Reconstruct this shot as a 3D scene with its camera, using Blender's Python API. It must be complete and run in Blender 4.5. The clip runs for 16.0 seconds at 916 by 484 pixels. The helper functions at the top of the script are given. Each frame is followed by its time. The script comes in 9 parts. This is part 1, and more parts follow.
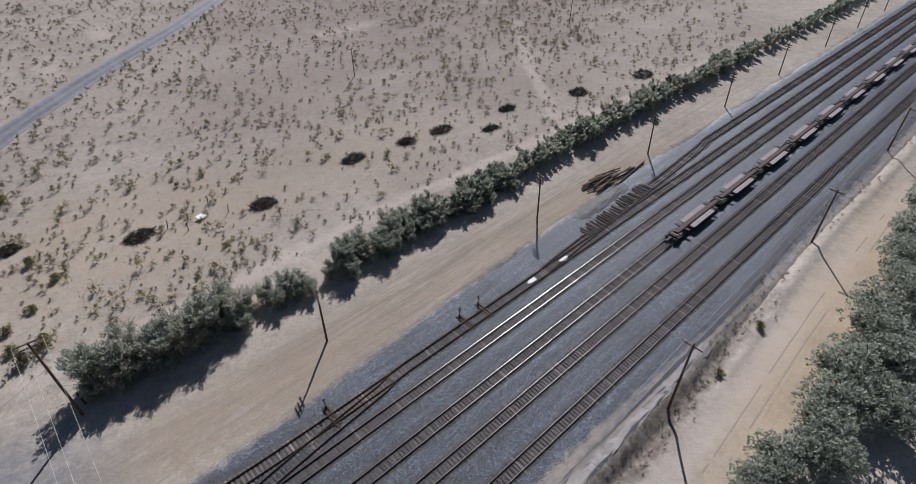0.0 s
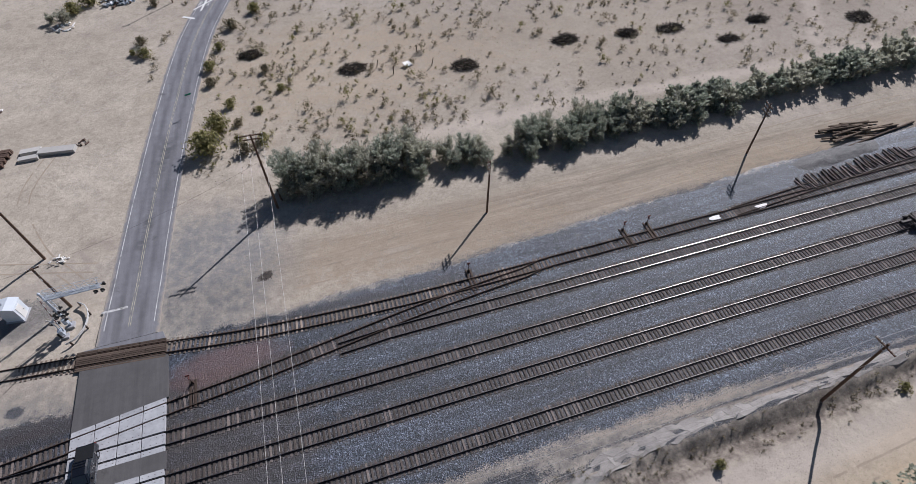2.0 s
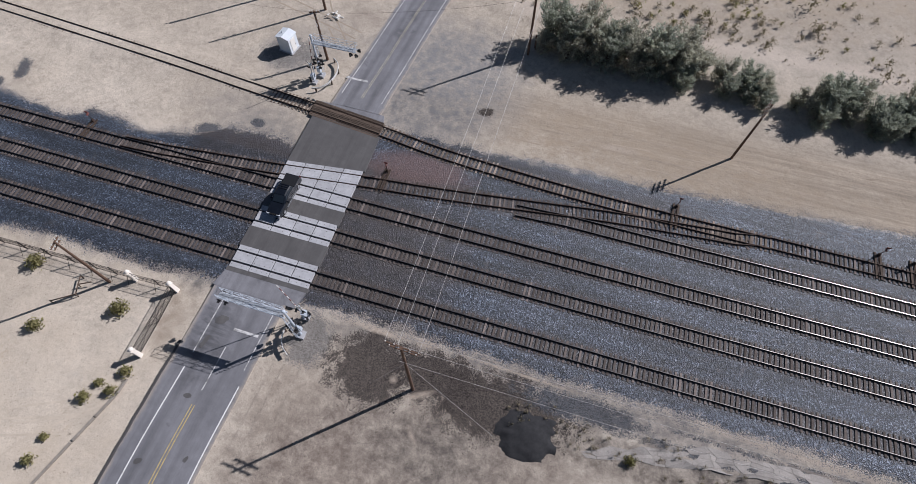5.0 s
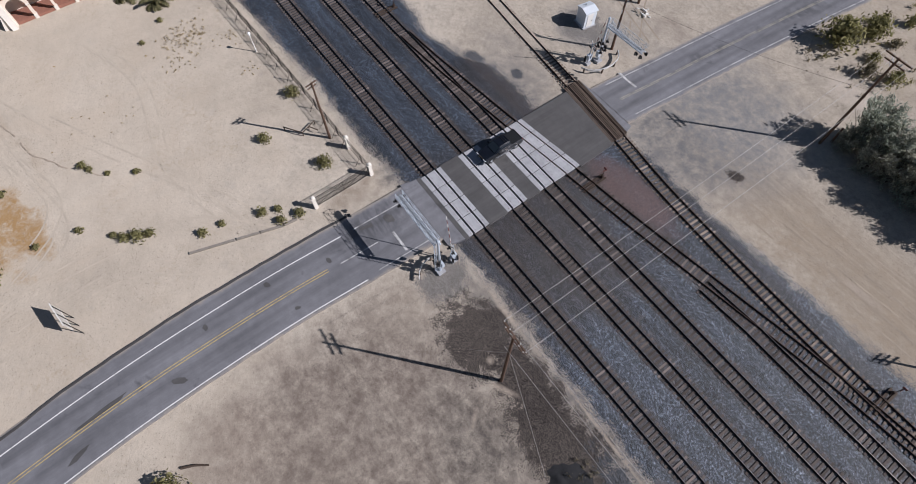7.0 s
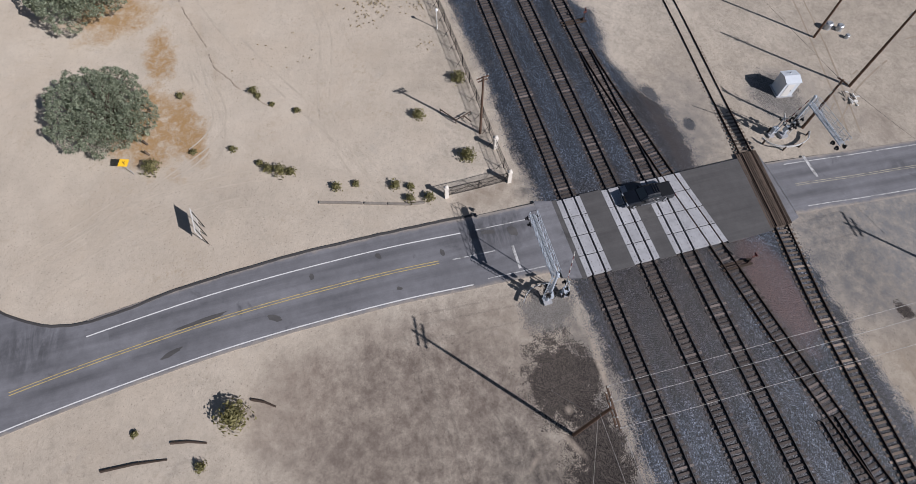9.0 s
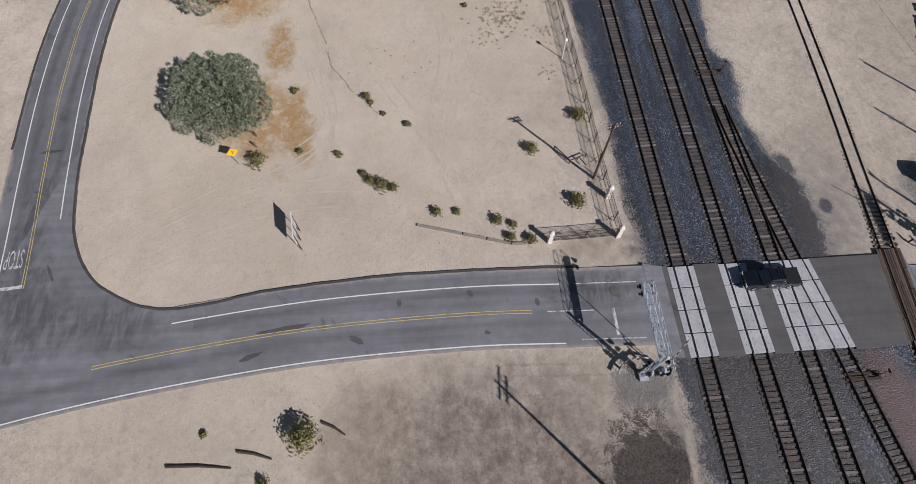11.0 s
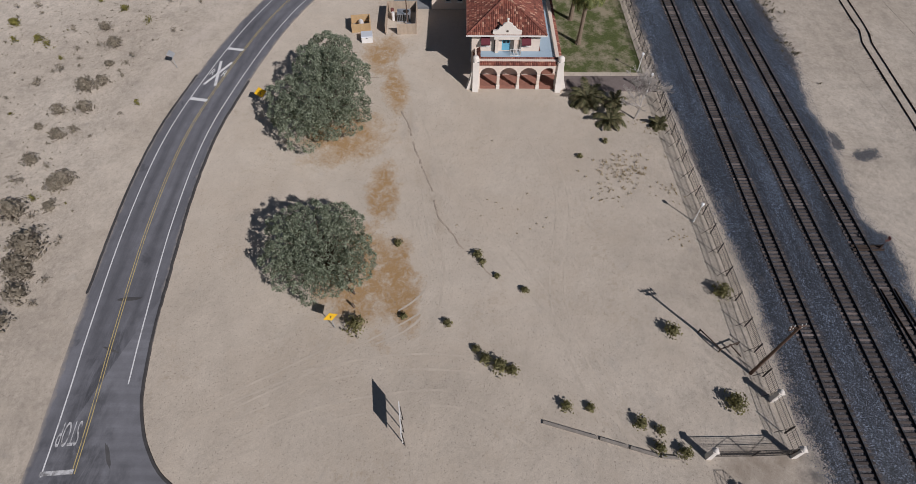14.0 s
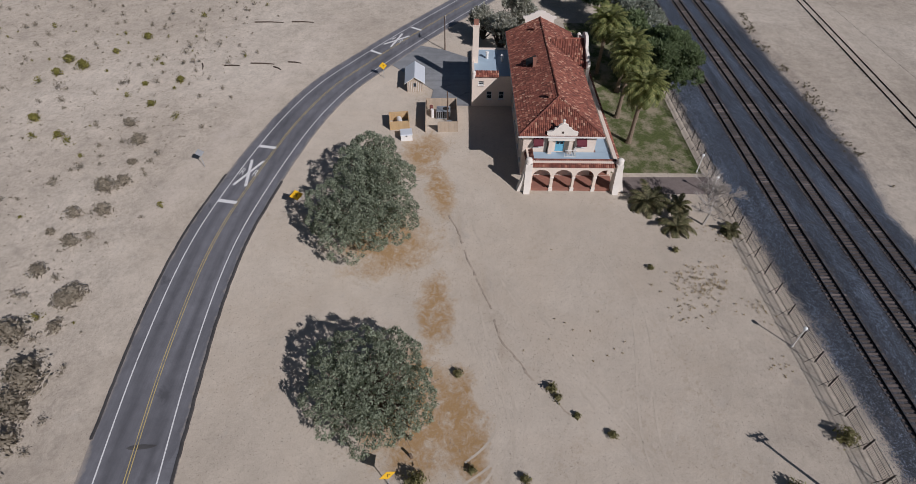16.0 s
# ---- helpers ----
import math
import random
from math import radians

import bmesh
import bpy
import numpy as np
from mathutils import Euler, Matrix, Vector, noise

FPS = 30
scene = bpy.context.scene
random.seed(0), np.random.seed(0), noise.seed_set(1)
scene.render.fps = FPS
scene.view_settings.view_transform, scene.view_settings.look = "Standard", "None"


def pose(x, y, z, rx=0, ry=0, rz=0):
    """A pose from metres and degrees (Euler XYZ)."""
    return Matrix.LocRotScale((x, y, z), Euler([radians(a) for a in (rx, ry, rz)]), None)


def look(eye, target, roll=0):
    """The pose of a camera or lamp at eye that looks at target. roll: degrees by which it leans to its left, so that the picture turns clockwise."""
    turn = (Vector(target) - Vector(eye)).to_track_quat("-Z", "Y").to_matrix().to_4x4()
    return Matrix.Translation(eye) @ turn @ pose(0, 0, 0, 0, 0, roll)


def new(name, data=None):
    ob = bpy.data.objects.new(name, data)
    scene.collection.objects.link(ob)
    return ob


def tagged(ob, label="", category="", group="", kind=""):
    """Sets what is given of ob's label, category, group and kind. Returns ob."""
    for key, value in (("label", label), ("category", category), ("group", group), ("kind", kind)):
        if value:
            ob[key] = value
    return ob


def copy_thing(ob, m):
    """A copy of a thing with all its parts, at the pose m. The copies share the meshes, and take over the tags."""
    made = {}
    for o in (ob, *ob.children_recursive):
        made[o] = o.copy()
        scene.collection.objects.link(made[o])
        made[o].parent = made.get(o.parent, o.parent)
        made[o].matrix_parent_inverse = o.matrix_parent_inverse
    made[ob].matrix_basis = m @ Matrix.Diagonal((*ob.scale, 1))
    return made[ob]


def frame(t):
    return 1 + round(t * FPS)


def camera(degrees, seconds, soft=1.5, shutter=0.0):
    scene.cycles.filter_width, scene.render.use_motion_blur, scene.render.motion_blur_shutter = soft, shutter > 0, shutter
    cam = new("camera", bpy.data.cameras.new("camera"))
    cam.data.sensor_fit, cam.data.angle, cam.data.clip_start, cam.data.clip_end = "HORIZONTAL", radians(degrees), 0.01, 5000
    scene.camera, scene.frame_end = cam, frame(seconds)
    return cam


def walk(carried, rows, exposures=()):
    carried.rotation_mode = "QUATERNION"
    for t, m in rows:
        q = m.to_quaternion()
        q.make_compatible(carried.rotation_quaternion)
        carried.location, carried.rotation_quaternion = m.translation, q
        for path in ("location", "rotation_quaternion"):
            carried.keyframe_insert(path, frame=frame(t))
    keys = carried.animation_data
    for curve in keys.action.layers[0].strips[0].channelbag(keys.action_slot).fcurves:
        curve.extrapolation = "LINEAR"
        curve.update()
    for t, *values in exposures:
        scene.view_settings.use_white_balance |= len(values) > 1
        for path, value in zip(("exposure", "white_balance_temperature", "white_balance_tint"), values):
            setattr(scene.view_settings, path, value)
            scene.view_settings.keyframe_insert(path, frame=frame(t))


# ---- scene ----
cam = camera(80.66, 16.0, soft=0.55)
PATH = [
    (0, (34.426, -18.036, 60.572), (44.797, -6.537, 47.914), -0.11),
    (0.5, (34.454, -18.123, 60.110), (43.289, -6.171, 46.727), -0.12),
    (1, (34.401, -18.137, 59.776), (41.680, -5.941, 45.696), -0.19),
    (1.5, (34.332, -18.059, 59.534), (39.926, -5.768, 44.781), -0.29),
    (2, (34.408, -18.080, 59.012), (38.203, -5.874, 43.630), -0.48),
    (2.5, (34.282, -18.145, 58.248), (36.399, -6.163, 42.374), -0.49),
    (3, (33.868, -18.122, 57.631), (34.822, -6.584, 41.322), -0.22),
    (3.5, (33.141, -18.497, 57.207), (33.217, -7.434, 40.545), 0.55),
    (3.7, (32.868, -18.565, 57.012), (32.580, -7.756, 40.187), 0.84),
    (5.8, (32.985, -18.087, 55.811), (28.341, -10.237, 38.012), 0.01),
    (6, (32.998, -18.148, 55.555), (27.731, -10.646, 37.779), 0.05),
    (6.5, (33.129, -18.186, 54.886), (26.526, -11.737, 37.143), -0.22),
    (7, (32.973, -17.983, 54.404), (25.424, -12.602, 36.683), -0.56),
    (7.5, (32.454, -17.918, 54.062), (24.300, -13.481, 36.347), -0.60),
    (8, (31.714, -18.219, 53.714), (23.154, -14.509, 36.023), -0.51),
    (8.5, (30.592, -18.861, 53.827), (21.837, -15.864, 36.097), -0.17),
    (9, (29.057, -19.800, 53.865), (20.227, -17.389, 36.083), 0.33),
    (9.2, (28.388, -20.237, 53.772), (19.539, -18.007, 35.976), 0.56),
    (11.3, (21.514, -25.175, 52.885), (12.286, -24.760, 35.146), 0.02),
    (11.5, (20.662, -25.768, 52.680), (11.286, -25.472, 35.017), -0.07),
    (12, (18.569, -27.239, 52.210), (8.704, -27.124, 34.813), -0.22),
    (12.5, (16.521, -29.046, 51.777), (6.115, -29.000, 34.698), -0.07),
    (13, (14.353, -30.888, 51.322), (3.367, -30.909, 34.610), 0.01),
    (13.5, (12.165, -32.700, 50.826), (0.615, -32.797, 34.499), -0.05),
    (14, (9.984, -34.629, 50.335), (-2.044, -34.742, 34.356), -0.00),
    (14.5, (7.798, -36.580, 49.733), (-4.716, -36.672, 34.132), 0.07),
    (15, (5.611, -38.593, 49.002), (-7.372, -38.658, 33.789), 0.25),
    (15.5, (3.314, -40.362, 48.302), (-10.208, -40.391, 33.566), 0.38),
    (16, (1.133, -42.174, 47.814), (-12.959, -42.144, 33.621), 0.63),
]
walk(cam, [(t, look(eye, target, roll)) for t, eye, target, roll in PATH],
     exposures=[(0, 0.13, 5920, 13.4), (3.5, 0.25, 6000, 13.4), (7, 0.12, 6080, 13.4), (9, 0.02, 6120, 12.9), (11.5, -0.07, 6230, 12.9), (13, -0.24, 6250, 12.9), (16, -0.34, 6120, 13.9)])

# ---------------------------------------------------------------- light
SUN_EL, SUN_AZ = 36.8, 41.8          # elevation; direction to the sun from +x towards +y
sun_dir = Vector((math.cos(radians(SUN_EL)) * math.cos(radians(SUN_AZ)),
                  math.cos(radians(SUN_EL)) * math.sin(radians(SUN_AZ)), math.sin(radians(SUN_EL))))
world = bpy.data.worlds.new("sky")
scene.world = world
world.use_nodes = True
wt = world.node_tree
sky = wt.nodes.new("ShaderNodeTexSky")
sky.sky_type, sky.sun_disc = "NISHITA", False
sky.sun_elevation, sky.sun_rotation = radians(SUN_EL), radians(90 - SUN_AZ)
sky.altitude, sky.dust_density = 700, 1.0
wt.links.new(sky.outputs[0], wt.nodes["Background"].inputs[0])
wt.nodes["Background"].inputs[1].default_value = 0.036
sun = new("sun", bpy.data.lights.new("sun", "SUN"))
sun.data.energy, sun.data.angle, sun.data.color = 4.55, radians(0.53), (1.0, 0.955, 0.93)
sun.matrix_world = look(sun_dir * 300, (0, 0, 0))
scene.view_settings.exposure = 0.0

# ---------------------------------------------------------------- mesh kit
rnd = random.Random(11)


class Geo:
    """Collects vertices and faces of one mesh."""

    def __init__(self):
        self.v, self.f = [], []

    def poly(self, pts):
        n = len(self.v)
        self.v += [tuple(p) for p in pts]
        self.f.append(tuple(range(n, n + len(pts))))
        return self

    def box(self, c, s, rot=None, taper=1.0):
        n = len(self.v)
        m = Matrix.Translation(c) @ (rot if rot is not None else Matrix())
        for z in (-.5, .5):
            k = taper if z > 0 else 1.0
            for x, y in ((-.5, -.5), (.5, -.5), (.5, .5), (-.5, .5)):
                self.v.append(tuple(m @ Vector((x * s[0] * k, y * s[1] * k, z * s[2]))))
        self.f += [tuple(n + i for i in q) for q in
                   ((3, 2, 1, 0), (4, 5, 6, 7), (0, 1, 5, 4), (1, 2, 6, 5), (2, 3, 7, 6), (3, 0, 4, 7))]
        return self

    def tube(self, p0, p1, r0, r1=None, n=8, caps=True):
        r1 = r0 if r1 is None else r1
        p0, p1 = Vector(p0), Vector(p1)
        d = (p1 - p0).normalized()
        a = d.orthogonal().normalized()
        b = d.cross(a)
        k = len(self.v)
        for p, r in ((p0, r0), (p1, r1)):
            for i in range(n):
                t = 2 * math.pi * i / n
                self.v.append(tuple(p + a * (r * math.cos(t)) + b * (r * math.sin(t))))
        for i in range(n):
            j = (i + 1) % n
            self.f.append((k + i, k + j, k + n + j, k + n + i))
        if caps:
            self.f.append(tuple(k + i for i in reversed(range(n))))
            self.f.append(tuple(k + n + i for i in range(n)))
        return self

    def path(self, pts, r, n=6):
        """One bent tube through points."""
        pts = [Vector(p) for p in pts]
        fr = []
        for i, p in enumerate(pts):
            d = (pts[min(i + 1, len(pts) - 1)] - pts[max(i - 1, 0)]).normalized()
            up = Vector((0, 0, 1)) if abs(d.z) < 0.95 else Vector((1, 0, 0))
            s = d.cross(up).normalized()
            fr.append((p, s, s.cross(d)))
        return self.sweep([(r * math.cos(2 * math.pi * i / n), r * math.sin(2 * math.pi * i / n)) for i in range(n)], fr)

    def prism(self, outline, z0, z1, m=None):
        """Extrudes a 2D outline in its local z, then places it by m."""
        m = m if m is not None else Matrix()
        k, n = len(self.v), len(outline)
        for z in (z0, z1):
            self.v += [tuple(m @ Vector((x, y, z))) for x, y in outline]
        self.f.append(tuple(k + i for i in reversed(range(n))))
        self.f.append(tuple(k + n + i for i in range(n)))
        for i in range(n):
            j = (i + 1) % n
            self.f.append((k + i, k + j, k + n + j, k + n + i))
        return self

    def sweep(self, profile, frames):
        """Sweeps a closed 2D profile (side, up) along frames of (point, side vector, up vector)."""
        k, n = len(self.v), len(profile)
        for p, s, u in frames:
            self.v += [tuple(Vector(p) + Vector(s) * a + Vector(u) * b) for a, b in profile]
        for r in range(len(frames) - 1):
            for i in range(n):
                j = (i + 1) % n
                self.f.append((k + r * n + i, k + r * n + j, k + (r + 1) * n + j, k + (r + 1) * n + i))
        self.f.append(tuple(k + i for i in reversed(range(n))))
        self.f.append(tuple(k + (len(frames) - 1) * n + i for i in range(n)))
        return self

    def ball(self, c, r, seg=12, rings=7, flat=1.0):
        k = len(self.v)
        for i in range(1, rings):
            a = math.pi * i / rings
            for j in range(seg):
                b = 2 * math.pi * j / seg
                self.v.append((c[0] + r * math.sin(a) * math.cos(b), c[1] + r * math.sin(a) * math.sin(b), c[2] + r * flat * math.cos(a)))
        top, bot = len(self.v), len(self.v) + 1
        self.v += [(c[0], c[1], c[2] + r * flat), (c[0], c[1], c[2] - r * flat)]
        for j in range(seg):
            q = (j + 1) % seg
            self.f.append((top, k + j, k + q))
            self.f.append((bot, k + (rings - 2) * seg + q, k + (rings - 2) * seg + j))
            for i in range(rings - 2):
                self.f.append((k + i * seg + j, k + (i + 1) * seg + j, k + (i + 1) * seg + q, k + i * seg + q))
        return self

    def data(self, name, mat, smooth=False):
        me = bpy.data.meshes.new(name)
        me.from_pydata(self.v, [], self.f)
        me.materials.append(mat)
        if smooth:
            me.polygons.foreach_set("use_smooth", [True] * len(me.polygons))
        me.update()
        return me


def part(name, geo, mat, parent=None, label="", smooth=False, at=None):
    """Links a Geo (or shared mesh data) as one mesh object under a thing or part."""
    ob = new(name, geo.data(name, mat, smooth) if isinstance(geo, Geo) else geo)
    if parent is not None:
        ob.parent = parent
    if at is not None:
        ob.matrix_basis = at
    if label:
        tagged(ob, label)
    return ob


def thing(name, label, category, at=None, group="", kind=""):
    ob = new(name)
    ob.empty_display_size = 0.3
    if at is not None:
        ob.matrix_basis = at
    return tagged(ob, label, category, group, kind)


def solo(name, geo, mat, label, category, group="", kind="", smooth=False, at=None):
    return tagged(part(name, geo, mat, None, "", smooth, at), label, category, group, kind)


def rz(deg):
    return Matrix.Rotation(radians(deg), 4, "Z")


def spline(pts, step):
    """Catmull-Rom through 2D points, resampled about every step metres; gives points."""
    p = [Vector((*q, 0)) if len(q) == 2 else Vector(q) for q in pts]
    p = [2 * p[0] - p[1]] + p + [2 * p[-1] - p[-2]]
    out = []
    for a, b, c, d in zip(p, p[1:], p[2:], p[3:]):
        n = max(1, int((c - b).length / step))
        for i in range(n):
            t = i / n
            out.append(0.5 * ((2 * b) + (c - a) * t + (2 * a - 5 * b + 4 * c - d) * t * t + (3 * b - a - 3 * c + d) * t ** 3))
    return out + [p[-2]]


def fbm(x, y, s=0.0, octaves=4):
    return noise.fractal(Vector((x, y, s)), 1.0, 2.0, octaves)


GROUND = -0.35


# ---------------------------------------------------------------- materials
class Mat:
    """A node material with small shorthands."""

    def __init__(self, name, rough=0.8, metal=0.0, spec=0.3):
        self.m = bpy.data.materials.new(name)
        self.m.use_nodes = True
        self.t = self.m.node_tree
        self.b = self.t.nodes["Principled BSDF"]
        self.b.inputs["Roughness"].default_value = rough
        self.b.inputs["Metallic"].default_value = metal
        self.b.inputs["Specular IOR Level"].default_value = spec
        self.pos = self.t.nodes.new("ShaderNodeNewGeometry").outputs["Position"]
        self.co = self.pos
        self.cache = {}

    def local(self):
        self.co = self.t.nodes.new("ShaderNodeTexCoord").outputs["Object"]
        return self

    def noise(self, scale, detail=5, rough=0.6, stretch=None, warp=0.0):
        n = self.t.nodes.new("ShaderNodeTexNoise")
        n.inputs["Scale"].default_value, n.inputs["Detail"].default_value = scale, detail
        n.inputs["Roughness"].default_value, n.inputs["Distortion"].default_value = rough, warp
        src = self.co
        if stretch:
            mp = self.t.nodes.new("ShaderNodeMapping")
            mp.inputs["Scale"].default_value = stretch
            self.t.links.new(src, mp.inputs[0])
            src = mp.outputs[0]
        self.t.links.new(src, n.inputs["Vector"])
        return n.outputs["Fac"]

    def shared(self, scale):
        """The one noise of this scale that several patch edges share."""
        if scale not in self.cache:
            self.cache[scale] = self.noise(scale, 6, 0.65)
        return self.cache[scale]

    def voronoi(self, scale, out="Distance"):
        n = self.t.nodes.new("ShaderNodeTexVoronoi")
        n.inputs["Scale"].default_value = scale
        self.t.links.new(self.co, n.inputs["Vector"])
        return n.outputs[out]

    def ramp(self, fac, stops):
        r = self.t.nodes.new("ShaderNodeValToRGB")
        el = r.color_ramp.elements
        while len(el) < len(stops):
            el.new(0.5)
        for e, (p, c) in zip(el, stops):
            e.position = p
            e.color = (*c, 1) if isinstance(c, tuple) else (c, c, c, 1)
        self.t.links.new(fac, r.inputs[0])
        return r.outputs[0]

    def mix(self, a, b, fac, mode="MIX"):
        n = self.t.nodes.new("ShaderNodeMix")
        n.data_type, n.blend_type = "RGBA", mode
        for i, v in ((0, fac), (6, a), (7, b)):
            if isinstance(v, bpy.types.NodeSocket):
                self.t.links.new(v, n.inputs[i])
            elif isinstance(v, tuple):
                n.inputs[i].default_value = (*v, 1)
            else:
                n.inputs[i].default_value = float(v) if i == 0 else (v, v, v, 1)
        return n.outputs[2]

    def math(self, op, a, b=0.0):
        n = self.t.nodes.new("ShaderNodeMath")
        n.operation = op
        for sock, v in zip(n.inputs, (a, b)):
            if isinstance(v, bpy.types.NodeSocket):
                self.t.links.new(v, sock)
            else:
                sock.default_value = v
        return n.outputs[0]

    def attr(self, name):
        n = self.t.nodes.new("ShaderNodeAttribute")
        n.attribute_name = name
        return n.outputs["Fac"]

    def random(self, island=False):
        if island:
            return self.t.nodes.new("ShaderNodeNewGeometry").outputs["Random Per Island"]
        return self.t.nodes.new("ShaderNodeObjectInfo").outputs["Random"]

    def color(self, c):
        if isinstance(c, tuple):
            self.b.inputs["Base Color"].default_value = (*c, 1)
        else:
            self.t.links.new(c, self.b.inputs["Base Color"])
        return self

    def rough(self, c):
        self.t.links.new(c, self.b.inputs["Roughness"])
        return self

    def bump(self, h, strength=0.4, dist=0.05):
        n = self.t.nodes.new("ShaderNodeBump")
        n.inputs["Strength"].default_value, n.inputs["Distance"].default_value = strength, dist
        self.t.links.new(h, n.inputs["Height"])
        self.t.links.new(n.outputs[0], self.b.inputs["Normal"])
        return self


def plain(name, col, rough=0.7, metal=0.0, vary=0.15, scale=3.0, bump=0.0, per=0.0):
    """A painted or natural surface with variation at two scales."""
    m = Mat(name, rough, metal)
    big, small = m.noise(scale, 4), m.noise(scale * 9, 3)
    lo, hi = tuple(c * (1 - vary) for c in col), tuple(min(1, c * (1 + vary)) for c in col)
    c = m.mix(m.ramp(big, [(0.3, lo), (0.7, hi)]), m.ramp(small, [(0.3, lo), (0.7, hi)]), 0.4)
    if per:
        c = m.mix(c, m.ramp(m.random(), [(0.0, 1 - per), (1.0, 1.0)]), 1.0, "MULTIPLY")
    m.color(c)
    if bump:
        m.bump(small, bump, 0.03)
    return m.m

SAND = (0.46, 0.375, 0.29)


def blot(m, x, y, rx, ry, soft=0.5, rot=0.0, wob=0.5, scale=0.25):
    """A ragged patch mask round a place on the ground."""
    mp = m.t.nodes.new("ShaderNodeMapping")
    mp.vector_type = "TEXTURE"
    mp.inputs["Location"].default_value = (x, y, 0)
    mp.inputs["Rotation"].default_value = (0, 0, radians(rot))
    mp.inputs["Scale"].default_value = (rx, ry, 1000)
    m.t.links.new(m.pos, mp.inputs[0])
    ln = m.t.nodes.new("ShaderNodeVectorMath")
    ln.operation = "LENGTH"
    m.t.links.new(mp.outputs[0], ln.inputs[0])
    d = m.math("ADD", ln.outputs["Value"], m.math("MULTIPLY", m.math("SUBTRACT", m.shared(scale), 0.5), wob * 2))
    return m.ramp(d, [(1 - soft, 1.0), (1.0, 0.0)])


# pale trails: x0, y0, x1, y1, half width, strength
TRAILS = ((20.6, 54.08, 92.7, 54.08, 1.6, 0.7), (92.7, 53.56, 206, 49.95, 1.6, 0.7), (61.8, 158.6, 128.8, 150.4, 1.8, 0.6), (123.6, 150.4, 195.7, 141.1, 1.8, 0.6), (195.7, 141.1, 298.7, 123.6, 2, 0.5),
          (136, 57.68, 154.5, 83.43, 1.8, 0.6), (154.5, 83.43, 183.3, 115.4, 2.2, 0.5), (170, 87.55, 221.5, 99.91, 1.4, 0.4), (35.02, 162.7, 70.04, 201.9, 2.5, 0.6), (67.98, 199.8, 103, 226.6, 2.5, 0.6),
          (51.5, -10.81, 164.8, -11.85, 2, 0.7), (-51.5, -82.4, -113.3, -67.98, 2.4, 0.4))
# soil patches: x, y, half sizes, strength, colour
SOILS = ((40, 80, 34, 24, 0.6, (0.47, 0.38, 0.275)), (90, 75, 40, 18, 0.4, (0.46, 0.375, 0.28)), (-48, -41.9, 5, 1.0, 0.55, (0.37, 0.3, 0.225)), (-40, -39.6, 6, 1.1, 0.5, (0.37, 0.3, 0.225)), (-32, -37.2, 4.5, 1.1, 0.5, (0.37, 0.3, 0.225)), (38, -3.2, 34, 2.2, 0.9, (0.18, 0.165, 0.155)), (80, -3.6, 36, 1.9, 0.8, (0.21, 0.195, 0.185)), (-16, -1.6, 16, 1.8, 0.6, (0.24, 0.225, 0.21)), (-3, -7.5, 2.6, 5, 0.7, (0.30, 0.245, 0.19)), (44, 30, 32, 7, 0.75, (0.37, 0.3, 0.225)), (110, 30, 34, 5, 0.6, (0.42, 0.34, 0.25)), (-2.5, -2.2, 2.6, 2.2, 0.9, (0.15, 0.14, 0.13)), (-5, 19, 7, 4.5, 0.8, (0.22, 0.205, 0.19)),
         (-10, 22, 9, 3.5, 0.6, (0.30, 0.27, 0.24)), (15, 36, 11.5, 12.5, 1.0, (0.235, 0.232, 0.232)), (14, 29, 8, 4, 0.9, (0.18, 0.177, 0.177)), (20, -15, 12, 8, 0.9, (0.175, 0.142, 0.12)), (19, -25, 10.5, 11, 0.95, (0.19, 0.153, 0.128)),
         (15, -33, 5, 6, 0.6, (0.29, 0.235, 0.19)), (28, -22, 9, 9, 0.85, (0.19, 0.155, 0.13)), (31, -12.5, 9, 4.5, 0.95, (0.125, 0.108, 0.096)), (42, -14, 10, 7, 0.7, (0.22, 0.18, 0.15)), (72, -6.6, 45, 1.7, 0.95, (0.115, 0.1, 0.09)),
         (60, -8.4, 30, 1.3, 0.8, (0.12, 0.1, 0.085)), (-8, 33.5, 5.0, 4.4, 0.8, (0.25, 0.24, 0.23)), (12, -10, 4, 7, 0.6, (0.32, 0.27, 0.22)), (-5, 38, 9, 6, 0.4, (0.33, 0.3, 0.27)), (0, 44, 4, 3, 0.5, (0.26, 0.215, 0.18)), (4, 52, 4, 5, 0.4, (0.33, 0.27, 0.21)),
         (-11, 15, 9, 3.0, 0.5, (0.24, 0.22, 0.205)), (95, -18, 7, 4, 0.8, (0.25, 0.2, 0.155)), (108, -16.5, 6, 3, 0.7, (0.25, 0.2, 0.155)), (133, -17.5, 14, 5, 0.4, (0.30, 0.25, 0.20)), (-90, 18.6, 32, 1.6, 0.5, (0.24, 0.2, 0.17)))


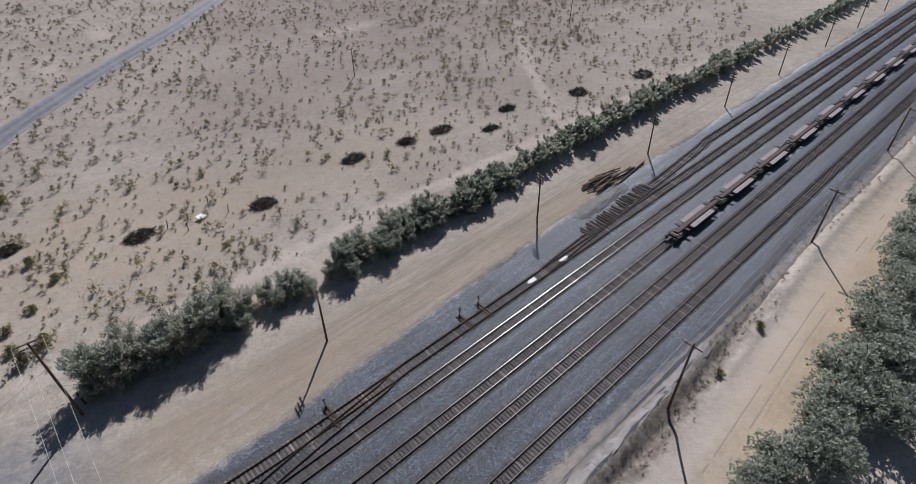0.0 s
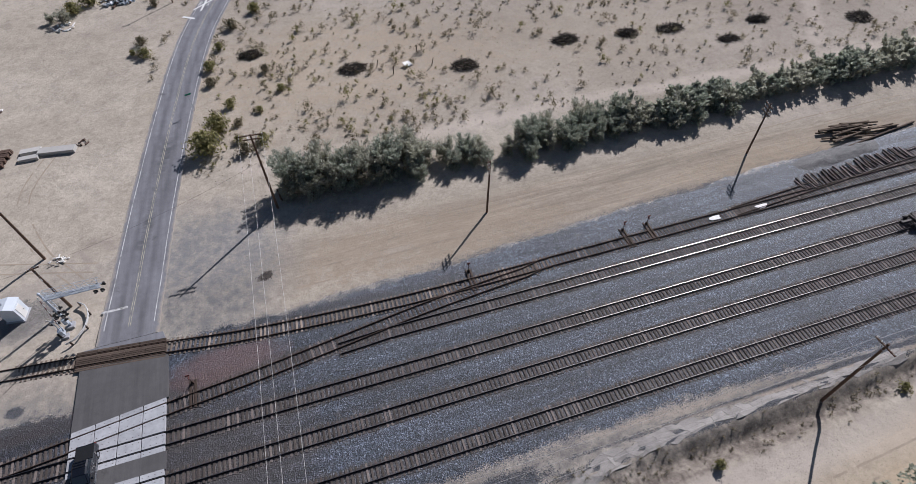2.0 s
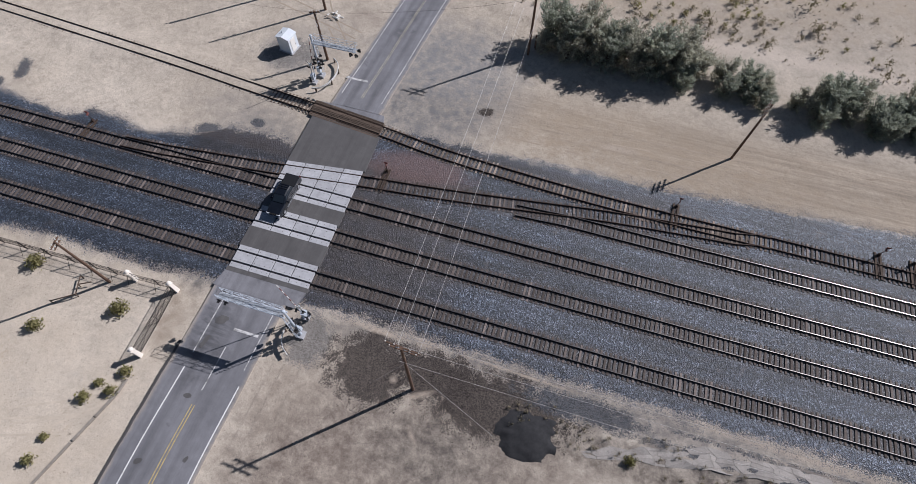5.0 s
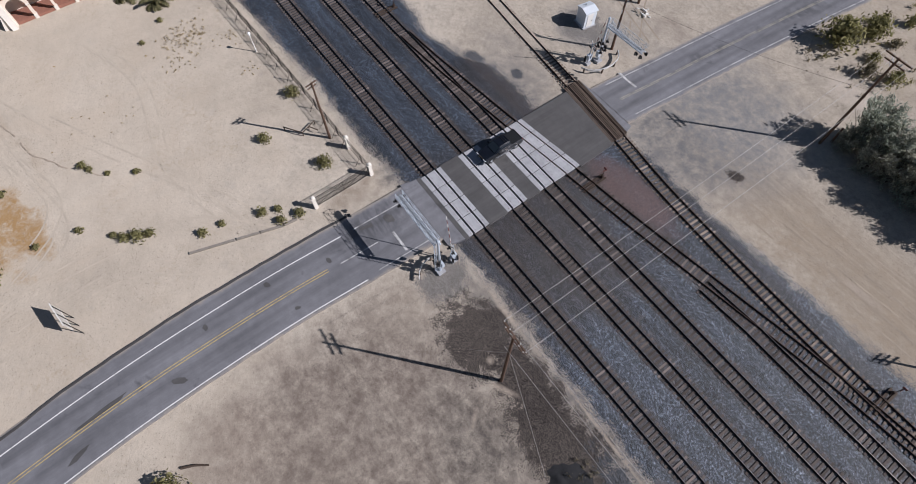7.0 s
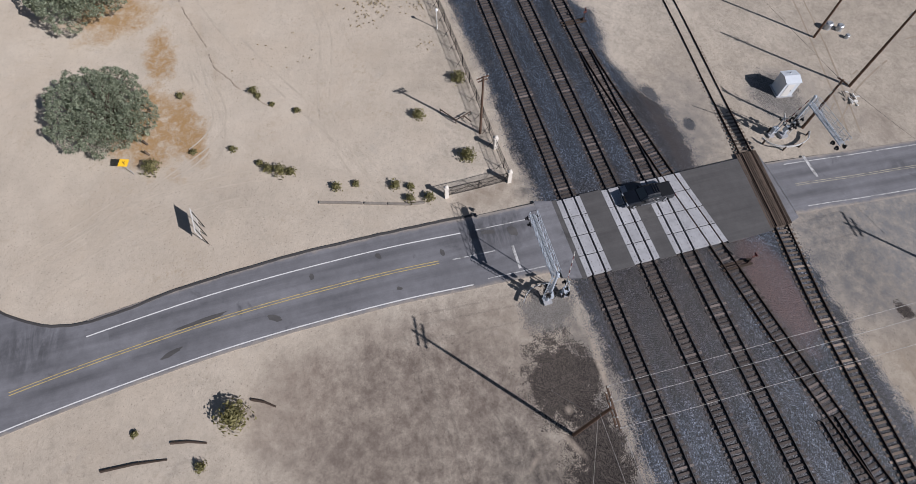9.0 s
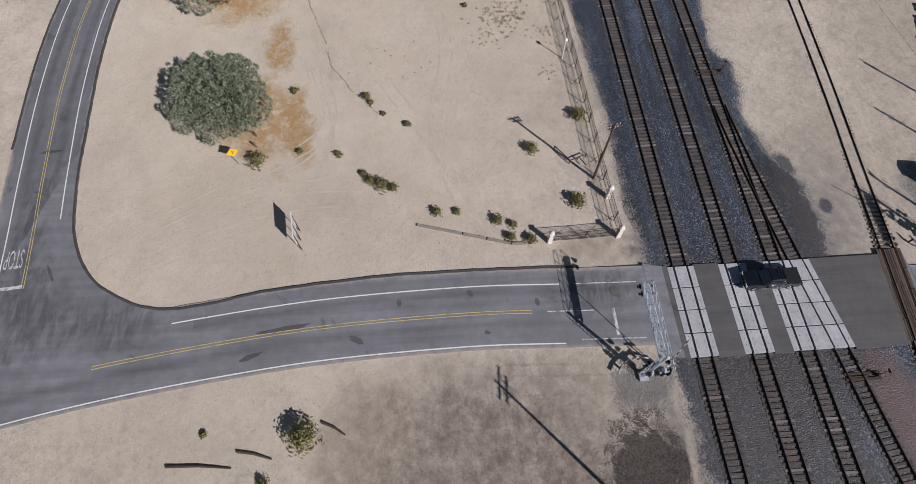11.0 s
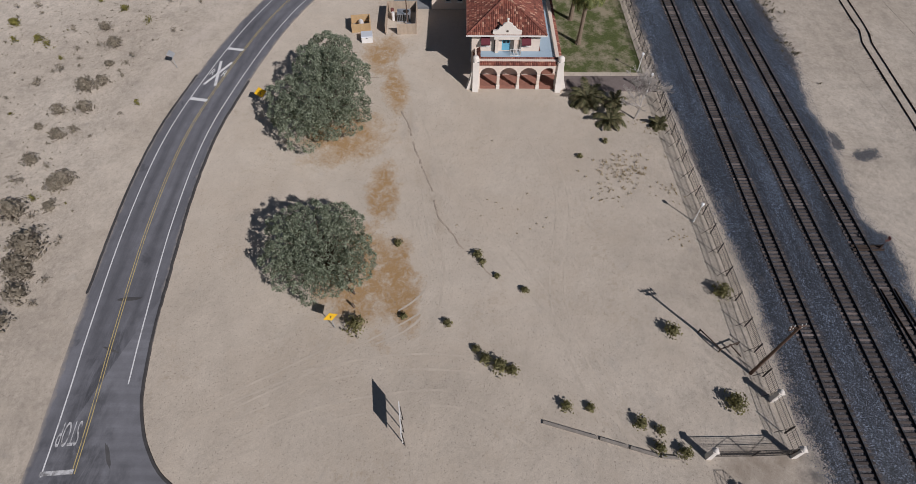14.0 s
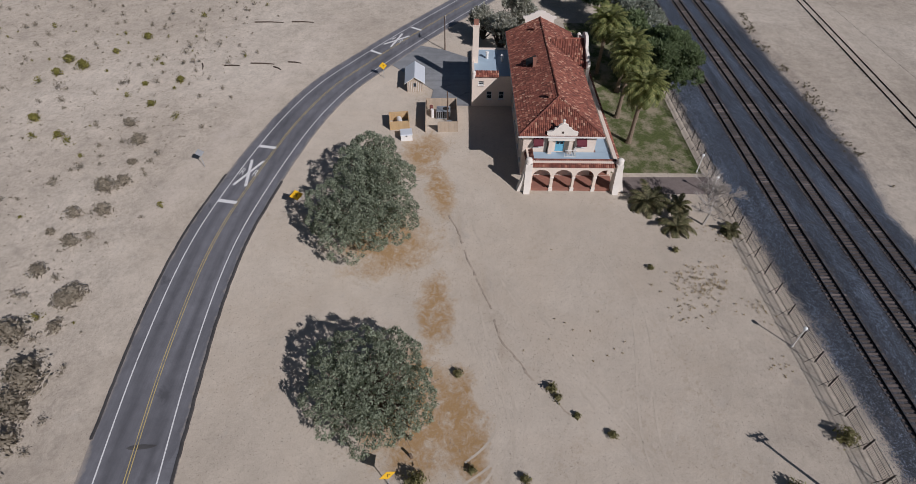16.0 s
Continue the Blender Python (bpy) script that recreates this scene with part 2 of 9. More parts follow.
# crushed stone: x, y, half sizes, turn, darkest and lightest stone
BROWN, SLATE, PALE = ((0.018, 0.016, 0.015), (0.115, 0.097, 0.087)), ((0.03, 0.032, 0.036), (0.14, 0.145, 0.158)), ((0.10, 0.093, 0.085), (0.30, 0.28, 0.26))
GRAVELS = ((12.6, -5.4, 3.0, 3.6, 0, *PALE), (-8, 33.8, 4.8, 3.6, 0, *PALE), (19.8, -6.2, 5.6, 5.0, -10, *BROWN), (27.0, -5.2, 6.5, 3.6, 0, *BROWN), (33.5, -6.2, 10.0, 4.6, 4, *BROWN),
           (42, -4.0, 8, 1.6, 0, *SLATE), (74, -4.6, 34, 0.8, 1, *SLATE), (92, -3.4, 45, 0.5, 0, *SLATE), (22.3, 31.4, 1.3, 1.0, 0, *BROWN), (-12.6, 17.4, 2.0, 1.3, 20, *SLATE), (-6.6, 20.4, 1.3, 0.9, 0, *SLATE),
           (-46.0, 16.4, 2.4, 1.3, 0, *SLATE), (-43.4, 19.6, 1.3, 2.7, 12, *SLATE))
# pale dusty lines drawn over the stone: x0, y0, x1, y1, half width, strength
DUST_LINES = ((37.5, 30.2, 43.5, 30.5, 0.8, 0.95), (13.6, -1.9, 23.8, -2.4, 0.45, 0.9), (23, -2.0, 26.5, -2.0, 1.0, 0.8), (26, -2.1, 42, -2.5, 0.22, 0.85), (24.2, -8.4, 27.4, -6.6, 0.45, 0.8), (25.6, -10.6, 27.2, -12.4, 0.35, 0.6), (22.2, -6.6, 23.2, -6.9, 0.6, 0.8), (56, -3.2, 120, -4.6, 0.35, 0.8), (50, -1.9, 75, -2.5, 0.5, 0.7))


def streak_mask(m, x0, y0, x1, y1, w):
    return blot(m, (x0 + x1) / 2, (y0 + y1) / 2, math.hypot(x1 - x0, y1 - y0) * 0.56, w, 0.7, math.degrees(math.atan2(y1 - y0, x1 - x0)), 0.35)


def stone_fringe(m):
    """Share of loose ballast stones, from none on the sand to all on the bed, stone by stone."""
    d = m.math("ADD", m.attr("bed"), m.math("MULTIPLY", m.math("SUBTRACT", m.noise(0.55, 6, 0.7), 0.5), 3.2))
    share = m.ramp(m.math("ADD", m.math("MULTIPLY", d, 0.25), 0.5), [(0.22, 0.0), (0.42, 0.3), (0.66, 1.0)])
    sep = m.t.nodes.new("ShaderNodeSeparateColor")
    m.t.links.new(m.voronoi(15.0, "Color"), sep.inputs[0])
    return m.math("MULTIPLY", m.math("LESS_THAN", sep.outputs[1], share), 0.93)


def sand_material():
    m = Mat("desert_sand", 0.95, 0, 0.05)
    m.b.inputs["Diffuse Roughness"].default_value = 0.2
    big, mid, fine, grit = m.noise(0.03, 5), m.noise(0.22, 6, 0.65), m.noise(2.2, 5, 0.7), m.noise(14.0, 3, 0.7)
    # the open yard by the depot is swept smooth
    yard = blot(m, -45, -42, 75, 42, 0.35, 0, 0.3)
    rough_ = m.math("SUBTRACT", 0.62, m.math("MULTIPLY", yard, 0.36))
    c = m.ramp(big, [(0.32, (0.45, 0.388, 0.315)), (0.5, (0.52, 0.453, 0.372)), (0.68, (0.60, 0.53, 0.443))])
    c = m.mix(c, m.ramp(mid, [(0.35, 0.80), (0.6, 1.05)]), 0.6, "MULTIPLY")
    c = m.mix(c, m.ramp(m.noise(0.8, 6, 0.7, None, 0.6), [(0.36, 0.76), (0.5, 1.0), (0.62, 1.08)]), rough_, "MULTIPLY")
    c = m.mix(c, m.ramp(fine, [(0.3, 0.74), (0.65, 1.1)]), rough_, "MULTIPLY")
    c = m.mix(c, m.ramp(grit, [(0.3, 0.66), (0.7, 1.2)]), 0.75, "MULTIPLY")
    # soft drifts of browner earth in the yard, with crumbs of soil
    crumbs = m.math("MULTIPLY", m.ramp(m.noise(0.13, 6, 0.7, None, 0.8), [(0.5, 0.0), (0.66, 1.0)]), m.ramp(m.noise(1.7, 8, 0.8), [(0.5, 0.0), (0.6, 1.0)]))
    c = m.mix(c, (0.33, 0.262, 0.19), m.math("MULTIPLY", m.math("MULTIPLY", crumbs, yard), 0.8))
    c = m.mix(c, (0.44, 0.36, 0.275), m.math("MULTIPLY", m.math("MULTIPLY", m.ramp(m.noise(0.07, 7, 0.7, None, 1.2), [(0.47, 0.0), (0.62, 1.0)]), yard), 0.35))
    c = m.mix(c, (0.62, 0.535, 0.43), m.math("MULTIPLY", yard, 0.28))
    # darker desert pavement far north and in drifts
    far = blot(m, 220, 180, 240, 135, 0.7, 22, 0.35, 0.02)
    c = m.mix(c, (0.29, 0.24, 0.205), m.math("MULTIPLY", far, m.ramp(mid, [(0.3, 0.25), (0.62, 0.9)])))
    # wheel-combed dirt road along the north of the rails
    comb = m.noise(1.1, 6, 0.75, (0.05, 1.0, 1.0), 0.4)
    dirt = blot(m, 85, 32, 95, 7, 0.5, -1.0, 0.2)
    c = m.mix(c, (0.425, 0.352, 0.272), m.math("MULTIPLY", dirt, 0.6))
    c = m.mix(c, m.ramp(comb, [(0.38, 0.66), (0.62, 1.1)]), m.math("MULTIPLY", dirt, 0.85), "MULTIPLY")
    clods = m.ramp(m.noise(1.5, 8, 0.8, (0.45, 1.0, 1.0), 0.8), [(0.56, 0.0), (0.64, 0.85)])
    c = m.mix(c, (0.25, 0.2, 0.15), m.math("MULTIPLY", clods, m.math("MULTIPLY", dirt, m.ramp(mid, [(0.42, 0.0), (0.6, 1.0)]))))
    # rust-coloured litter under the tamarisks west of the road
    litter = m.ramp(m.noise(0.9, 8, 0.75, None, 0.5), [(0.36, 0.15), (0.54, 1.0)])
    for x, y, rx, ry, rot in ((-23.6, -45.6, 8.5, 6.2, 15), (-46.5, -51.0, 6.5, 7.0, 10), (-22, -41.2, 7.0, 2.0, 15), (-57, -44.6, 7, 2.2, 9), (-36, -44.5, 6, 2.4, 0), (-66, -47.2, 6, 3.6, -12)):
        c = m.mix(c, (0.36, 0.228, 0.108), m.math("MULTIPLY", blot(m, x, y, rx, ry, 0.5, rot, 1.0, 0.45), m.math("MULTIPLY", litter, 0.95)))
    # pale wheel tracks in the desert
    ragged_ = m.math("SUBTRACT", m.noise(0.35, 8, 0.7), 0.5)
    c = m.mix(c, (0.60, 0.52, 0.44), m.ramp(m.math("ADD", m.attr("trail"), ragged_), [(0.2, 0.0), (0.75, 0.75)]))
    # grey compacted yard beside the poles, oily and gravelly soil south of the rails
    cloud = m.ramp(m.noise(0.8, 10, 0.78, None, 0.12), [(0.39, 1.0), (0.64, 0.36)])
    specks = m.ramp(m.noise(2.6, 7, 0.75), [(0.57, 1.0), (0.68, 0.45)])
    soil = m.t.nodes.new("ShaderNodeAttribute")
    soil.attribute_name = "soil"
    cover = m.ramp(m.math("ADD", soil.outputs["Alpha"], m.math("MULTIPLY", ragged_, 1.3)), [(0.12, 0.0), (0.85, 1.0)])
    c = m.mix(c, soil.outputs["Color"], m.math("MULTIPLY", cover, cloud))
    c = m.mix(c, specks, m.math("MULTIPLY", blot(m, 24, -17, 20, 16, 0.5, 0, 0.6), 0.75), "MULTIPLY")
    # spreads of crushed stone, thinning out stone by stone
    sep = m.t.nodes.new("ShaderNodeSeparateColor")
    m.t.links.new(m.voronoi(14.0, "Color"), sep.inputs[0])
    for x, y, rx, ry, rot, lo, hi in GRAVELS:
        on = m.math("MULTIPLY", m.math("LESS_THAN", sep.outputs[1], blot(m, x, y, rx, ry, 0.42, rot, 0.75, 0.7)), 0.94)
        c = m.mix(c, m.ramp(sep.outputs[0], [(0.1, lo), (0.9, hi)]), on)
    for x0, y0, x1, y1, w, k in DUST_LINES:
        c = m.mix(c, (0.44, 0.37, 0.30), m.math("MULTIPLY", m.math("MULTIPLY", streak_mask(m, x0, y0, x1, y1, w), m.ramp(fine, [(0.3, 0.5), (0.6, 1.0)])), k))
    # loose stones strayed from the ballast bed
    c = m.mix(c, m.ramp(sep.outputs[2], [(0.0, (0.04, 0.042, 0.048)), (1.0, (0.22, 0.22, 0.235))]), stone_fringe(m))
    # yellowed soil south of the ditch
    c = m.mix(c, (0.52, 0.40, 0.265), m.math("MULTIPLY", blot(m, 110, -16, 75, 8, 0.6, 4, 0.3, 0.08), 0.6))
    # small stones
    c = m.mix(c, (0.2, 0.165, 0.14), m.ramp(m.noise(5.5, 2, 0.5), [(0.63, 0.0), (0.69, 0.55)]))
    m.color(c)
    h = m.math("ADD", m.math("MULTIPLY", mid, 1.3), m.math("ADD", m.math("MULTIPLY", fine, 0.35), m.math("MULTIPLY", grit, 0.06)))
    m.bump(h, 0.55, 0.2)
    return m.m


def ballast_material(name, tint=(1.0, 1.0, 1.0), tracks=()):
    m = Mat(name, 0.5, 0, 0.6)
    cell = m.voronoi(10.5, "Color")
    sep = m.t.nodes.new("ShaderNodeSeparateColor")
    m.t.links.new(cell, sep.inputs[0])
    stone = m.ramp(sep.outputs[0], [(0.0, (0.005, 0.006, 0.009)), (0.45, (0.026, 0.033, 0.046)), (0.8, (0.063, 0.078, 0.104)), (1.0, (0.2, 0.23, 0.28))])
    patch, streak = m.noise(0.12, 5, 0.6), m.noise(0.5, 6, 0.65, (0.09, 1.4, 1.0), 0.5)
    c = m.mix(stone, m.ramp(patch, [(0.35, (0.78, 0.76, 0.75)), (0.65, (1.12, 1.14, 1.17))]), 0.8, "MULTIPLY")
    c = m.mix(c, m.ramp(streak, [(0.34, (0.42, 0.40, 0.39)), (0.5, (0.95, 0.95, 0.95)), (0.64, (1.4, 1.4, 1.4))]), 0.85, "MULTIPLY")
    c = m.mix(c, m.ramp(m.noise(3.2, 5, 0.75), [(0.36, 0.45), (0.5, 1.0), (0.62, 1.5)]), 0.75, "MULTIPLY")
    c = m.mix(c, tint, 1.0, "MULTIPLY")
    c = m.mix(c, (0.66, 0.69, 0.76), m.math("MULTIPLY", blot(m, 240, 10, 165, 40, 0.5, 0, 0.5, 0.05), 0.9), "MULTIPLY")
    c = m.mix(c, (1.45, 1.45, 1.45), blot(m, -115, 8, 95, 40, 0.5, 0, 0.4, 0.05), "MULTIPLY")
    # earth-fouled stone round the road crossing and along the siding
    foul = m.ramp(m.noise(0.6, 7, 0.7), [(0.32, 0.45), (0.6, 1.0)])
    for x, y, rx, ry, k in ((14, 7, 16, 13, 0.95), (30, 23, 28, 1.8, 0.5), (-6, 15, 9, 4, 0.6)):
        c = m.mix(c, m.mix(c, (0.95, 0.78, 0.70), 1.0, "MULTIPLY"), m.math("MULTIPLY", blot(m, x, y, rx, ry, 0.6, 0, 0.9, 0.12), k))
        c = m.mix(c, (0.05, 0.042, 0.038), m.math("MULTIPLY", m.math("MULTIPLY", blot(m, x, y, rx, ry, 0.6, 0, 0.9, 0.2), foul), k * 0.7))
    # oil and brake dust along the running lines
    if tracks:
        y = m.t.nodes.new("ShaderNodeSeparateXYZ")
        m.t.links.new(m.pos, y.inputs[0])
        wob = m.math("MULTIPLY", m.math("SUBTRACT", m.shared(0.7), 0.5), 1.6)
        for yc in tracks:
            d = m.math("ADD", m.math("ABSOLUTE", m.math("SUBTRACT", y.outputs[1], yc)), wob)
            c = m.mix(c, m.mix(c, (0.062, 0.05, 0.045), 0.62), m.ramp(m.math("MULTIPLY", d, 0.5), [(0.5, 0.95), (0.85, 0.0)]))
    # rust-red stone inside the junction
    red = m.math("MULTIPLY", blot(m, 16.5, 19.4, 8.5, 2.9, 0.45, 4, 0.4, 0.5), 0.75)
    c = m.mix(c, m.ramp(sep.outputs[2], [(0.0, (0.07, 0.042, 0.038)), (1.0, (0.185, 0.112, 0.102))]), red)
    c = m.mix(c, (0.14, 0.122, 0.107), m.ramp(m.noise(0.5, 6, 0.7), [(0.60, 0.0), (0.74, 0.5)]))
    if tracks:
        on = stone_fringe(m)
        sand = m.ramp(m.noise(1.6, 7, 0.75), [(0.3, (0.22, 0.19, 0.165)), (0.65, (0.40, 0.345, 0.29))])
        c = m.mix(sand, c, m.math("ADD", on, 0.07))
    m.color(c)
    m.bump(m.math("ADD", m.math("MULTIPLY", m.voronoi(10.5), 0.7), m.math("MULTIPLY", m.noise(1.2, 5, 0.7), 1.2)), 0.75, 0.10)
    return m.m


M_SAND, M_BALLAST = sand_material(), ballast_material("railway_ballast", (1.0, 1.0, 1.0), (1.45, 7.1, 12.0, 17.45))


def asphalt_material(name, base, along=(1.3, 0.05, 1.0), scrubs=(), lanes=False):
    m = Mat(name, 0.6, 0, 0.5)
    big, mid, fine = m.noise(0.12, 5), m.noise(0.9, 6, 0.7), m.noise(24, 3, 0.7)
    c = m.ramp(big, [(0.3, tuple(0.84 * v for v in base)), (0.7, tuple(1.16 * v for v in base))])
    c = m.mix(c, m.ramp(mid, [(0.3, 0.76), (0.65, 1.12)]), 0.55, "MULTIPLY")
    c = m.mix(c, m.ramp(fine, [(0.3, 0.7), (0.7, 1.25)]), 0.5, "MULTIPLY")
    c = m.mix(c, m.ramp(m.noise(0.9, 6, 0.65, along), [(0.34, 0.74), (0.64, 1.12)]), 0.7, "MULTIPLY")
    if lanes:
        # oil drip down the middle of each lane, grit and blown sand along the edges
        across = m.math("ABSOLUTE", m.attr("across"))
        drip = m.ramp(m.math("ADD", m.math("ABSOLUTE", m.math("SUBTRACT", across, 0.4)), m.math("MULTIPLY", m.math("SUBTRACT", m.noise(0.5, 5, 0.65), 0.5), 0.2)), [(0.02, 0.76), (0.17, 1.06)])
        c = m.mix(c, drip, 0.8, "MULTIPLY")
    for x, y, rx, ry, rot in scrubs:
        k = m.math("MULTIPLY", blot(m, x, y, rx, ry, 0.7, rot, 0.9, 0.5), m.ramp(m.noise(0.8, 6, 0.7, (0.25, 1.0, 1.0), 1.5), [(0.36, 0.1), (0.56, 0.75)]))
        c = m.mix(c, tuple(0.38 * v for v in base), k)
    c = m.mix(c, tuple(0.5 * v for v in base), m.ramp(m.noise(0.33, 4, 0.6, None, 0.5), [(0.64, 0.0), (0.72, 0.8)]))
    if lanes:
        edge = m.math("ADD", across, m.math("MULTIPLY", m.math("SUBTRACT", m.noise(0.7, 7, 0.75), 0.5), 0.34))
        c = m.mix(c, (0.40, 0.345, 0.285), m.math("MULTIPLY", m.ramp(edge, [(0.90, 0.0), (1.03, 0.85)]), m.ramp(fine, [(0.35, 0.5), (0.6, 1.0)])))
    m.color(c)
    m.bump(fine, 0.3, 0.02)
    return m


M_ASPHALT = asphalt_material("worn_asphalt", (0.195, 0.193, 0.205), (1.3, 0.05, 1.0), ((1, -67, 7, 5, 20), (-5, -69.5, 7, 2.6, 0), (2.5, -59, 3.5, 7, 0), (6, -74, 5, 6, 0), (2, -8, 3, 6, 0), (6.5, 46, 1.2, 9, -6), (8.5, 62, 1.4, 8, -8)), True).m
M_ASPHALT_WEST = asphalt_material("worn_side_road_asphalt", (0.172, 0.17, 0.182), (0.05, 1.3, 1.0), ((1, -67, 9, 5, 20), (-5, -69.5, 8, 3.0, 0), (-12, -70, 8, 2.2, -4)), True).m
M_ASPHALT_NEW = asphalt_material("dark_asphalt", (0.105, 0.1, 0.098)).m


# ---------------------------------------------------------------- road centre lines
ROAD_N = [(4.9, -2.2), (4.9, 8), (4.95, 20), (5.2, 28.4), (5.85, 36.5), (6.55, 45), (7.55, 55), (9.1, 69), (12.1, 91), (15.6, 107), (22.4, 126), (31, 138), (44, 151), (64, 169), (92, 192), (114, 213), (200, 290), (500, 560)]
ROAD_S = [(4.6, -2.2), (4.2, -12), (3.9, -22), (4.3, -36), (5.4, -47.5), (7.1, -59.5), (9.2, -70), (12, -82), (20, -105), (60, -180), (200, -420)]
ROAD_W = [(6.5, -68.1), (-2, -68.9), (-6, -69.35), (-10, -69.85), (-16.7, -70.75), (-30, -72.2), (-44, -72.7), (-56, -71.5), (-72, -68.4), (-84, -64.4), (-94, -58.8), (-106, -51.3), (-122, -40.5), (-160, -14), (-260, 60), (-500, 240)]


def lane_frames(pts, step=1.5):
    sm = spline(pts, step)
    out = []
    for i, p in enumerate(sm):
        d = (sm[min(i + 1, len(sm) - 1)] - sm[max(i - 1, 0)]).normalized()
        out.append((p, Vector((-d.y, d.x, 0))))
    return out


fn, fs, fw = lane_frames(ROAD_N), lane_frames(ROAD_S), lane_frames(ROAD_W)
ROAD_XY = np.array([(p.x, p.y) for fr in (fn, fs, fw) for p, _ in fr])


def road_gap(x, y):
    return float(np.min(np.hypot(ROAD_XY[:, 0] - x, ROAD_XY[:, 1] - y)))


# ---------------------------------------------------------------- tracks (centre lines)
TRACKS = {
    "A": [(-700, 1.45), (0, 1.45), (700, 1.45)],
    "B": [(-700, 7.1), (0, 7.1), (700, 7.1)],
    "C": [(-700, 12.0), (0, 12.0), (700, 12.0)],
    "F": [(28, 17.0), (36, 17.35), (50, 17.45), (700, 17.45)],
    "D": [(-26, 12.05), (-18, 12.45), (-10, 13.2), (0, 14.25), (10, 15.5), (20, 16.6), (33.4, 18.45), (42, 19.65), (57, 21.0), (66, 21.4), (90, 21.6), (700, 21.6)],
    "E": [(-700, 75), (-124, 35.6), (-70, 31.0), (-28, 27.6), (-12, 26.0), (0, 24.85), (10, 23.8), (19.4, 22.6), (33.4, 21.75), (45, 21.45), (62, 21.5)],
    "G": [(88, 21.7), (97, 22.2), (110, 23.0), (124, 23.9), (150, 25.5), (170, 26.0), (700, 26.0)],
}


def centre(name, x):
    pts = CENTRES[name]
    return float(np.interp(x, pts[0], pts[1]))


CENTRES = {}
for key, pts in TRACKS.items():
    sm = spline(pts, 2.0) if len(pts) > 3 else [Vector((*p, 0)) for p in pts]
    CENTRES[key] = ([p.x for p in sm], [p.y for p in sm])


# ---------------------------------------------------------------- ground sheet
def axis(lo, hi, fine, far):
    """Grid lines: fine inside lo..hi, growing outwards to far."""
    inner = list(np.arange(lo, hi + 0.01, fine))
    out, step, a, b = [], fine, lo, hi
    while a > -far or b < far:
        step *= 1.35
        a, b = a - step, b + step
        out.append(b)
        inner.insert(0, a)
    return inner + out


def ditch_y(x):
    return -6.9 + 0.8 * math.sin(x * 0.06) + 0.025 * max(0.0, x - 60)


def ground_z(x, y):
    z = GROUND + 0.10 * fbm(x * 0.07, y * 0.07) + 0.04 * fbm(x * 0.5, y * 0.5, 3.0)
    flat = min(1.0, max(0.0, (road_gap(x, y) - 6.5) / 7))
    if y > 60 or y < -80:
        z += 0.35 * fbm(x * 0.02, y * 0.02, 7.0, 3) * min(1.0, (abs(y) - 60) / 60)
    if -140 < x < -0.5:
        # sand drifted over the ties of the old siding
        d = abs(y - centre("E", x))
        z = max(z, -0.15 - 0.09 * max(0.0, d - 1.3) - 0.06 * max(0.0, x + 2.5) + 0.02 * fbm(x * .8, y * .8, 6.0)) if d < 4 else z
    if x > 56:
        d = abs(y - ditch_y(x))
        k = min(1.0, (x - 56) / 8)
        z += k * (-0.75 * math.exp(-(d / 0.8) ** 2) + 0.35 * math.exp(-((d - 2.2) / 0.9) ** 2))
    if x > 44 and abs(y - ditch_y(x)) < 2.4:
        z += 0.22 * fbm(x * 0.7, y * 1.1, 15.0) * min(1.0, (x - 44) / 8)
    if y > 24 and y < 36 and x > 30:
        z += 0.14 * fbm(x * 0.05, y * 0.9, 5.0, 3)
    return GROUND + (z - GROUND) * (0.25 + 0.75 * flat)


# plan lines of the ballast's north and south edges
EDGE_N = ((-700, 18), (-92, 17.2), (-78, 17.8), (-65, 17.8), (-53, 15.6), (-47, 15.9), (-38, 14.6), (-31.5, 14.0), (-29.5, 15.9), (-25, 15.7), (-21, 14.4), (-17.6, 15.3), (-14, 16.2), (-10, 18.6), (-4.7, 19.0), (-1, 18.7),
          (2, 18.5), (8, 24.0), (14, 24.9), (27, 24.8), (38, 25.3), (50, 25.9), (66, 26.9), (82, 28.0), (100, 28.7), (132, 29.6), (700, 30))
EDGE_S = ((-700, -5), (-62, -4.6), (-52, -4.2), (-40, -3.5), (-30, -2.9), (-21, -2.5), (-9, -2.5), (-4, -2.0), (0, -1.7), (10, -1.6), (22, -1.1), (28, -1.6), (53, -1.7), (66, -1.5), (77, -2), (92, -2.9), (108, -3.6), (700, -4))


def bed_in(x, y):
    """Metres inside the edge of the ballast bed; negative outside."""
    n = float(np.interp(x, [p[0] for p in EDGE_N], [p[1] for p in EDGE_N]))
    s_ = float(np.interp(x, [p[0] for p in EDGE_S], [p[1] for p in EDGE_S]))
    return min(y - s_, n - y)


def bed_layer(ob):
    """Stores how far inside the ballast bed each vertex lies."""
    me = ob.data
    layer = me.attributes.new("bed", "FLOAT", "POINT")
    layer.data.foreach_set("value", [max(-9.0, min(9.0, bed_in(v.co.x, v.co.y))) for v in me.vertices])


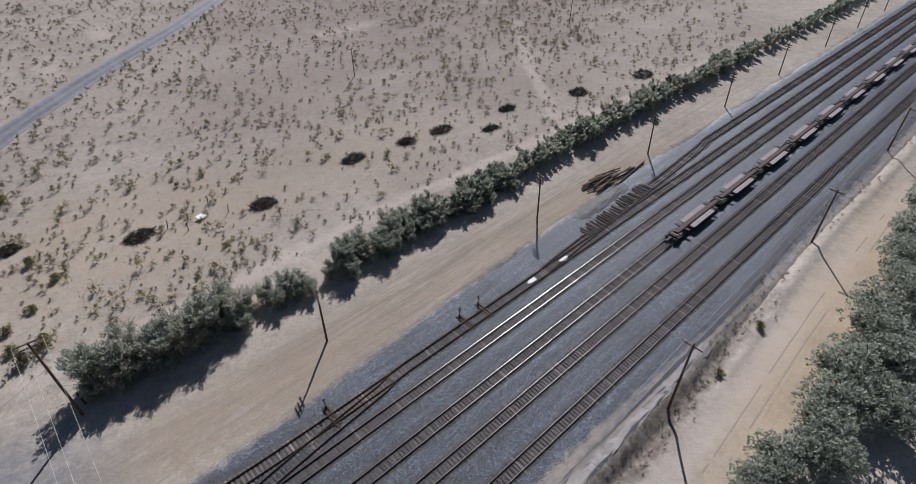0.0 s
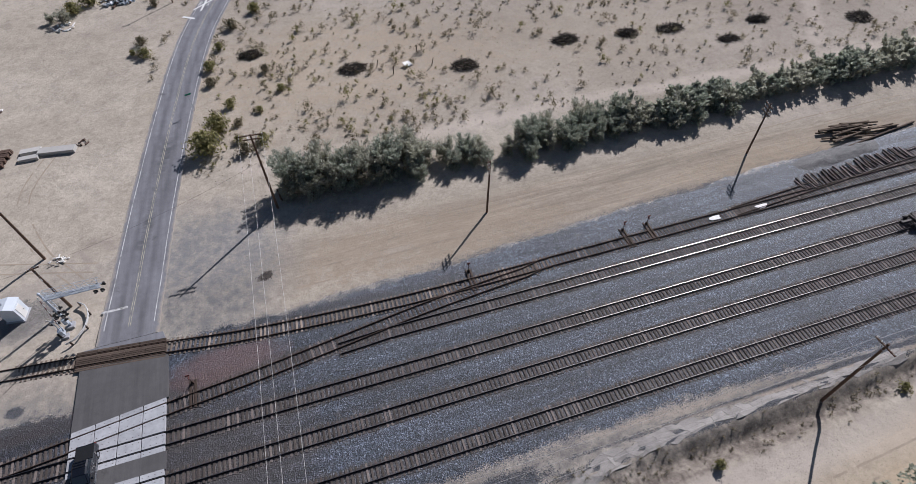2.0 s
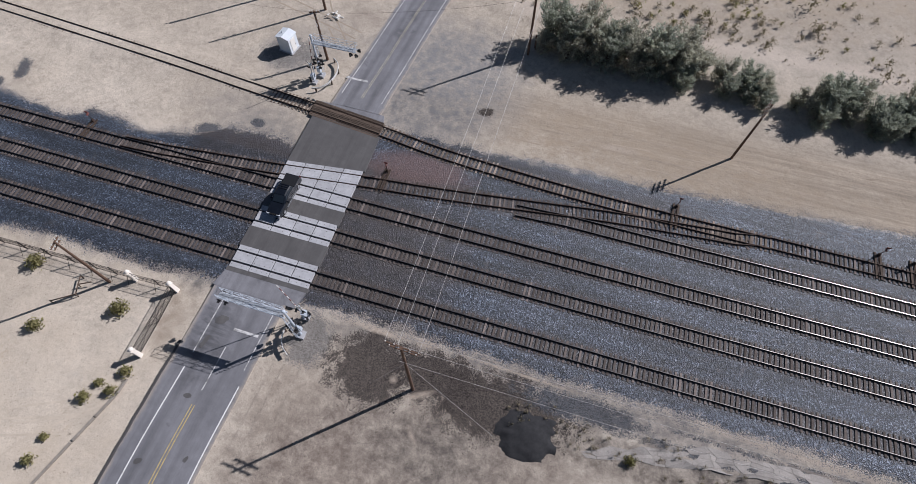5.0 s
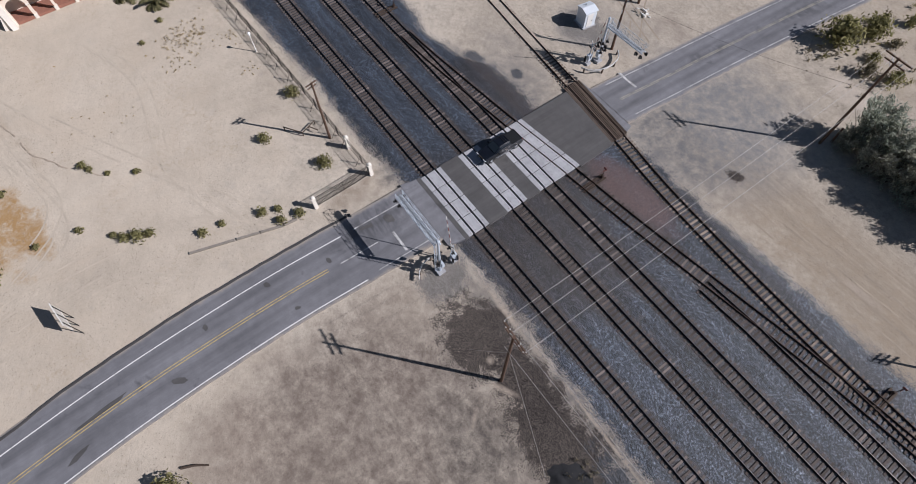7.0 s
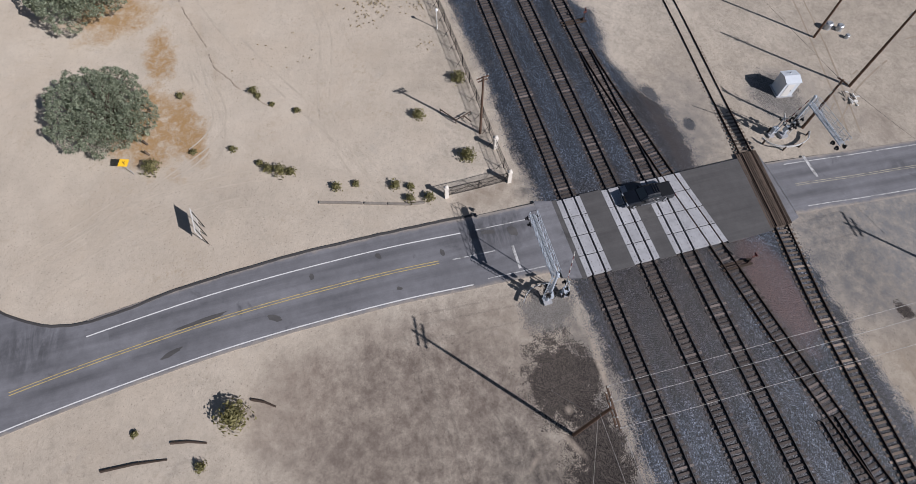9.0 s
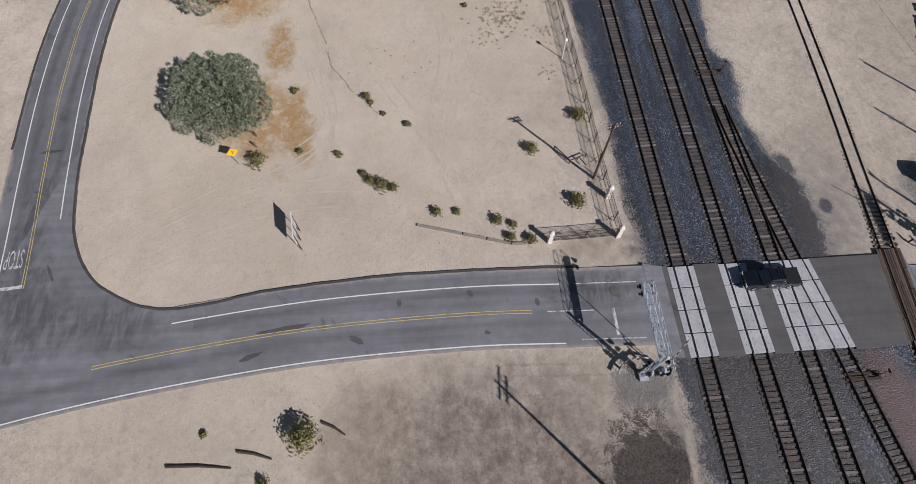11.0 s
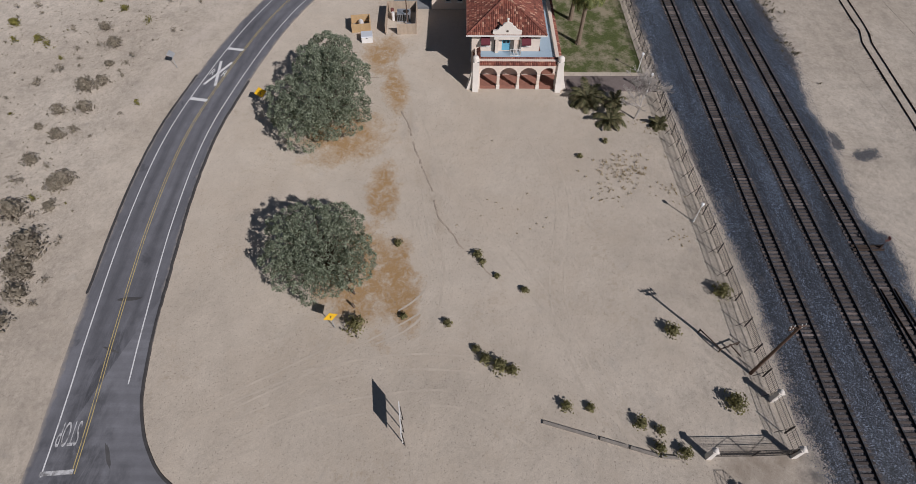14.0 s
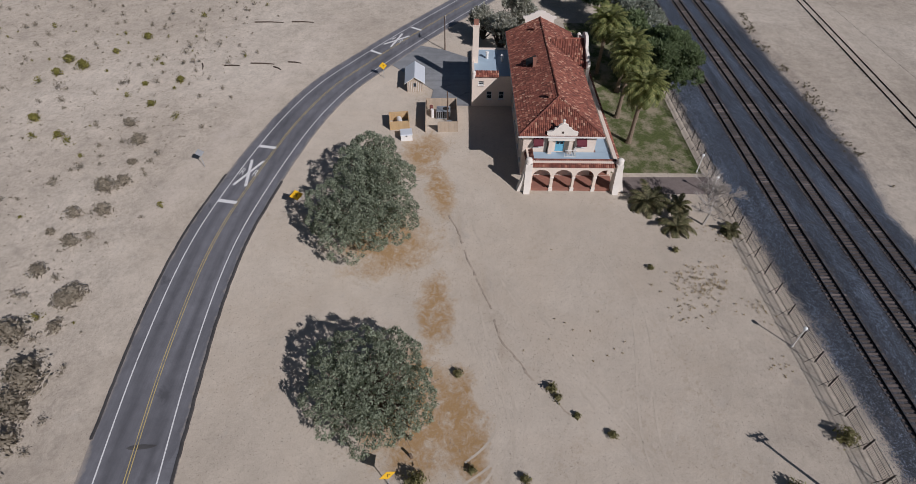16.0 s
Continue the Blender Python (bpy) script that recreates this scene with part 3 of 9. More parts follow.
def soil_layers(ob):
    """Stores the colour and cover of the soil patches, and the pale trails, for each vertex."""
    me = ob.data
    co = np.empty(3 * len(me.vertices))
    me.vertices.foreach_get("co", co)
    x, y = co[0::3], co[1::3]
    rgb, cover, pale = np.full((len(x), 3), 0.3), np.zeros(len(x)), np.zeros(len(x))
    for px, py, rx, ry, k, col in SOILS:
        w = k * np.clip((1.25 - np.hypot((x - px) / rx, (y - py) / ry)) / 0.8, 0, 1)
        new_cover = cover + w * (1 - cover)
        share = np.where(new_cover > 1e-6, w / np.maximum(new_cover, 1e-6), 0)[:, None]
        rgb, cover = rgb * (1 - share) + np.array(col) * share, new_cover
    for x0, y0, x1, y1, w, k in TRAILS:
        dx, dy = x1 - x0, y1 - y0
        t = np.clip(((x - x0) * dx + (y - y0) * dy) / (dx * dx + dy * dy), 0, 1)
        pale = np.maximum(pale, k * np.clip(1.6 - np.hypot(x - x0 - t * dx, y - y0 - t * dy) / w, 0, 1))
    me.attributes.new("soil", "FLOAT_COLOR", "POINT").data.foreach_set("color", np.column_stack([rgb, cover]).astype(np.float32).ravel())
    me.attributes.new("trail", "FLOAT", "POINT").data.foreach_set("value", pale.astype(np.float32))


xs, ys = axis(-130, 200, 1.5, 2600), sorted(axis(-90, 120, 1.5, 2600) + [-9.4, -8.6, -8.2, -7.9, -7.2, -6.8, -6.4, -5.7, -5.3, -4.9, -4.2])
g = Geo()
g.v = [(x, y, ground_z(x, y)) for y in ys for x in xs]
g.f = [(j * len(xs) + i, j * len(xs) + i + 1, (j + 1) * len(xs) + i + 1, (j + 1) * len(xs) + i)
       for j in range(len(ys) - 1) for i in range(len(xs) - 1)]
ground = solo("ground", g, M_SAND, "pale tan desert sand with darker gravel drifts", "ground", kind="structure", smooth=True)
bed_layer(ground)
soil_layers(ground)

# ---------------------------------------------------------------- ballast
def bed_z(x, y):
    """Height of the ballast bed; it runs out below the ground sheet at its edges."""
    d = bed_in(x, y) + 0.35 * fbm(x * 0.35, y * 0.35, 9.0) + 0.25 * fbm(x * 1.1, y * 1.1, 12.0)
    near = min((abs(y - centre(k, x)) for k in TRACKS if CENTRES[k][0][0] <= x <= CENTRES[k][0][-1]), default=9)
    top = -0.25 if near < 1.45 else -0.25 + 0.05 * min(1.0, (near - 1.45) / 0.5)
    top += 0.025 * fbm(x * 0.7, y * 0.7, 1.0)
    return top if d > 1.0 else top - 0.34 * (1.0 - d) / 2.4 - 0.5 * max(0.0, -1.4 - d)


bx = axis(-110, 190, 0.75, 680)
bx = [x for x in bx if -690 < x < 690]
by = list(np.arange(-7.5, 33.0, 0.5))
g = Geo()
g.v = [(x, y, bed_z(x, y)) for y in by for x in bx]
g.f = [(j * len(bx) + i, j * len(bx) + i + 1, (j + 1) * len(bx) + i + 1, (j + 1) * len(bx) + i)
       for j in range(len(by) - 1) for i in range(len(bx) - 1)]
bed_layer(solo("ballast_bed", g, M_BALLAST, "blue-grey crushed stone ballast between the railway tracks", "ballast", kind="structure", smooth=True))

# ---------------------------------------------------------------- road surfaces
def road_z(x, y):
    if -60 < y < 60 and abs(x - 5) < 12:
        return -0.008 - 0.26 * min(1.0, max(0.0, (-2.0 - y) / 9, (y - 26) / 9))
    return -0.268


def strip(frames, left, right, lift, thick=0.0):
    """A band along a road between two offsets (left positive); follows the road's height."""
    g = Geo()
    n = len(frames)
    for p, s in frames:
        for o in (left, right):
            o = o(p) if callable(o) else o
            q = p + s * o
            g.v.append((q.x, q.y, road_z(p.x, p.y) + lift))
    g.f = [(2 * i, 2 * i + 1, 2 * i + 3, 2 * i + 2) for i in range(n - 1)]
    if thick:
        k = len(g.v)
        g.v += [(x, y, z - thick) for x, y, z in g.v[:k]]
        for i in range(n - 1):
            g.f += [(2 * i + 2, k + 2 * i + 2, k + 2 * i, 2 * i), (2 * i + 1, k + 2 * i + 1, k + 2 * i + 3, 2 * i + 3)]
    return g


def ragged(base, seed, amount=0.06):
    return lambda p: base + (amount if base > 0 else -amount) * fbm(p.x * 0.6, p.y * 0.6, seed)


def road(name, frames, left, right, lift, mat, label):
    """One length of road, with the share of its width stored for each vertex."""
    ob = solo(name, strip(frames, left, right, lift, 0.4), mat, label, "road", kind="structure")
    layer = ob.data.attributes.new("across", "FLOAT", "POINT")
    layer.data.foreach_set("value", [1.0 if i % 2 == 0 else -1.0 for i in range(len(ob.data.vertices))])
    return ob


fn_out = [(Vector((5.05, 26.36, 0)), Vector((-1, 0, 0)))] + [f for f in fn if f[0].y > 26.7]
road("road_north", fn_out, ragged(3.6, 1), ragged(-3.65, 2), 0, M_ASPHALT, "worn grey asphalt road with faded lane lines")
road("road_south", fs, ragged(3.9, 5), ragged(-4.9, 6), 0, M_ASPHALT, "worn grey asphalt road with dark patches and skid marks")
road("road_west", fw, ragged(4.3, 7), ragged(-4.2, 8), 0.004, M_ASPHALT_WEST, "grey asphalt side road curving past the depot")
# fillet of asphalt in the mouth of the side road
CORNER = [(0.1, -44), (0.85, -48), (1.35, -52), (1.1, -55), (0.0, -57.9), (-2.8, -61.9), (-7.6, -64.8), (-14, -66.3), (-20.7, -67.1)]
corner = [(p.x, p.y) for p in spline(CORNER, 0.8)]
g = Geo().prism([p for p in corner if p[1] < -50] + [(-14, -69), (-6, -71), (5, -73), (9, -66), (5, -50)], -0.6, -0.2615)
solo("road_junction", g, M_ASPHALT, "grey asphalt corner of the road junction", "road", kind="structure")


# low asphalt kerb and a dirt-darkened edge beside the roads
def kerb(pts, label):
    sm = spline(pts, 0.8)
    fr = []
    for i, p in enumerate(sm):
        d = (sm[min(i + 1, len(sm) - 1)] - sm[max(i - 1, 0)]).normalized()
        s = Vector((-d.y, d.x, 0))
        fr.append((Vector((p.x, p.y, road_z(p.x, p.y))) + s * 0.06 * fbm(p.x * .7, p.y * .7), s, Vector((0, 0, 1))))
    solo("road_kerb", Geo().sweep([(-.17, -.25), (.17, -.25), (.13, .10), (-.09, .11)], fr), M_KERB, label, "kerb", kind="structure")


M_KERB = asphalt_material("dusty_asphalt_kerb", (0.075, 0.07, 0.068)).m
kerb([(-0.75, -9.5), (-0.95, -16), (-1.05, -24), (-0.95, -31), (-0.5, -38)] + CORNER[:-1] + [(p.x + s.x * -4.15, p.y + s.y * -4.15) for p, s in fw[::8] if -60 < p.x < -18], "low dark asphalt kerb round the road corner")
kerb([(p.x + s.x * 4.25, p.y + s.y * 4.25) for p, s in fw[::8] if -70 < p.x < -8], "low dark asphalt kerb along the side road")
# dark asphalt between the crossing panels, strip by strip
DARK = "dark smooth asphalt between concrete crossing panels"
for y0, y1 in ((-0.55, 0.0), (2.84, 5.6), (8.56, 10.56)):
    solo("road_crossing", Geo().box((5.0, (y0 + y1) / 2, -0.2), (10.2, y1 - y0, 0.39)), M_ASPHALT_NEW, DARK, "road", kind="structure")
solo("road_crossing", Geo().prism([(0.0, 15.55), (10.2, 16.95), (10.0, 22.7), (0.0, 23.9)], -0.4, -0.006), M_ASPHALT_NEW, DARK, "road", kind="structure")
for apron in ([(-0.6, -2.6), (9.4, -2.6), (10.0, -0.56), (-0.1, -0.56)], [(0.0, 26.2), (9.6, 25.2), (9.3, 26.3), (1.4, 26.3)]):
    solo("road_apron", Geo().prism(apron, -0.4, -0.009), M_ASPHALT, "worn grey asphalt at the end of the crossing", "road", kind="structure")


def paint_material(name, col, wear):
    m = Mat(name, 0.7)
    a = m.noise(1.3, 8, 0.75)
    m.color(m.mix(col, (0.15, 0.145, 0.14), m.ramp(a, [(wear - 0.09, 0.0), (wear + 0.06, 0.9)])))
    return m.m


M_WHITE_PAINT = paint_material("road_paint_white", (0.74, 0.73, 0.71), 0.66)
M_WHITE_WORN = paint_material("road_paint_white_worn", (0.60, 0.59, 0.58), 0.555)
M_YELLOW_PAINT = paint_material("road_paint_yellow", (0.56, 0.43, 0.17), 0.60)

M_YELLOW_WORN = paint_material("road_paint_yellow_worn", (0.46, 0.42, 0.33), 0.54)
YW = "worn pale yellow centre line on the asphalt"


def line(frames, off, width, keep, mat, label):
    fr = [f for f in frames if keep(f[0])]
    solo("lane_line", strip(fr, off + width / 2, off - width / 2, 0.012), mat, label, "road marking", kind="structure")


WL, YL = "white painted lane line on the asphalt", "double yellow painted centre line on the asphalt"
line(fn, 3.0, 0.12, lambda p: 27 < p.y < 320, M_WHITE_WORN, WL)
line(fn, -3.0, 0.12, lambda p: 27 < p.y < 320, M_WHITE_WORN, WL)
line(fn, 0.12, 0.09, lambda p: 27 < p.y < 320, M_YELLOW_WORN, YW)
line(fn, -0.12, 0.09, lambda p: 27 < p.y < 320, M_YELLOW_WORN, YW)
line(fs, 3.45, 0.13, lambda p: -70 < p.y < -11.5, M_WHITE_PAINT, WL)
line(fs, 3.1, 0.12, lambda p: -11.5 < p.y < -3, M_WHITE_WORN, WL)
line(fs, -3.05, 0.13, lambda p: -52.3 < p.y < -11, M_WHITE_PAINT, WL)
line(fs, -3.05, 0.12, lambda p: -11 < p.y < -3, M_WHITE_WORN, WL)
line(fs, 0.15, 0.09, lambda p: -59.6 < p.y < -15, M_YELLOW_PAINT, YL)
line(fs, -0.15, 0.09, lambda p: -59.6 < p.y < -15, M_YELLOW_PAINT, YL)
line(fs, 0.0, 0.12, lambda p: -15 < p.y < -8, M_WHITE_WORN, WL)
line(fw, 2.75, 0.13, lambda p: p.x < -1.6, M_WHITE_PAINT, WL)
line(fw, -2.75, 0.13, lambda p: p.x < -9.5, M_WHITE_PAINT, WL)
line(fw, 0.13, 0.08, lambda p: p.x < -1.8, M_YELLOW_PAINT, YL)
line(fw, -0.13, 0.08, lambda p: p.x < -1.8, M_YELLOW_PAINT, YL)

# ---------------------------------------------------------------- railway
def steel_material():
    m = Mat("rail_steel", 0.45, 0.6)
    c = m.ramp(m.noise(2.0, 4), [(0.3, (0.045, 0.033, 0.028)), (0.7, (0.085, 0.064, 0.054))])
    m.color(c)
    return m.m


def shine_material():
    m = Mat("polished_rail_head", 0.3, 1.0)
    m.color(m.ramp(m.noise(1.5, 3), [(0.3, (0.22, 0.20, 0.19)), (0.7, (0.42, 0.40, 0.39))]))
    return m.m


def tie_material(name, a, b, island=False):
    m = Mat(name, 0.9)
    grain = m.noise(6.0, 5, 0.7, (0.2, 1, 1))
    c = m.mix(m.ramp(grain, [(0.3, a), (0.7, b)]), m.ramp(m.random(island), [(0.0, 0.55), (0.6, 0.95), (0.86, 1.15), (1.0, 2.2)]), 0.85, "MULTIPLY")
    m.color(c)
    m.bump(grain, 0.4, 0.02)
    return m.m


M_RAIL, M_SHINE = steel_material(), shine_material()
M_RUST = plain("rusted_rail", (0.07, 0.047, 0.038), 0.7, 0.3, 0.3, 3)
M_TIE = tie_material("weathered_tie", (0.074, 0.06, 0.053), (0.15, 0.124, 0.111))
M_TIE_PALE = tie_material("pale_dry_tie", (0.13, 0.102, 0.082), (0.25, 0.2, 0.16))
M_TIE_FAR = tie_material("weathered_tie_row", (0.074, 0.06, 0.053), (0.15, 0.124, 0.111), True)

RAIL = [(-0.075, -0.17), (0.075, -0.17), (0.075, -0.155), (0.012, -0.14), (0.012, -0.05), (0.037, -0.035), (0.037, -0.002), (-0.037, -0.002),
        (-0.037, -0.035), (-0.012, -0.05), (-0.012, -0.14), (-0.075, -0.155)]
HEAD = [(-0.03, -0.003), (0.03, -0.003), (0.026, 0.004), (-0.026, 0.004)]


def frames_of(name, x0, x1, step, off=0.0, dz=0.0):
    xs = np.arange(x0, x1 + 1e-6, step)
    out = []
    for x in xs:
        d = Vector((1.0, (centre(name, x + 0.5) - centre(name, x - 0.5)), 0)).normalized()
        s = Vector((-d.y, d.x, 0))
        out.append((Vector((x, centre(name, x), dz)) + s * off, s, Vector((0, 0, 1))))
    return out


def one_tie(length, w, h):
    g = Geo()
    g.box((0, 0, 0), (w, length, h), None, 0.96)
    return g


TIE_MESH = [one_tie(2.6, 0.24, 0.18).data("tie", M_TIE), one_tie(2.55, 0.22, 0.17).data("tie", M_TIE)]
TIE_MESH_PALE = [one_tie(2.5, 0.24, 0.18).data("tie", M_TIE_PALE)]


def track(name, label, x0, x1, near, pitch, shiny, pale=False, skip=()):
    """One railway track: two rails, its ties near the road one by one, the others in one mesh."""
    th = thing("railway_track", label, "railway track", group="railway tracks", kind="structure")
    for off in (-0.7525, 0.7525):
        step = 400 if name in "ABC" else 3.0
        rail = part("rail", Geo().sweep(RAIL, frames_of(name, x0, x1, step, off)), M_RAIL if shiny else M_RUST, th)
        part("rail_head", Geo().sweep(HEAD, frames_of(name, x0, x1, step, off)), M_SHINE if shiny else M_RUST, rail)
    far, r, x = Geo(), random.Random(hash_of(name)), x0
    shade = TIE_MESH_PALE if pale else TIE_MESH
    while x < x1:
        if not any(a < x < b for a, b in skip):
            d = math.degrees(math.atan2(centre(name, x + 0.5) - centre(name, x - 0.5), 1.0))
            m = pose(x + r.uniform(-.03, .03), centre(name, x) + r.uniform(-.05, .05), -0.262 + r.uniform(-.012, .006), 0, 0, d + r.uniform(-1.2, 1.2))
            if near[0] < x < near[1]:
                part("tie", r.choice(shade), None, th, at=m)
            elif abs(x) < 330:
                far.box(m.translation, (0.24, 2.6, 0.18), m.to_3x3().to_4x4(), 0.96)
        x += pitch
    if far.v:
        tagged(part("far_ties", far, M_TIE_PALE if pale else M_TIE_FAR, th), kind="stuff")
    return th


def hash_of(text):
    return sum((i + 3) * ord(c) for i, c in enumerate(text))


XGAP = [(-0.1, 10.1)]
track("A", "main railway track on dark wooden ties with polished rails", -700, 700, (-62, 92), 0.53, True, skip=XGAP)
track("B", "main railway track on dark wooden ties with polished rails", -700, 700, (-62, 92), 0.53, True, skip=XGAP)
track("C", "railway track on dark ties beside the flat cars", -700, 700, (-62, 92), 0.53, True, skip=XGAP)
track("D", "rusty turnout track crossing the road on dark ties", -22, 690, (-22, 120), 0.53, False, skip=XGAP)
track("F", "railway track on dark wooden ties", 30, 690, (30, 150), 0.53, True)
track("E", "rusty siding track on pale dry ties", -660, 61, (-70, 61), 0.56, False, pale=True, skip=[(-0.5, 9.6)])
track("G", "old siding track with loose ties beside it", 90, 690, (90, 190), 0.56, False)

# ---------------------------------------------------------------- the depot
def stucco(name, col):
    m = Mat(name, 0.9)
    c = m.mix(m.ramp(m.noise(0.6, 5), [(0.3, tuple(v * 0.92 for v in col)), (0.7, col)]), m.ramp(m.noise(5, 4, 0.7), [(0.3, 0.9), (0.7, 1.04)]), 0.6, "MULTIPLY")
    m.color(c)
    m.bump(m.noise(12, 3), 0.25, 0.02)
    return m.m


M_STUCCO = stucco("cream_stucco", (0.78, 0.665, 0.56))
M_CREAM = stucco("white_stucco", (0.80, 0.74, 0.66))


def tile_material():
    m = Mat("red_clay_tile", 0.75)
    c = m.ramp(m.random(True), [(0.0, (0.13, 0.048, 0.036)), (0.45, (0.22, 0.075, 0.052)), (0.85, (0.29, 0.105, 0.07)), (0.95, (0.42, 0.21, 0.14)), (1.0, (0.50, 0.30, 0.21))])
    c = m.mix(c, m.ramp(m.noise(0.5, 5), [(0.3, 0.8), (0.7, 1.1)]), 0.7, "MULTIPLY")
    m.color(c)
    return m.m


M_TILE = tile_material()
M_DECK = plain("pale_blue_roof_deck", (0.36, 0.46, 0.54), 0.7, 0, 0.06, 0.8)
M_TERRA = plain("brick_red_floor", (0.30, 0.14, 0.10), 0.8, 0, 0.15, 2)
M_DARKWOOD = plain("dark_brown_wood", (0.07, 0.05, 0.04), 0.8, 0, 0.3, 4)
M_BLUE = plain("sky_blue_paint", (0.16, 0.42, 0.56), 0.5, 0, 0.08, 2)
M_AWNING = plain("maroon_canvas", (0.13, 0.03, 0.04), 0.85, 0, 0.12, 3)
M_TRIM = plain("white_trim_paint", (0.76, 0.74, 0.70), 0.6, 0, 0.06, 2)
M_IRON = plain("dark_iron", (0.05, 0.045, 0.042), 0.55, 0.5, 0.2, 4)
M_GLASS = Mat("dark_window_glass", 0.08, 0.0, 0.5).color((0.03, 0.04, 0.05)).m


def tile_field(g, origin, u, v, inside, umax, vmax, w=0.27, course=0.42):
    """Barrel tiles on a plane: u runs along the eave, v up the slope."""
    u, v = Vector(u).normalized(), Vector(v).normalized()
    n = u.cross(v).normalized()
    if n.z < 0:
        n = -n
    o = Vector(origin)
    r = w * 0.5
    prof = [(-1.0, 0.0), (-0.6, 0.75), (0.0, 1.0), (0.6, 0.75), (1.0, 0.0)]
    for j in range(int(vmax / course) + 1):
        for i in range(int(umax / w) + 1):
            a, b = (i + 0.5) * w, (j + 0.5) * course
            if not inside(a, b):
                continue
            k = len(g.v)
            for end, lift in ((-0.5, 0.028), (0.56, 0.0)):
                for s, h in prof:
                    g.v.append(tuple(o + u * (a + s * r) + v * (b + end * course) + n * (h * 0.085 + lift + 0.02)))
            for q in range(4):
                g.f.append((k + q, k + q + 1, k + 5 + q + 1, k + 5 + q))
            g.f.append((k + 4, k + 3, k + 2, k + 1, k))
    return g


def ridge_tiles(g, a, b, r=0.17, step=0.45):
    a, b = Vector(a), Vector(b)
    n = max(1, int((b - a).length / step))
    for i in range(n):
        g.tube(a.lerp(b, i / n), a.lerp(b, (i + 1.06) / n), r, r * 0.88, 8)
    return g


X0, X1 = -60.3, -91.2            # upper storey, front and rear wall
YL, YR = -33.3, -23.4            # its side walls
EZ, RZ, OV = 6.8, 9.45, 0.75     # eave height, ridge height, overhang
YM = (YL + YR) / 2
DECK = 3.85
depot = thing("depot_building", "two-storey cream stucco railway depot with red tile roof", "building")
G0 = GROUND - 0.1


def wall_with_holes(length, z0, z1, holes, thick, m):
    """A wall in its local x-z plane with rectangular holes (x0, x1, za, zb), its face at y=0, thickness going to +y."""
    g = Geo()
    cuts_x = sorted({0.0, length, *(h[0] for h in holes), *(h[1] for h in holes)})
    cuts_z = sorted({z0, z1, *(h[2] for h in holes), *(h[3] for h in holes)})
    nx, nz = len(cuts_x), len(cuts_z)
    g.v = [(x, y, z) for y in (0, thick) for z in cuts_z for x in cuts_x]

    def solid(i, j):
        if not (0 <= i < nx - 1 and 0 <= j < nz - 1):
            return False
        cx, cz = (cuts_x[i] + cuts_x[i + 1]) / 2, (cuts_z[j] + cuts_z[j + 1]) / 2
        return not any(h[0] < cx < h[1] and h[2] < cz < h[3] for h in holes)

    for i in range(nx - 1):
        for j in range(nz - 1):
            if not solid(i, j):
                continue
            a, b, c, d = j * nx + i, j * nx + i + 1, (j + 1) * nx + i + 1, (j + 1) * nx + i
            k = nx * nz
            g.f += [(a, b, c, d), (d + k, c + k, b + k, a + k)]
            for (p, q), (u, v) in (((b, a), (i, j - 1)), ((c, b), (i + 1, j)), ((d, c), (i, j + 1)), ((a, d), (i - 1, j))):
                if not solid(u, v):
                    g.f.append((p, q, q + k, p + k))
    g.v = [tuple(m @ Vector(p)) for p in g.v]
    return g


def window(parent, m, w, h, mat_frame, awning=False):
    """A sash window with frame, two panes and sill, set into an opening; local x along the wall, -y outwards."""
    win = part("window", Geo().box((0, 0.18, h / 2), (w, 0.04, h)), M_GLASS, parent, at=m)
    f = Geo()
    for c, s in (((0, 0.13, 0.04), (w, 0.1, 0.08)), ((0, 0.13, h - 0.04), (w, 0.1, 0.08)), ((-w / 2 + 0.04, 0.13, h / 2), (0.08, 0.1, h - 0.16)),
                 ((w / 2 - 0.04, 0.13, h / 2), (0.08, 0.1, h - 0.16)), ((0, 0.13, h / 2), (w - 0.16, 0.07, 0.05))):
        f.box(c, s)
    part("frame", f, mat_frame, win)
    part("sill", Geo().box((0, -0.04, -0.05), (w + 0.2, 0.22, 0.1)), M_TRIM, win)
    if awning:
        a = Geo()
        a.poly([(-w / 2 - .12, -0.02, h + .1), (w / 2 + .12, -0.02, h + .1), (w / 2 + .12, -0.75, h - .55), (-w / 2 - .12, -0.75, h - .55)])
        a.poly([(-w / 2 - .12, -0.75, h - .55), (w / 2 + .12, -0.75, h - .55), (w / 2 + .12, -0.76, h - .8), (-w / 2 - .12, -0.76, h - .8)])
        a.poly([(-w / 2 - .12, -0.02, h + .1), (-w / 2 - .12, -0.75, h - .55), (-w / 2 - .12, -0.02, h - .55)])
        a.poly([(w / 2 + .12, -0.02, h + .1), (w / 2 + .12, -0.02, h - .55), (w / 2 + .12, -0.75, h - .55)])
        part("awning", a, M_AWNING, win, "maroon canvas awning")
    return win


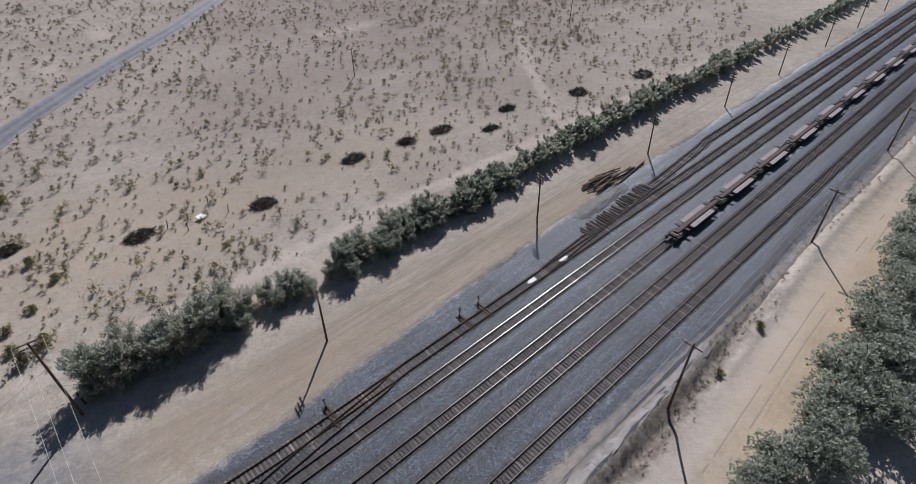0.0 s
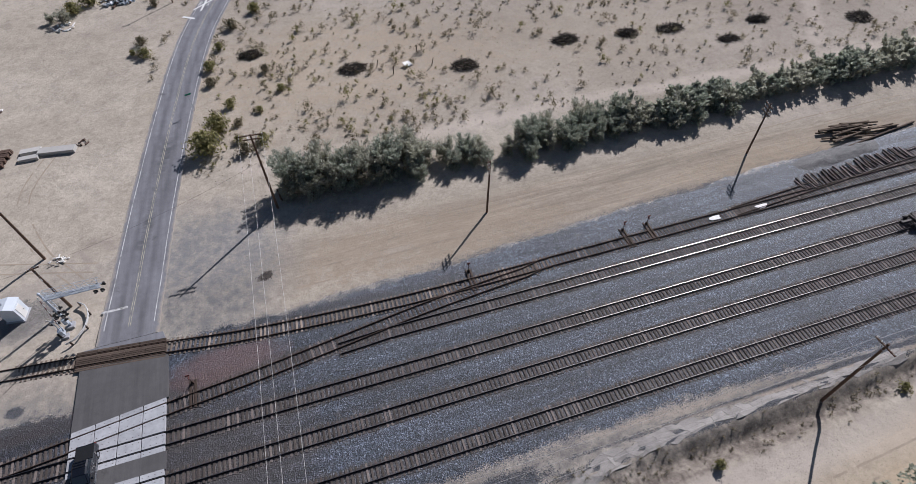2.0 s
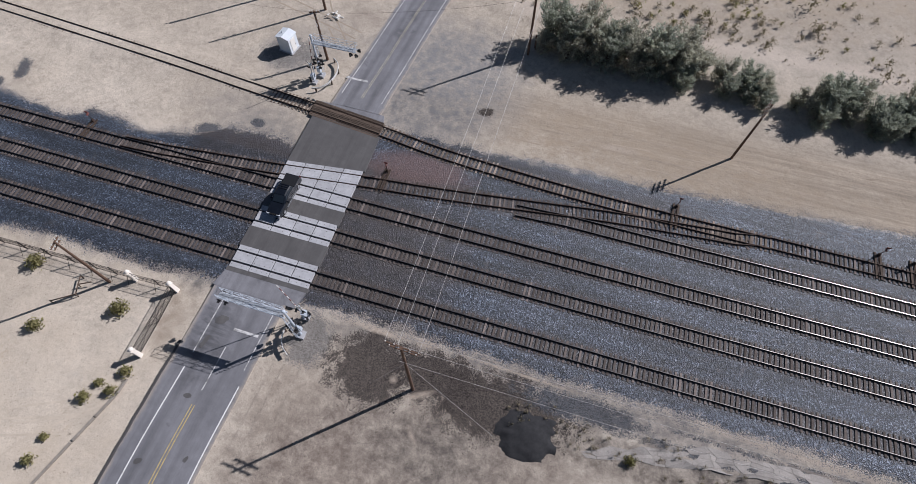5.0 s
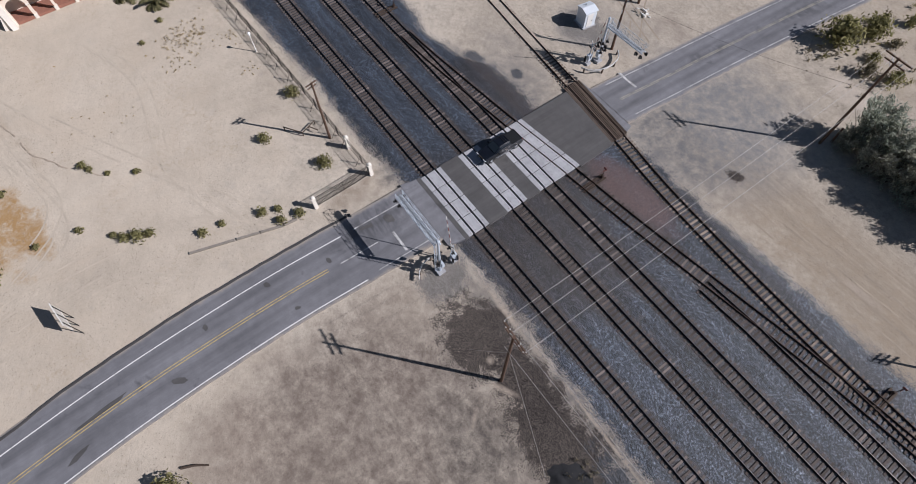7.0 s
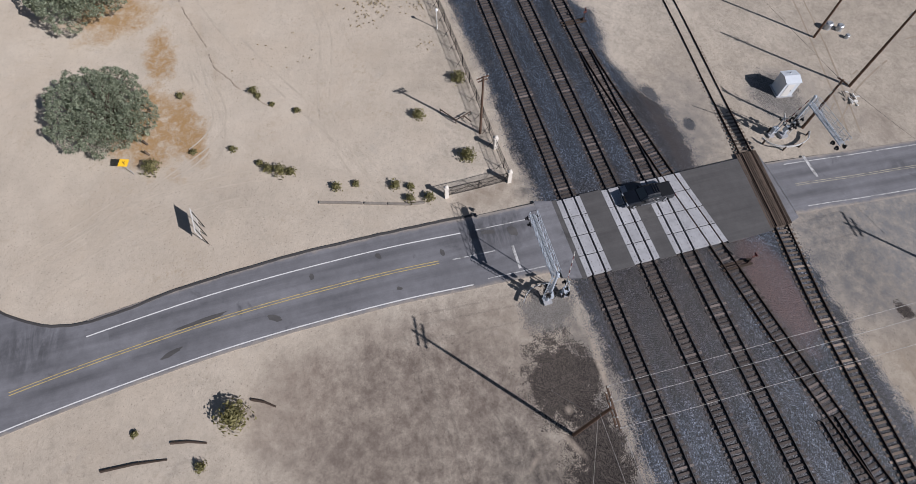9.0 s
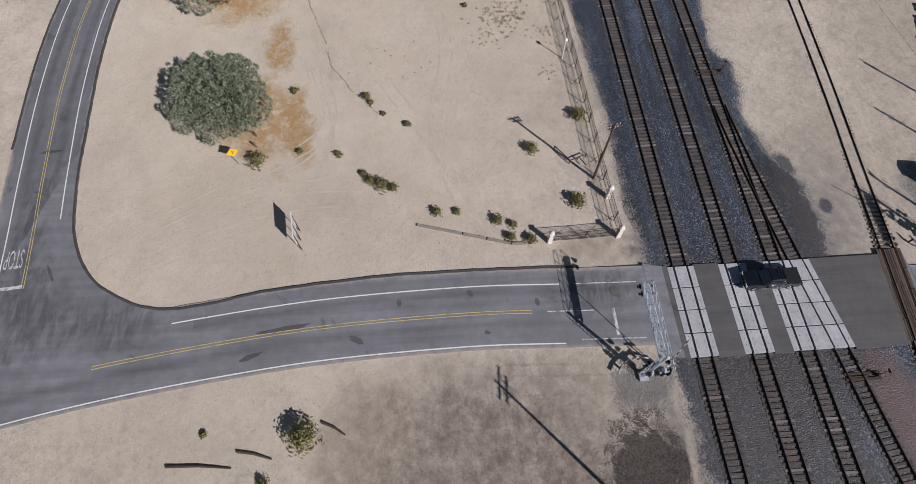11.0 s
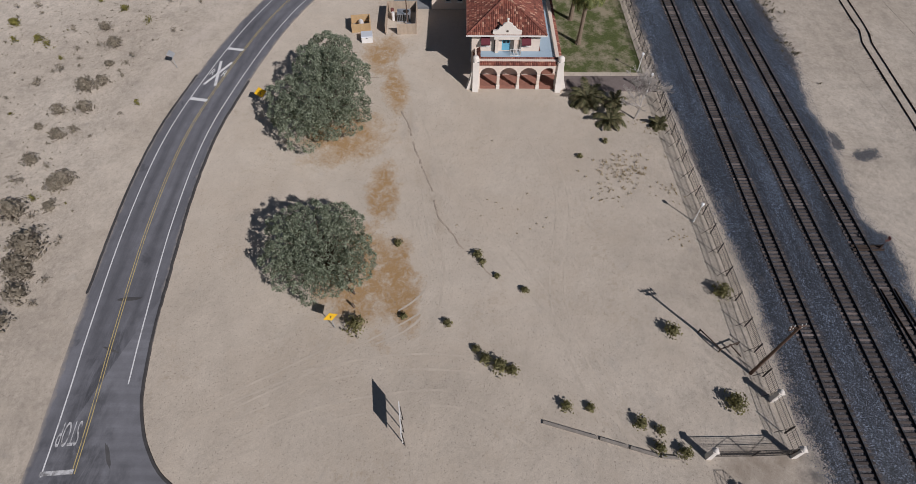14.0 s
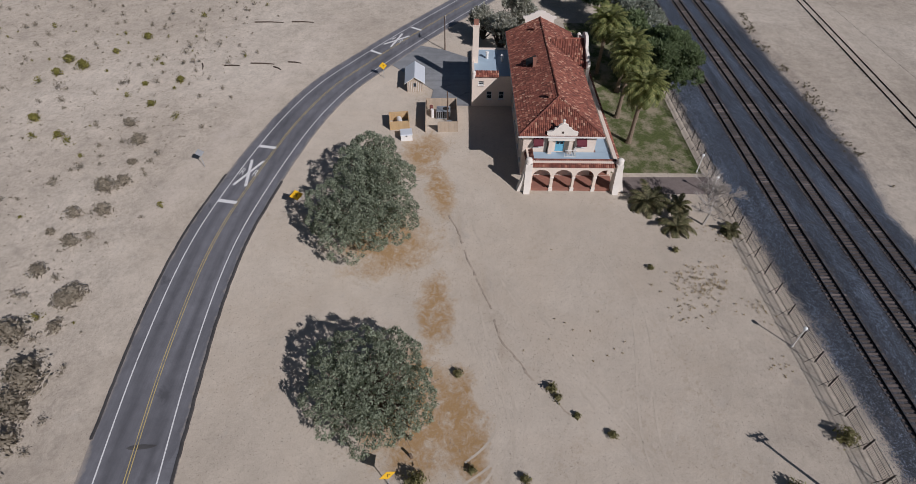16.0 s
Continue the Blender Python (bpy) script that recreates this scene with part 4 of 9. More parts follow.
# upper block: front wall has local x along +y, looking to +x
M_FRONT = Matrix.Translation((X0, YL, 0)) @ Matrix(((0, -1, 0, 0), (1, 0, 0, 0), (0, 0, 1, 0), (0, 0, 0, 1)))
LEN_F = YR - YL
door_c, win_c = 5.0, (2.0, 7.9)
holes = [(door_c - .6, door_c + .6, DECK + .05, DECK + 2.25)] + [(c - .55, c + .55, DECK + .8, DECK + 2.15) for c in win_c]
part("wall", wall_with_holes(LEN_F, G0, EZ, holes, 0.4, M_FRONT), M_STUCCO, depot)
for c in win_c:
    window(depot, M_FRONT @ pose(c, 0, DECK + .8), 1.1, 1.35, M_TRIM, True)
dm = M_FRONT @ pose(door_c, 0, DECK + .05)
door = part("door", Geo().box((0, 0.1, 1.1), (1.18, 0.07, 2.18)), M_BLUE, depot, "sky-blue panelled door", at=dm)
for ix in (-.26, .26):
    for iz in (1.35, 1.82):
        part("pane", Geo().box((ix, 0.055, iz), (0.4, 0.03, 0.4)), M_GLASS, door)
part("door_handle", Geo().tube((.45, .05, 1.0), (.45, -.03, 1.0), .03), M_IRON, door)
# side walls with window rows (local x along -x for the road side, looking to -y)
M_SIDE = Matrix.Translation((X1, YL, 0))
LEN_S = X0 - X1
side_holes, side_wins = [], []
for i in range(9):
    c = 2.4 + i * 3.3
    for z, h in ((0.9, 1.7), (DECK + 0.9, 1.5)):
        side_holes.append((c - .5, c + .5, z, z + h))
        side_wins.append((c, z, h))
part("wall", wall_with_holes(LEN_S - 0.4, G0, EZ, side_holes, 0.4, M_SIDE), M_STUCCO, depot)
for c, z, h in side_wins:
    window(depot, M_SIDE @ pose(c, 0, z), 1.0, h, M_TRIM)
part("wall", Geo().box(((X0 + X1) / 2 - .2, YR - .2, (G0 + EZ) / 2), (LEN_S - .4, .4, EZ - G0)), M_STUCCO, depot)
part("wall", Geo().box((X1 + .2, YM, (G0 + EZ) / 2), (.4, YR - YL - .8, EZ - G0)), M_STUCCO, depot)

# main roof: hipped towards the road, gabled at the rear
roof = Geo()
el, er, xf, xb = YL - OV, YR + OV, X0 + OV, X1 - 0.3
hipx = xf - (er - el) / 2
roof.poly([(xf, el, EZ), (xf, er, EZ), (hipx, YM, RZ)])
roof.poly([(xb, el, EZ), (xf, el, EZ), (hipx, YM, RZ), (xb, YM, RZ)])
roof.poly([(xf, er, EZ), (xb, er, EZ), (xb, YM, RZ), (hipx, YM, RZ)])
roof.poly([(xb, el, EZ), (xb, YM, RZ), (xb, er, EZ)])
roof.poly([(xf, el, EZ - .04), (xb, el, EZ - .04), (xb, er, EZ - .04), (xf, er, EZ - .04)])
rf = part("roof", roof, M_TERRA, depot)
part("fascia", Geo().box((xf + .04, YM, EZ - .09), (.08, er - el + .16, .2)).box(((xf + xb) / 2, el - .04, EZ - .09), (xf - xb, .08, .2)).box(((xf + xb) / 2, er + .04, EZ - .09), (xf - xb, .08, .2)), M_TRIM, rf)
half, rise = (er - el) / 2, RZ - EZ
slope = math.hypot(half, rise)
L = xf - xb
tl = Geo()
tile_field(tl, (xf, el, EZ), (0, 1, 0), (-half, 0, rise), lambda a, b: b < slope * (1 - abs(a - half) / half) - .05, 2 * half, slope)
tile_field(tl, (xb, el, EZ), (1, 0, 0), (0, half, rise), lambda a, b: b < slope and a < L - b / slope * half - .1, L, slope)
tile_field(tl, (xb, er, EZ), (1, 0, 0), (0, -half, rise), lambda a, b: b < slope and a < L - b / slope * half - .1 and not (3.4 < a < 13.2 and b < slope * (1 - abs(a - 8.3) / 4.9)), L, slope)
ridge_tiles(tl, (hipx, YM, RZ + .06), (xb, YM, RZ + .06))
for y in (el, er):
    ridge_tiles(tl, (xf, y, EZ + .05), (hipx, YM, RZ + .06))
# cross gable towards the rails
cx, chw, cy = xb + 8.3, 4.9, -21.9
g = Geo()
g.poly([(cx - chw, er, EZ), (cx, YM, RZ), (cx, cy, RZ), (cx - chw, cy, EZ)])
g.poly([(cx + chw, er, EZ), (cx + chw, cy, EZ), (cx, cy, RZ), (cx, YM, RZ)])
part("roof", g, M_TERRA, depot)
cs = math.hypot(chw, rise)
depth = abs(YM - cy)
for s in (1, -1):
    tile_field(tl, (cx + s * chw, cy, EZ), (0, -1, 0), (-s * chw, 0, rise), lambda a, b: b < cs and a < (abs(er - cy)) + (depth - abs(er - cy)) * b / cs, depth, cs)
ridge_tiles(tl, (cx, cy, RZ + .06), (cx, YM, RZ + .06))
tagged(part("roof_tiles", tl, M_TILE, depot, "red barrel clay tiles with paler ones"), kind="stuff")


def scroll(w, h):
    """Half outline of a curved mission gable, mirrored."""
    pts = [(0.50, 0.0), (0.50, 0.30), (0.57, 0.36), (0.57, 0.52), (0.44, 0.55), (0.36, 0.62), (0.31, 0.74), (0.22, 0.78), (0.17, 0.92), (0.09, 0.985), (0.0, 1.0)]
    half_ = [(x * w, z * h) for x, z in pts]
    return half_ + [(-x, z) for x, z in reversed(half_[:-1])]


yz = Matrix(((0, 0, 1, 0), (1, 0, 0, 0), (0, 1, 0, 0), (0, 0, 0, 1)))      # outline x->y, y->z, depth->x
xz = Matrix(((1, 0, 0, 0), (0, 0, 1, 0), (0, 1, 0, 0), (0, 0, 0, 1)))      # outline x->x, y->z, depth->y
gab = part("gable", Geo().prism(scroll(3.6, 2.6), -0.22, 0.12, Matrix.Translation((X0 + .62, YL + door_c, DECK + 2.25)) @ yz), M_CREAM, depot, "curved cream mission-style gable")
part("vent", Geo().tube((X0 + .73, YL + door_c, DECK + 3.6), (X0 + .78, YL + door_c, DECK + 3.6), .2, .2, 4), M_DARKWOOD, gab)
part("finial", Geo().tube((X0 + .4, YL + door_c, DECK + 4.85), (X0 + .4, YL + door_c, DECK + 5.1), .2, .14, 8).ball((X0 + .4, YL + door_c, DECK + 5.2), .2, 8, 5), M_CREAM, gab)
for yy in (YL + door_c - 1.35, YL + door_c + 1.35):
    part("wall", Geo().box((X0 + .3, yy, DECK + 1.15), (.6, .5, 2.3)), M_STUCCO, depot)
part("gable", Geo().prism(scroll(5.0, 2.0), -0.15, 0.15, Matrix.Translation((xb, YM, RZ - .9)) @ yz), M_CREAM, depot)
gb = Geo().prism([(-chw - .4, -3), (chw + .4, -3), (chw + .4, .5), (chw - .6, .9), (chw - 1.2, 1.7), (2.0, 2.2), (1.5, 3.1), (.7, 3.5), (0, 3.6), (-.7, 3.5), (-1.5, 3.1), (-2, 2.2), (-chw + 1.2, 1.7), (-chw + .6, .9), (-chw - .4, .5)], -.2, .25, Matrix.Translation((cx, cy, EZ)) @ xz)
part("gable", gb, M_CREAM, depot)
for s in (-1, 1):
    part("finial", Geo().tube((cx + s * (chw + .2), cy, EZ + .4), (cx + s * (chw + .2), cy, EZ + 1.0), .35, .3, 10).ball((cx + s * (chw + .2), cy, EZ + 1.1), .36, 10, 6), M_CREAM, depot)

# arcade: ground-floor gallery in front and along the rails, with a roof deck on top
FX, AL, AR = -56.9, -32.9, -20.3


def arcade(m, length, arches, top, thick, name="arcade_wall"):
    """A wall in local x-z with round arches that stand on the ground."""
    out = [(0, G0), (0, top), (length, top), (length, G0)]
    for a, b in reversed(arches):
        r = (b - a) / 2
        spring = 3.3 - r
        out.append((b, G0))
        out += [((a + b) / 2 + r * math.cos(t), spring + r * math.sin(t)) for t in np.linspace(0, math.pi, 13)]
        out.append((a, G0))
    return part(name, Geo().prism(out, 0, thick, m), M_STUCCO, depot)


arches = [(0.85, 3.35), (3.75, 6.32), (6.65, 9.22), (9.62, 11.96)]
arcade(Matrix.Translation((FX - .5, AL, 0)) @ yz, AR - AL, arches, 3.75, .5)
for a in (3.55, 6.48, 9.42):
    part("capital", Geo().box((FX - .24, AL + a, 1.98), (.62, .48, .16)), M_CREAM, depot)
    part("column_base", Geo().box((FX - .24, AL + a, -.05), (.66, .52, .6)), M_CREAM, depot)
side_len = FX - X1 - .6
n_arch = 10
step_a = side_len / n_arch
arcade(Matrix.Translation((X1, AR - .5, 0)) @ xz, side_len, [(i * step_a + .35, (i + 1) * step_a - .35) for i in range(n_arch)], 3.75, .5)
part("deck", Geo().box(((X0 + FX) / 2 - .2, (AL + AR) / 2, DECK - .12), (abs(FX - X0) - .6, AR - AL - .2, .24)).box(((X0 + X1) / 2, (YR + AR) / 2 - .1, DECK - .12), (X0 - X1, AR - YR - .7, .24)), M_DECK, depot, "pale blue-grey roof deck")
tb = Geo()
tile_field(tb, (FX + .12, AL + .7, 3.72), (0, 1, 0), (-1.15, 0, .5), lambda a, b: True, AR - AL - 1.3, .95, .27, .45)
tile_field(tb, (FX + .1, AR + .12, 3.72), (-1, 0, 0), (0, -1.0, .5), lambda a, b: True, FX - X1 - .6, .85, .27, .45)
tile_field(tb, (X0 + .2, AL - .1, 3.72), (1, 0, 0), (0, 1.0, .9), lambda a, b: True, 2.4, .95, .27, .45)
part("parapet", Geo().box((FX - .72, (AL + AR) / 2, 3.98), (.5, AR - AL - .6, .5)).box(((FX + X1) / 2, AR - .62, 3.98), (FX - X1 - 1, .5, .5)).box(((FX + X0) / 2 - .4, AL + .25, 3.95), (2.6, .35, .6)), M_STUCCO, depot)
tagged(part("parapet_tiles", tb, M_TILE, depot), kind="stuff")
part("gallery_floor", Geo().box(((X0 + FX) / 2, (AL + AR) / 2, GROUND - .02), (abs(FX - X0) - .1, AR - AL - .3, .3)).box(((X0 + X1) / 2, (YR + AR) / 2, GROUND - .02), (X0 - X1 - .4, AR - YR - .3, .3)), M_TERRA, depot, "brick-red gallery floor")
part("base_wall", Geo().box((FX - .2, (AL + AR) / 2, -.12), (.34, AR - AL - 1.8, .36)), M_TERRA, depot)
for y, s in ((AL + .2, -1), (AR - .2, 1)):
    pier = Geo()
    pier.prism([(-.9, G0), (1.1, G0), (.75, 1.0), (.55, 3.2), (.55, 4.3), (-.5, 4.3), (-.5, 3.2)], -.42, .42, Matrix.Translation((FX - .25, y, 0)) @ xz)
    pier.prism([(-.5, G0), (1.35, G0), (.8, 1.4), (.5, 3.1), (.42, 4.3), (-.5, 4.3)] if s > 0 else [(.5, G0), (.5, 4.3), (-.42, 4.3), (-.5, 3.1), (-.8, 1.4), (-1.35, G0)], -.5, .5, Matrix.Translation((FX - .3, y, 0)) @ yz)
    pier.tube((FX - .28, y, 4.28), (FX - .28, y, 4.75), .5, .45, 12).ball((FX - .28, y, 4.75), .46, 12, 6, .7)
    part("pier", pier, M_CREAM, depot, "flared cream corner pier with rounded cap")
# balcony railing by the door
rail = Geo()
for a in np.linspace(0, 1.5, 8):
    rail.tube((X0 + 1.3, YL + 5.6 + a, DECK), (X0 + 1.3, YL + 5.6 + a, DECK + 1.1), .03, .03, 5)
for b in np.linspace(0, 1.2, 5):
    rail.tube((X0 + .1 + b, YL + 7.1, DECK), (X0 + .1 + b, YL + 7.1, DECK + 1.1), .03, .03, 5)
for z in (.1, 1.1):
    rail.tube((X0 + 1.3, YL + 5.6, DECK + z), (X0 + 1.3, YL + 7.1, DECK + z), .035, .035, 5)
    rail.tube((X0 + .1, YL + 7.1, DECK + z), (X0 + 1.3, YL + 7.1, DECK + z), .035, .035, 5)
part("railing", rail, M_TRIM, depot)
for y in (YL + 3.3, YL + 6.9):
    part("downpipe", Geo().path([(X0 + .1, y, DECK + .02), (X0 + .1, y, EZ - .5), (X0 + .7, y, EZ - .15)], .05), M_DARKWOOD, depot)
part("hatch", Geo().box((-77.4, -31.0, 8.55), (1.9, 1.7, .3), Matrix.Rotation(math.atan2(rise, half), 4, "X")), M_IRON, depot, "dark roof hatch")
part("roof_chimney", Geo().box((-75.9, -30.7, 8.9), (.5, .5, 1.5)).box((-75.9, -30.7, 9.7), (.62, .62, .14)), M_TERRA, depot)
for x in (-65.8, -87.5):
    part("roof_vent", Geo().tube((x, YM - 1.2, 8.6), (x, YM - 1.2, 9.5), .2, .2, 10).tube((x, YM - 1.2, 9.5), (x, YM - 1.2, 9.65), .32, .25, 10), M_TERRA, depot)

# flat-roofed wing on the road side
WX0, WX1, WY0, WY1, WZ = -78.9, -89.2, -40.0, YL - .02, 5.0
wing_holes = [(1.0, 1.9, 3.5, 4.2), (4.4, 5.3, 1.0, 2.4), (2.4, 3.3, 1.0, 2.4)]
M_WF = Matrix.Translation((WX0, WY0, 0)) @ Matrix(((0, -1, 0, 0), (1, 0, 0, 0), (0, 0, 1, 0), (0, 0, 0, 1)))
part("wall", wall_with_holes(WY1 - WY0, G0, WZ, wing_holes, .35, M_WF), M_STUCCO, depot)
for a, b, c, d in wing_holes:
    window(depot, M_WF @ pose((a + b) / 2, 0, c), b - a, d - c, M_TRIM)
part("wall", Geo().box(((WX0 + WX1) / 2, WY0 + .175, (G0 + WZ + .5) / 2), (WX0 - WX1 - .7, .35, WZ + .5 - G0)), M_STUCCO, depot)
part("wall", Geo().box((WX1 + .175, (WY0 + WY1) / 2, (G0 + WZ) / 2), (.35, WY1 - WY0, WZ - G0)), M_STUCCO, depot)
part("deck", Geo().box(((WX0 + WX1) / 2, (WY0 + WY1) / 2, WZ - .3), (WX0 - WX1 - .7, WY1 - WY0 - .36, .2)), M_DECK, depot, "pale blue-grey flat roof")
tb = Geo()
tile_field(tb, (WX0 + .2, WY0 + .5, WZ - .05), (0, 1, 0), (-1.0, 0, .55), lambda a, b: True, 3.6, .85, .27, .42)
tagged(part("parapet_tiles", tb, M_TILE, depot), kind="stuff")
part("pier", Geo().tube((WX0 - .2, WY0 + .25, WZ - .3), (WX0 - .2, WY0 + .25, WZ + .6), .34, .3, 12).ball((WX0 - .2, WY0 + .25, WZ + .6), .32, 12, 6), M_CREAM, depot)
chim = part("chimney", Geo().box((-84.3, WY0 + .55, 5.4), (.95, 1.0, 11.3)).box((-84.3, WY0 + .55, 11.1), (1.1, 1.15, .18)), M_STUCCO, depot, "tall cream stucco chimney with brick top")
part("cap", Geo().box((-84.3, WY0 + .55, 11.55), (.7, .75, .7)), M_TERRA, chim)
for x, y in ((-85.6, -37.4), (-84.6, -34.9)):
    part("roof_vent", Geo().tube((x, y, WZ - .2), (x, y, WZ + .8), .22, .22, 10).tube((x, y, WZ + .8), (x, y, WZ + 1.0), .34, .28, 10), M_TRIM, depot)

# ---------------------------------------------------------------- plants
def leaf_material(name, dark, mid, light, rough=0.75):
    m = Mat(name, rough, 0, 0.2)
    c = m.ramp(m.random(True), [(0.0, dark), (0.5, mid), (1.0, light)])
    c = m.mix(c, m.ramp(m.noise(0.45, 4), [(0.3, 0.78), (0.7, 1.18)]), 0.8, "MULTIPLY")
    m.color(c)
    thin = m.t.nodes.new("ShaderNodeBsdfTranslucent")
    m.t.links.new(m.mix(c, (1.0, 1.0, 0.93), 1.0, "MULTIPLY"), thin.inputs[0])
    both = m.t.nodes.new("ShaderNodeMixShader")
    both.inputs[0].default_value = 0.5
    m.t.links.new(m.b.outputs[0], both.inputs[1])
    m.t.links.new(thin.outputs[0], both.inputs[2])
    m.t.links.new(both.outputs[0], m.t.nodes["Material Output"].inputs[0])
    return m.m


M_TAMARISK = leaf_material("grey_green_foliage", (0.23, 0.25, 0.205), (0.37, 0.395, 0.33), (0.53, 0.555, 0.475))
M_TAMARISK_TREE = leaf_material("soft_green_foliage", (0.15, 0.175, 0.12), (0.29, 0.325, 0.23), (0.47, 0.51, 0.385))
M_TAMARISK_DRY = leaf_material("dusty_green_foliage", (0.30, 0.295, 0.24), (0.46, 0.455, 0.38), (0.60, 0.59, 0.51))
M_TREE = leaf_material("deep_green_foliage", (0.11, 0.15, 0.07), (0.195, 0.25, 0.125), (0.31, 0.37, 0.2))
M_CREOSOTE = leaf_material("creosote_foliage", (0.125, 0.106, 0.072), (0.215, 0.186, 0.127), (0.335, 0.295, 0.212))
M_CREOSOTE_PALE = leaf_material("dusty_grey_scrub", (0.23, 0.195, 0.148), (0.35, 0.305, 0.235), (0.47, 0.415, 0.33))
M_CREOSOTE_GREEN = leaf_material("olive_shrub_foliage", (0.145, 0.135, 0.06), (0.25, 0.232, 0.105), (0.38, 0.35, 0.18))
M_YELLOW_BUSH = leaf_material("yellow_green_foliage", (0.16, 0.15, 0.04), (0.27, 0.25, 0.07), (0.38, 0.34, 0.12))
M_STRAW = leaf_material("straw_grass", (0.33, 0.25, 0.13), (0.44, 0.35, 0.20), (0.54, 0.45, 0.28))
M_TWIG = plain("grey_twig", (0.17, 0.135, 0.105), 0.9, 0, 0.3, 6)
M_BARK = plain("brown_bark", (0.11, 0.08, 0.06), 0.95, 0, 0.3, 5, 0.4)
M_BRUSH = plain("dark_dead_brush", (0.055, 0.043, 0.035), 0.95, 0, 0.4, 5)
M_PALM_LEAF = leaf_material("palm_leaf", (0.115, 0.14, 0.05), (0.24, 0.265, 0.1), (0.43, 0.42, 0.17), 0.5)
M_PALM_LOW = leaf_material("dusty_low_palm_leaf", (0.095, 0.1, 0.05), (0.18, 0.175, 0.09), (0.31, 0.27, 0.155), 0.6)
M_PALM_BARK = plain("tan_palm_trunk", (0.21, 0.16, 0.115), 0.95, 0, 0.3, 5, 0.4)
M_PALE_TWIG = plain("pale_bleached_twig", (0.40, 0.365, 0.33), 0.9, 0, 0.2, 6)
M_PALM_DRY = leaf_material("dry_palm_leaf", (0.22, 0.15, 0.08), (0.36, 0.27, 0.15), (0.48, 0.38, 0.23))
M_FRUIT = plain("orange_palm_fruit", (0.48, 0.23, 0.05), 0.8, 0, 0.25, 8)


def quad_mesh(name, c, n, size, mat, rng, aspect=1.6, axis_=None):
    """One mesh of loose leaf quads: centres, normals and sizes as arrays."""
    k = len(c)
    n = n / np.maximum(np.linalg.norm(n, axis=1, keepdims=True), 1e-6)
    r = rng.normal(size=(k, 3))
    a = np.cross(n, r) if axis_ is None else axis_ + 0.45 * r
    a /= np.maximum(np.linalg.norm(a, axis=1, keepdims=True), 1e-6)
    b = np.cross(n, a)
    b /= np.maximum(np.linalg.norm(b, axis=1, keepdims=True), 1e-6)
    s = size.reshape(-1, 1) * 0.5
    v = np.stack([c - a * s * aspect, c - b * s * 0.8, c + a * s * aspect, c + b * s * 0.8], 1).reshape(-1, 3)
    me = bpy.data.meshes.new(name)
    me.vertices.add(4 * k)
    me.vertices.foreach_set("co", v.astype(np.float32).ravel())
    me.loops.add(4 * k)
    me.loops.foreach_set("vertex_index", np.arange(4 * k, dtype=np.int32))
    me.polygons.add(k)
    me.polygons.foreach_set("loop_start", np.arange(0, 4 * k, 4, dtype=np.int32))
    me.materials.append(mat)
    me.update(calc_edges=True)
    return me


def unit(rng, k):
    d = rng.normal(size=(k, 3))
    return d / np.linalg.norm(d, axis=1, keepdims=True)


def crown(name, lobes, rng, mat, density=1.0, clump=0.85, leaf=0.30, lumps=0, quads=75):
    """A crown from lobes (x, y, z, rx, ry, rz): leafy sprays on and inside each lobe, with gaps between."""
    cs, ns, ss, ax = [], [], [], []
    if lumps:
        small_ = []
        for x, y, z, rx, ry, rz_ in lobes:
            for d in unit(rng, lumps):
                d[2] = abs(d[2]) if d[2] < -0.35 else d[2]
                k = rng.uniform(0.3, 0.46)
                small_.append((x + d[0] * rx * .72, y + d[1] * ry * .72, z + d[2] * rz_ * .72, rx * k, ry * k, rz_ * k))
        lobes = small_
    for x, y, z, rx, ry, rz_ in lobes:
        area = (rx * ry + rx * rz_ + ry * rz_) / 3 * 4 * math.pi
        n_clump = max(6, int(area / (clump * clump * 1.5) * density))
        d = unit(rng, n_clump)
        d[:, 2] = np.where(d[:, 2] < -0.55, -d[:, 2], d[:, 2])
        rad = rng.uniform(0.55, 1.06, (n_clump, 1)) ** 0.6
        centre_ = np.array([x, y, z]) + d * rad * np.array([rx, ry, rz_])
        for cc, dd in zip(centre_, d):
            k = int(rng.uniform(0.75, 1.25) * quads)
            q = unit(rng, k)
            r = clump * rng.uniform(0.5, 1.3)
            p = cc + q * r * rng.uniform(0.0, 1.0, (k, 1)) ** 0.6 * np.array([1, 1, 0.75])
            cs.append(p)
            ns.append(q * 0.8 + dd * 0.6 + rng.normal(size=(k, 3)) * 0.5)
            ax.append(q * 0.7 + dd * 0.5 + np.array([0, 0, 0.35]))
            ss.append(rng.uniform(0.6, 1.35, k) * leaf)
    c = np.concatenate(cs)
    keep = c[:, 2] > GROUND + 0.1
    return quad_mesh(name, c[keep], np.concatenate(ns)[keep], np.concatenate(ss)[keep], mat, rng, 1.7, np.concatenate(ax)[keep])


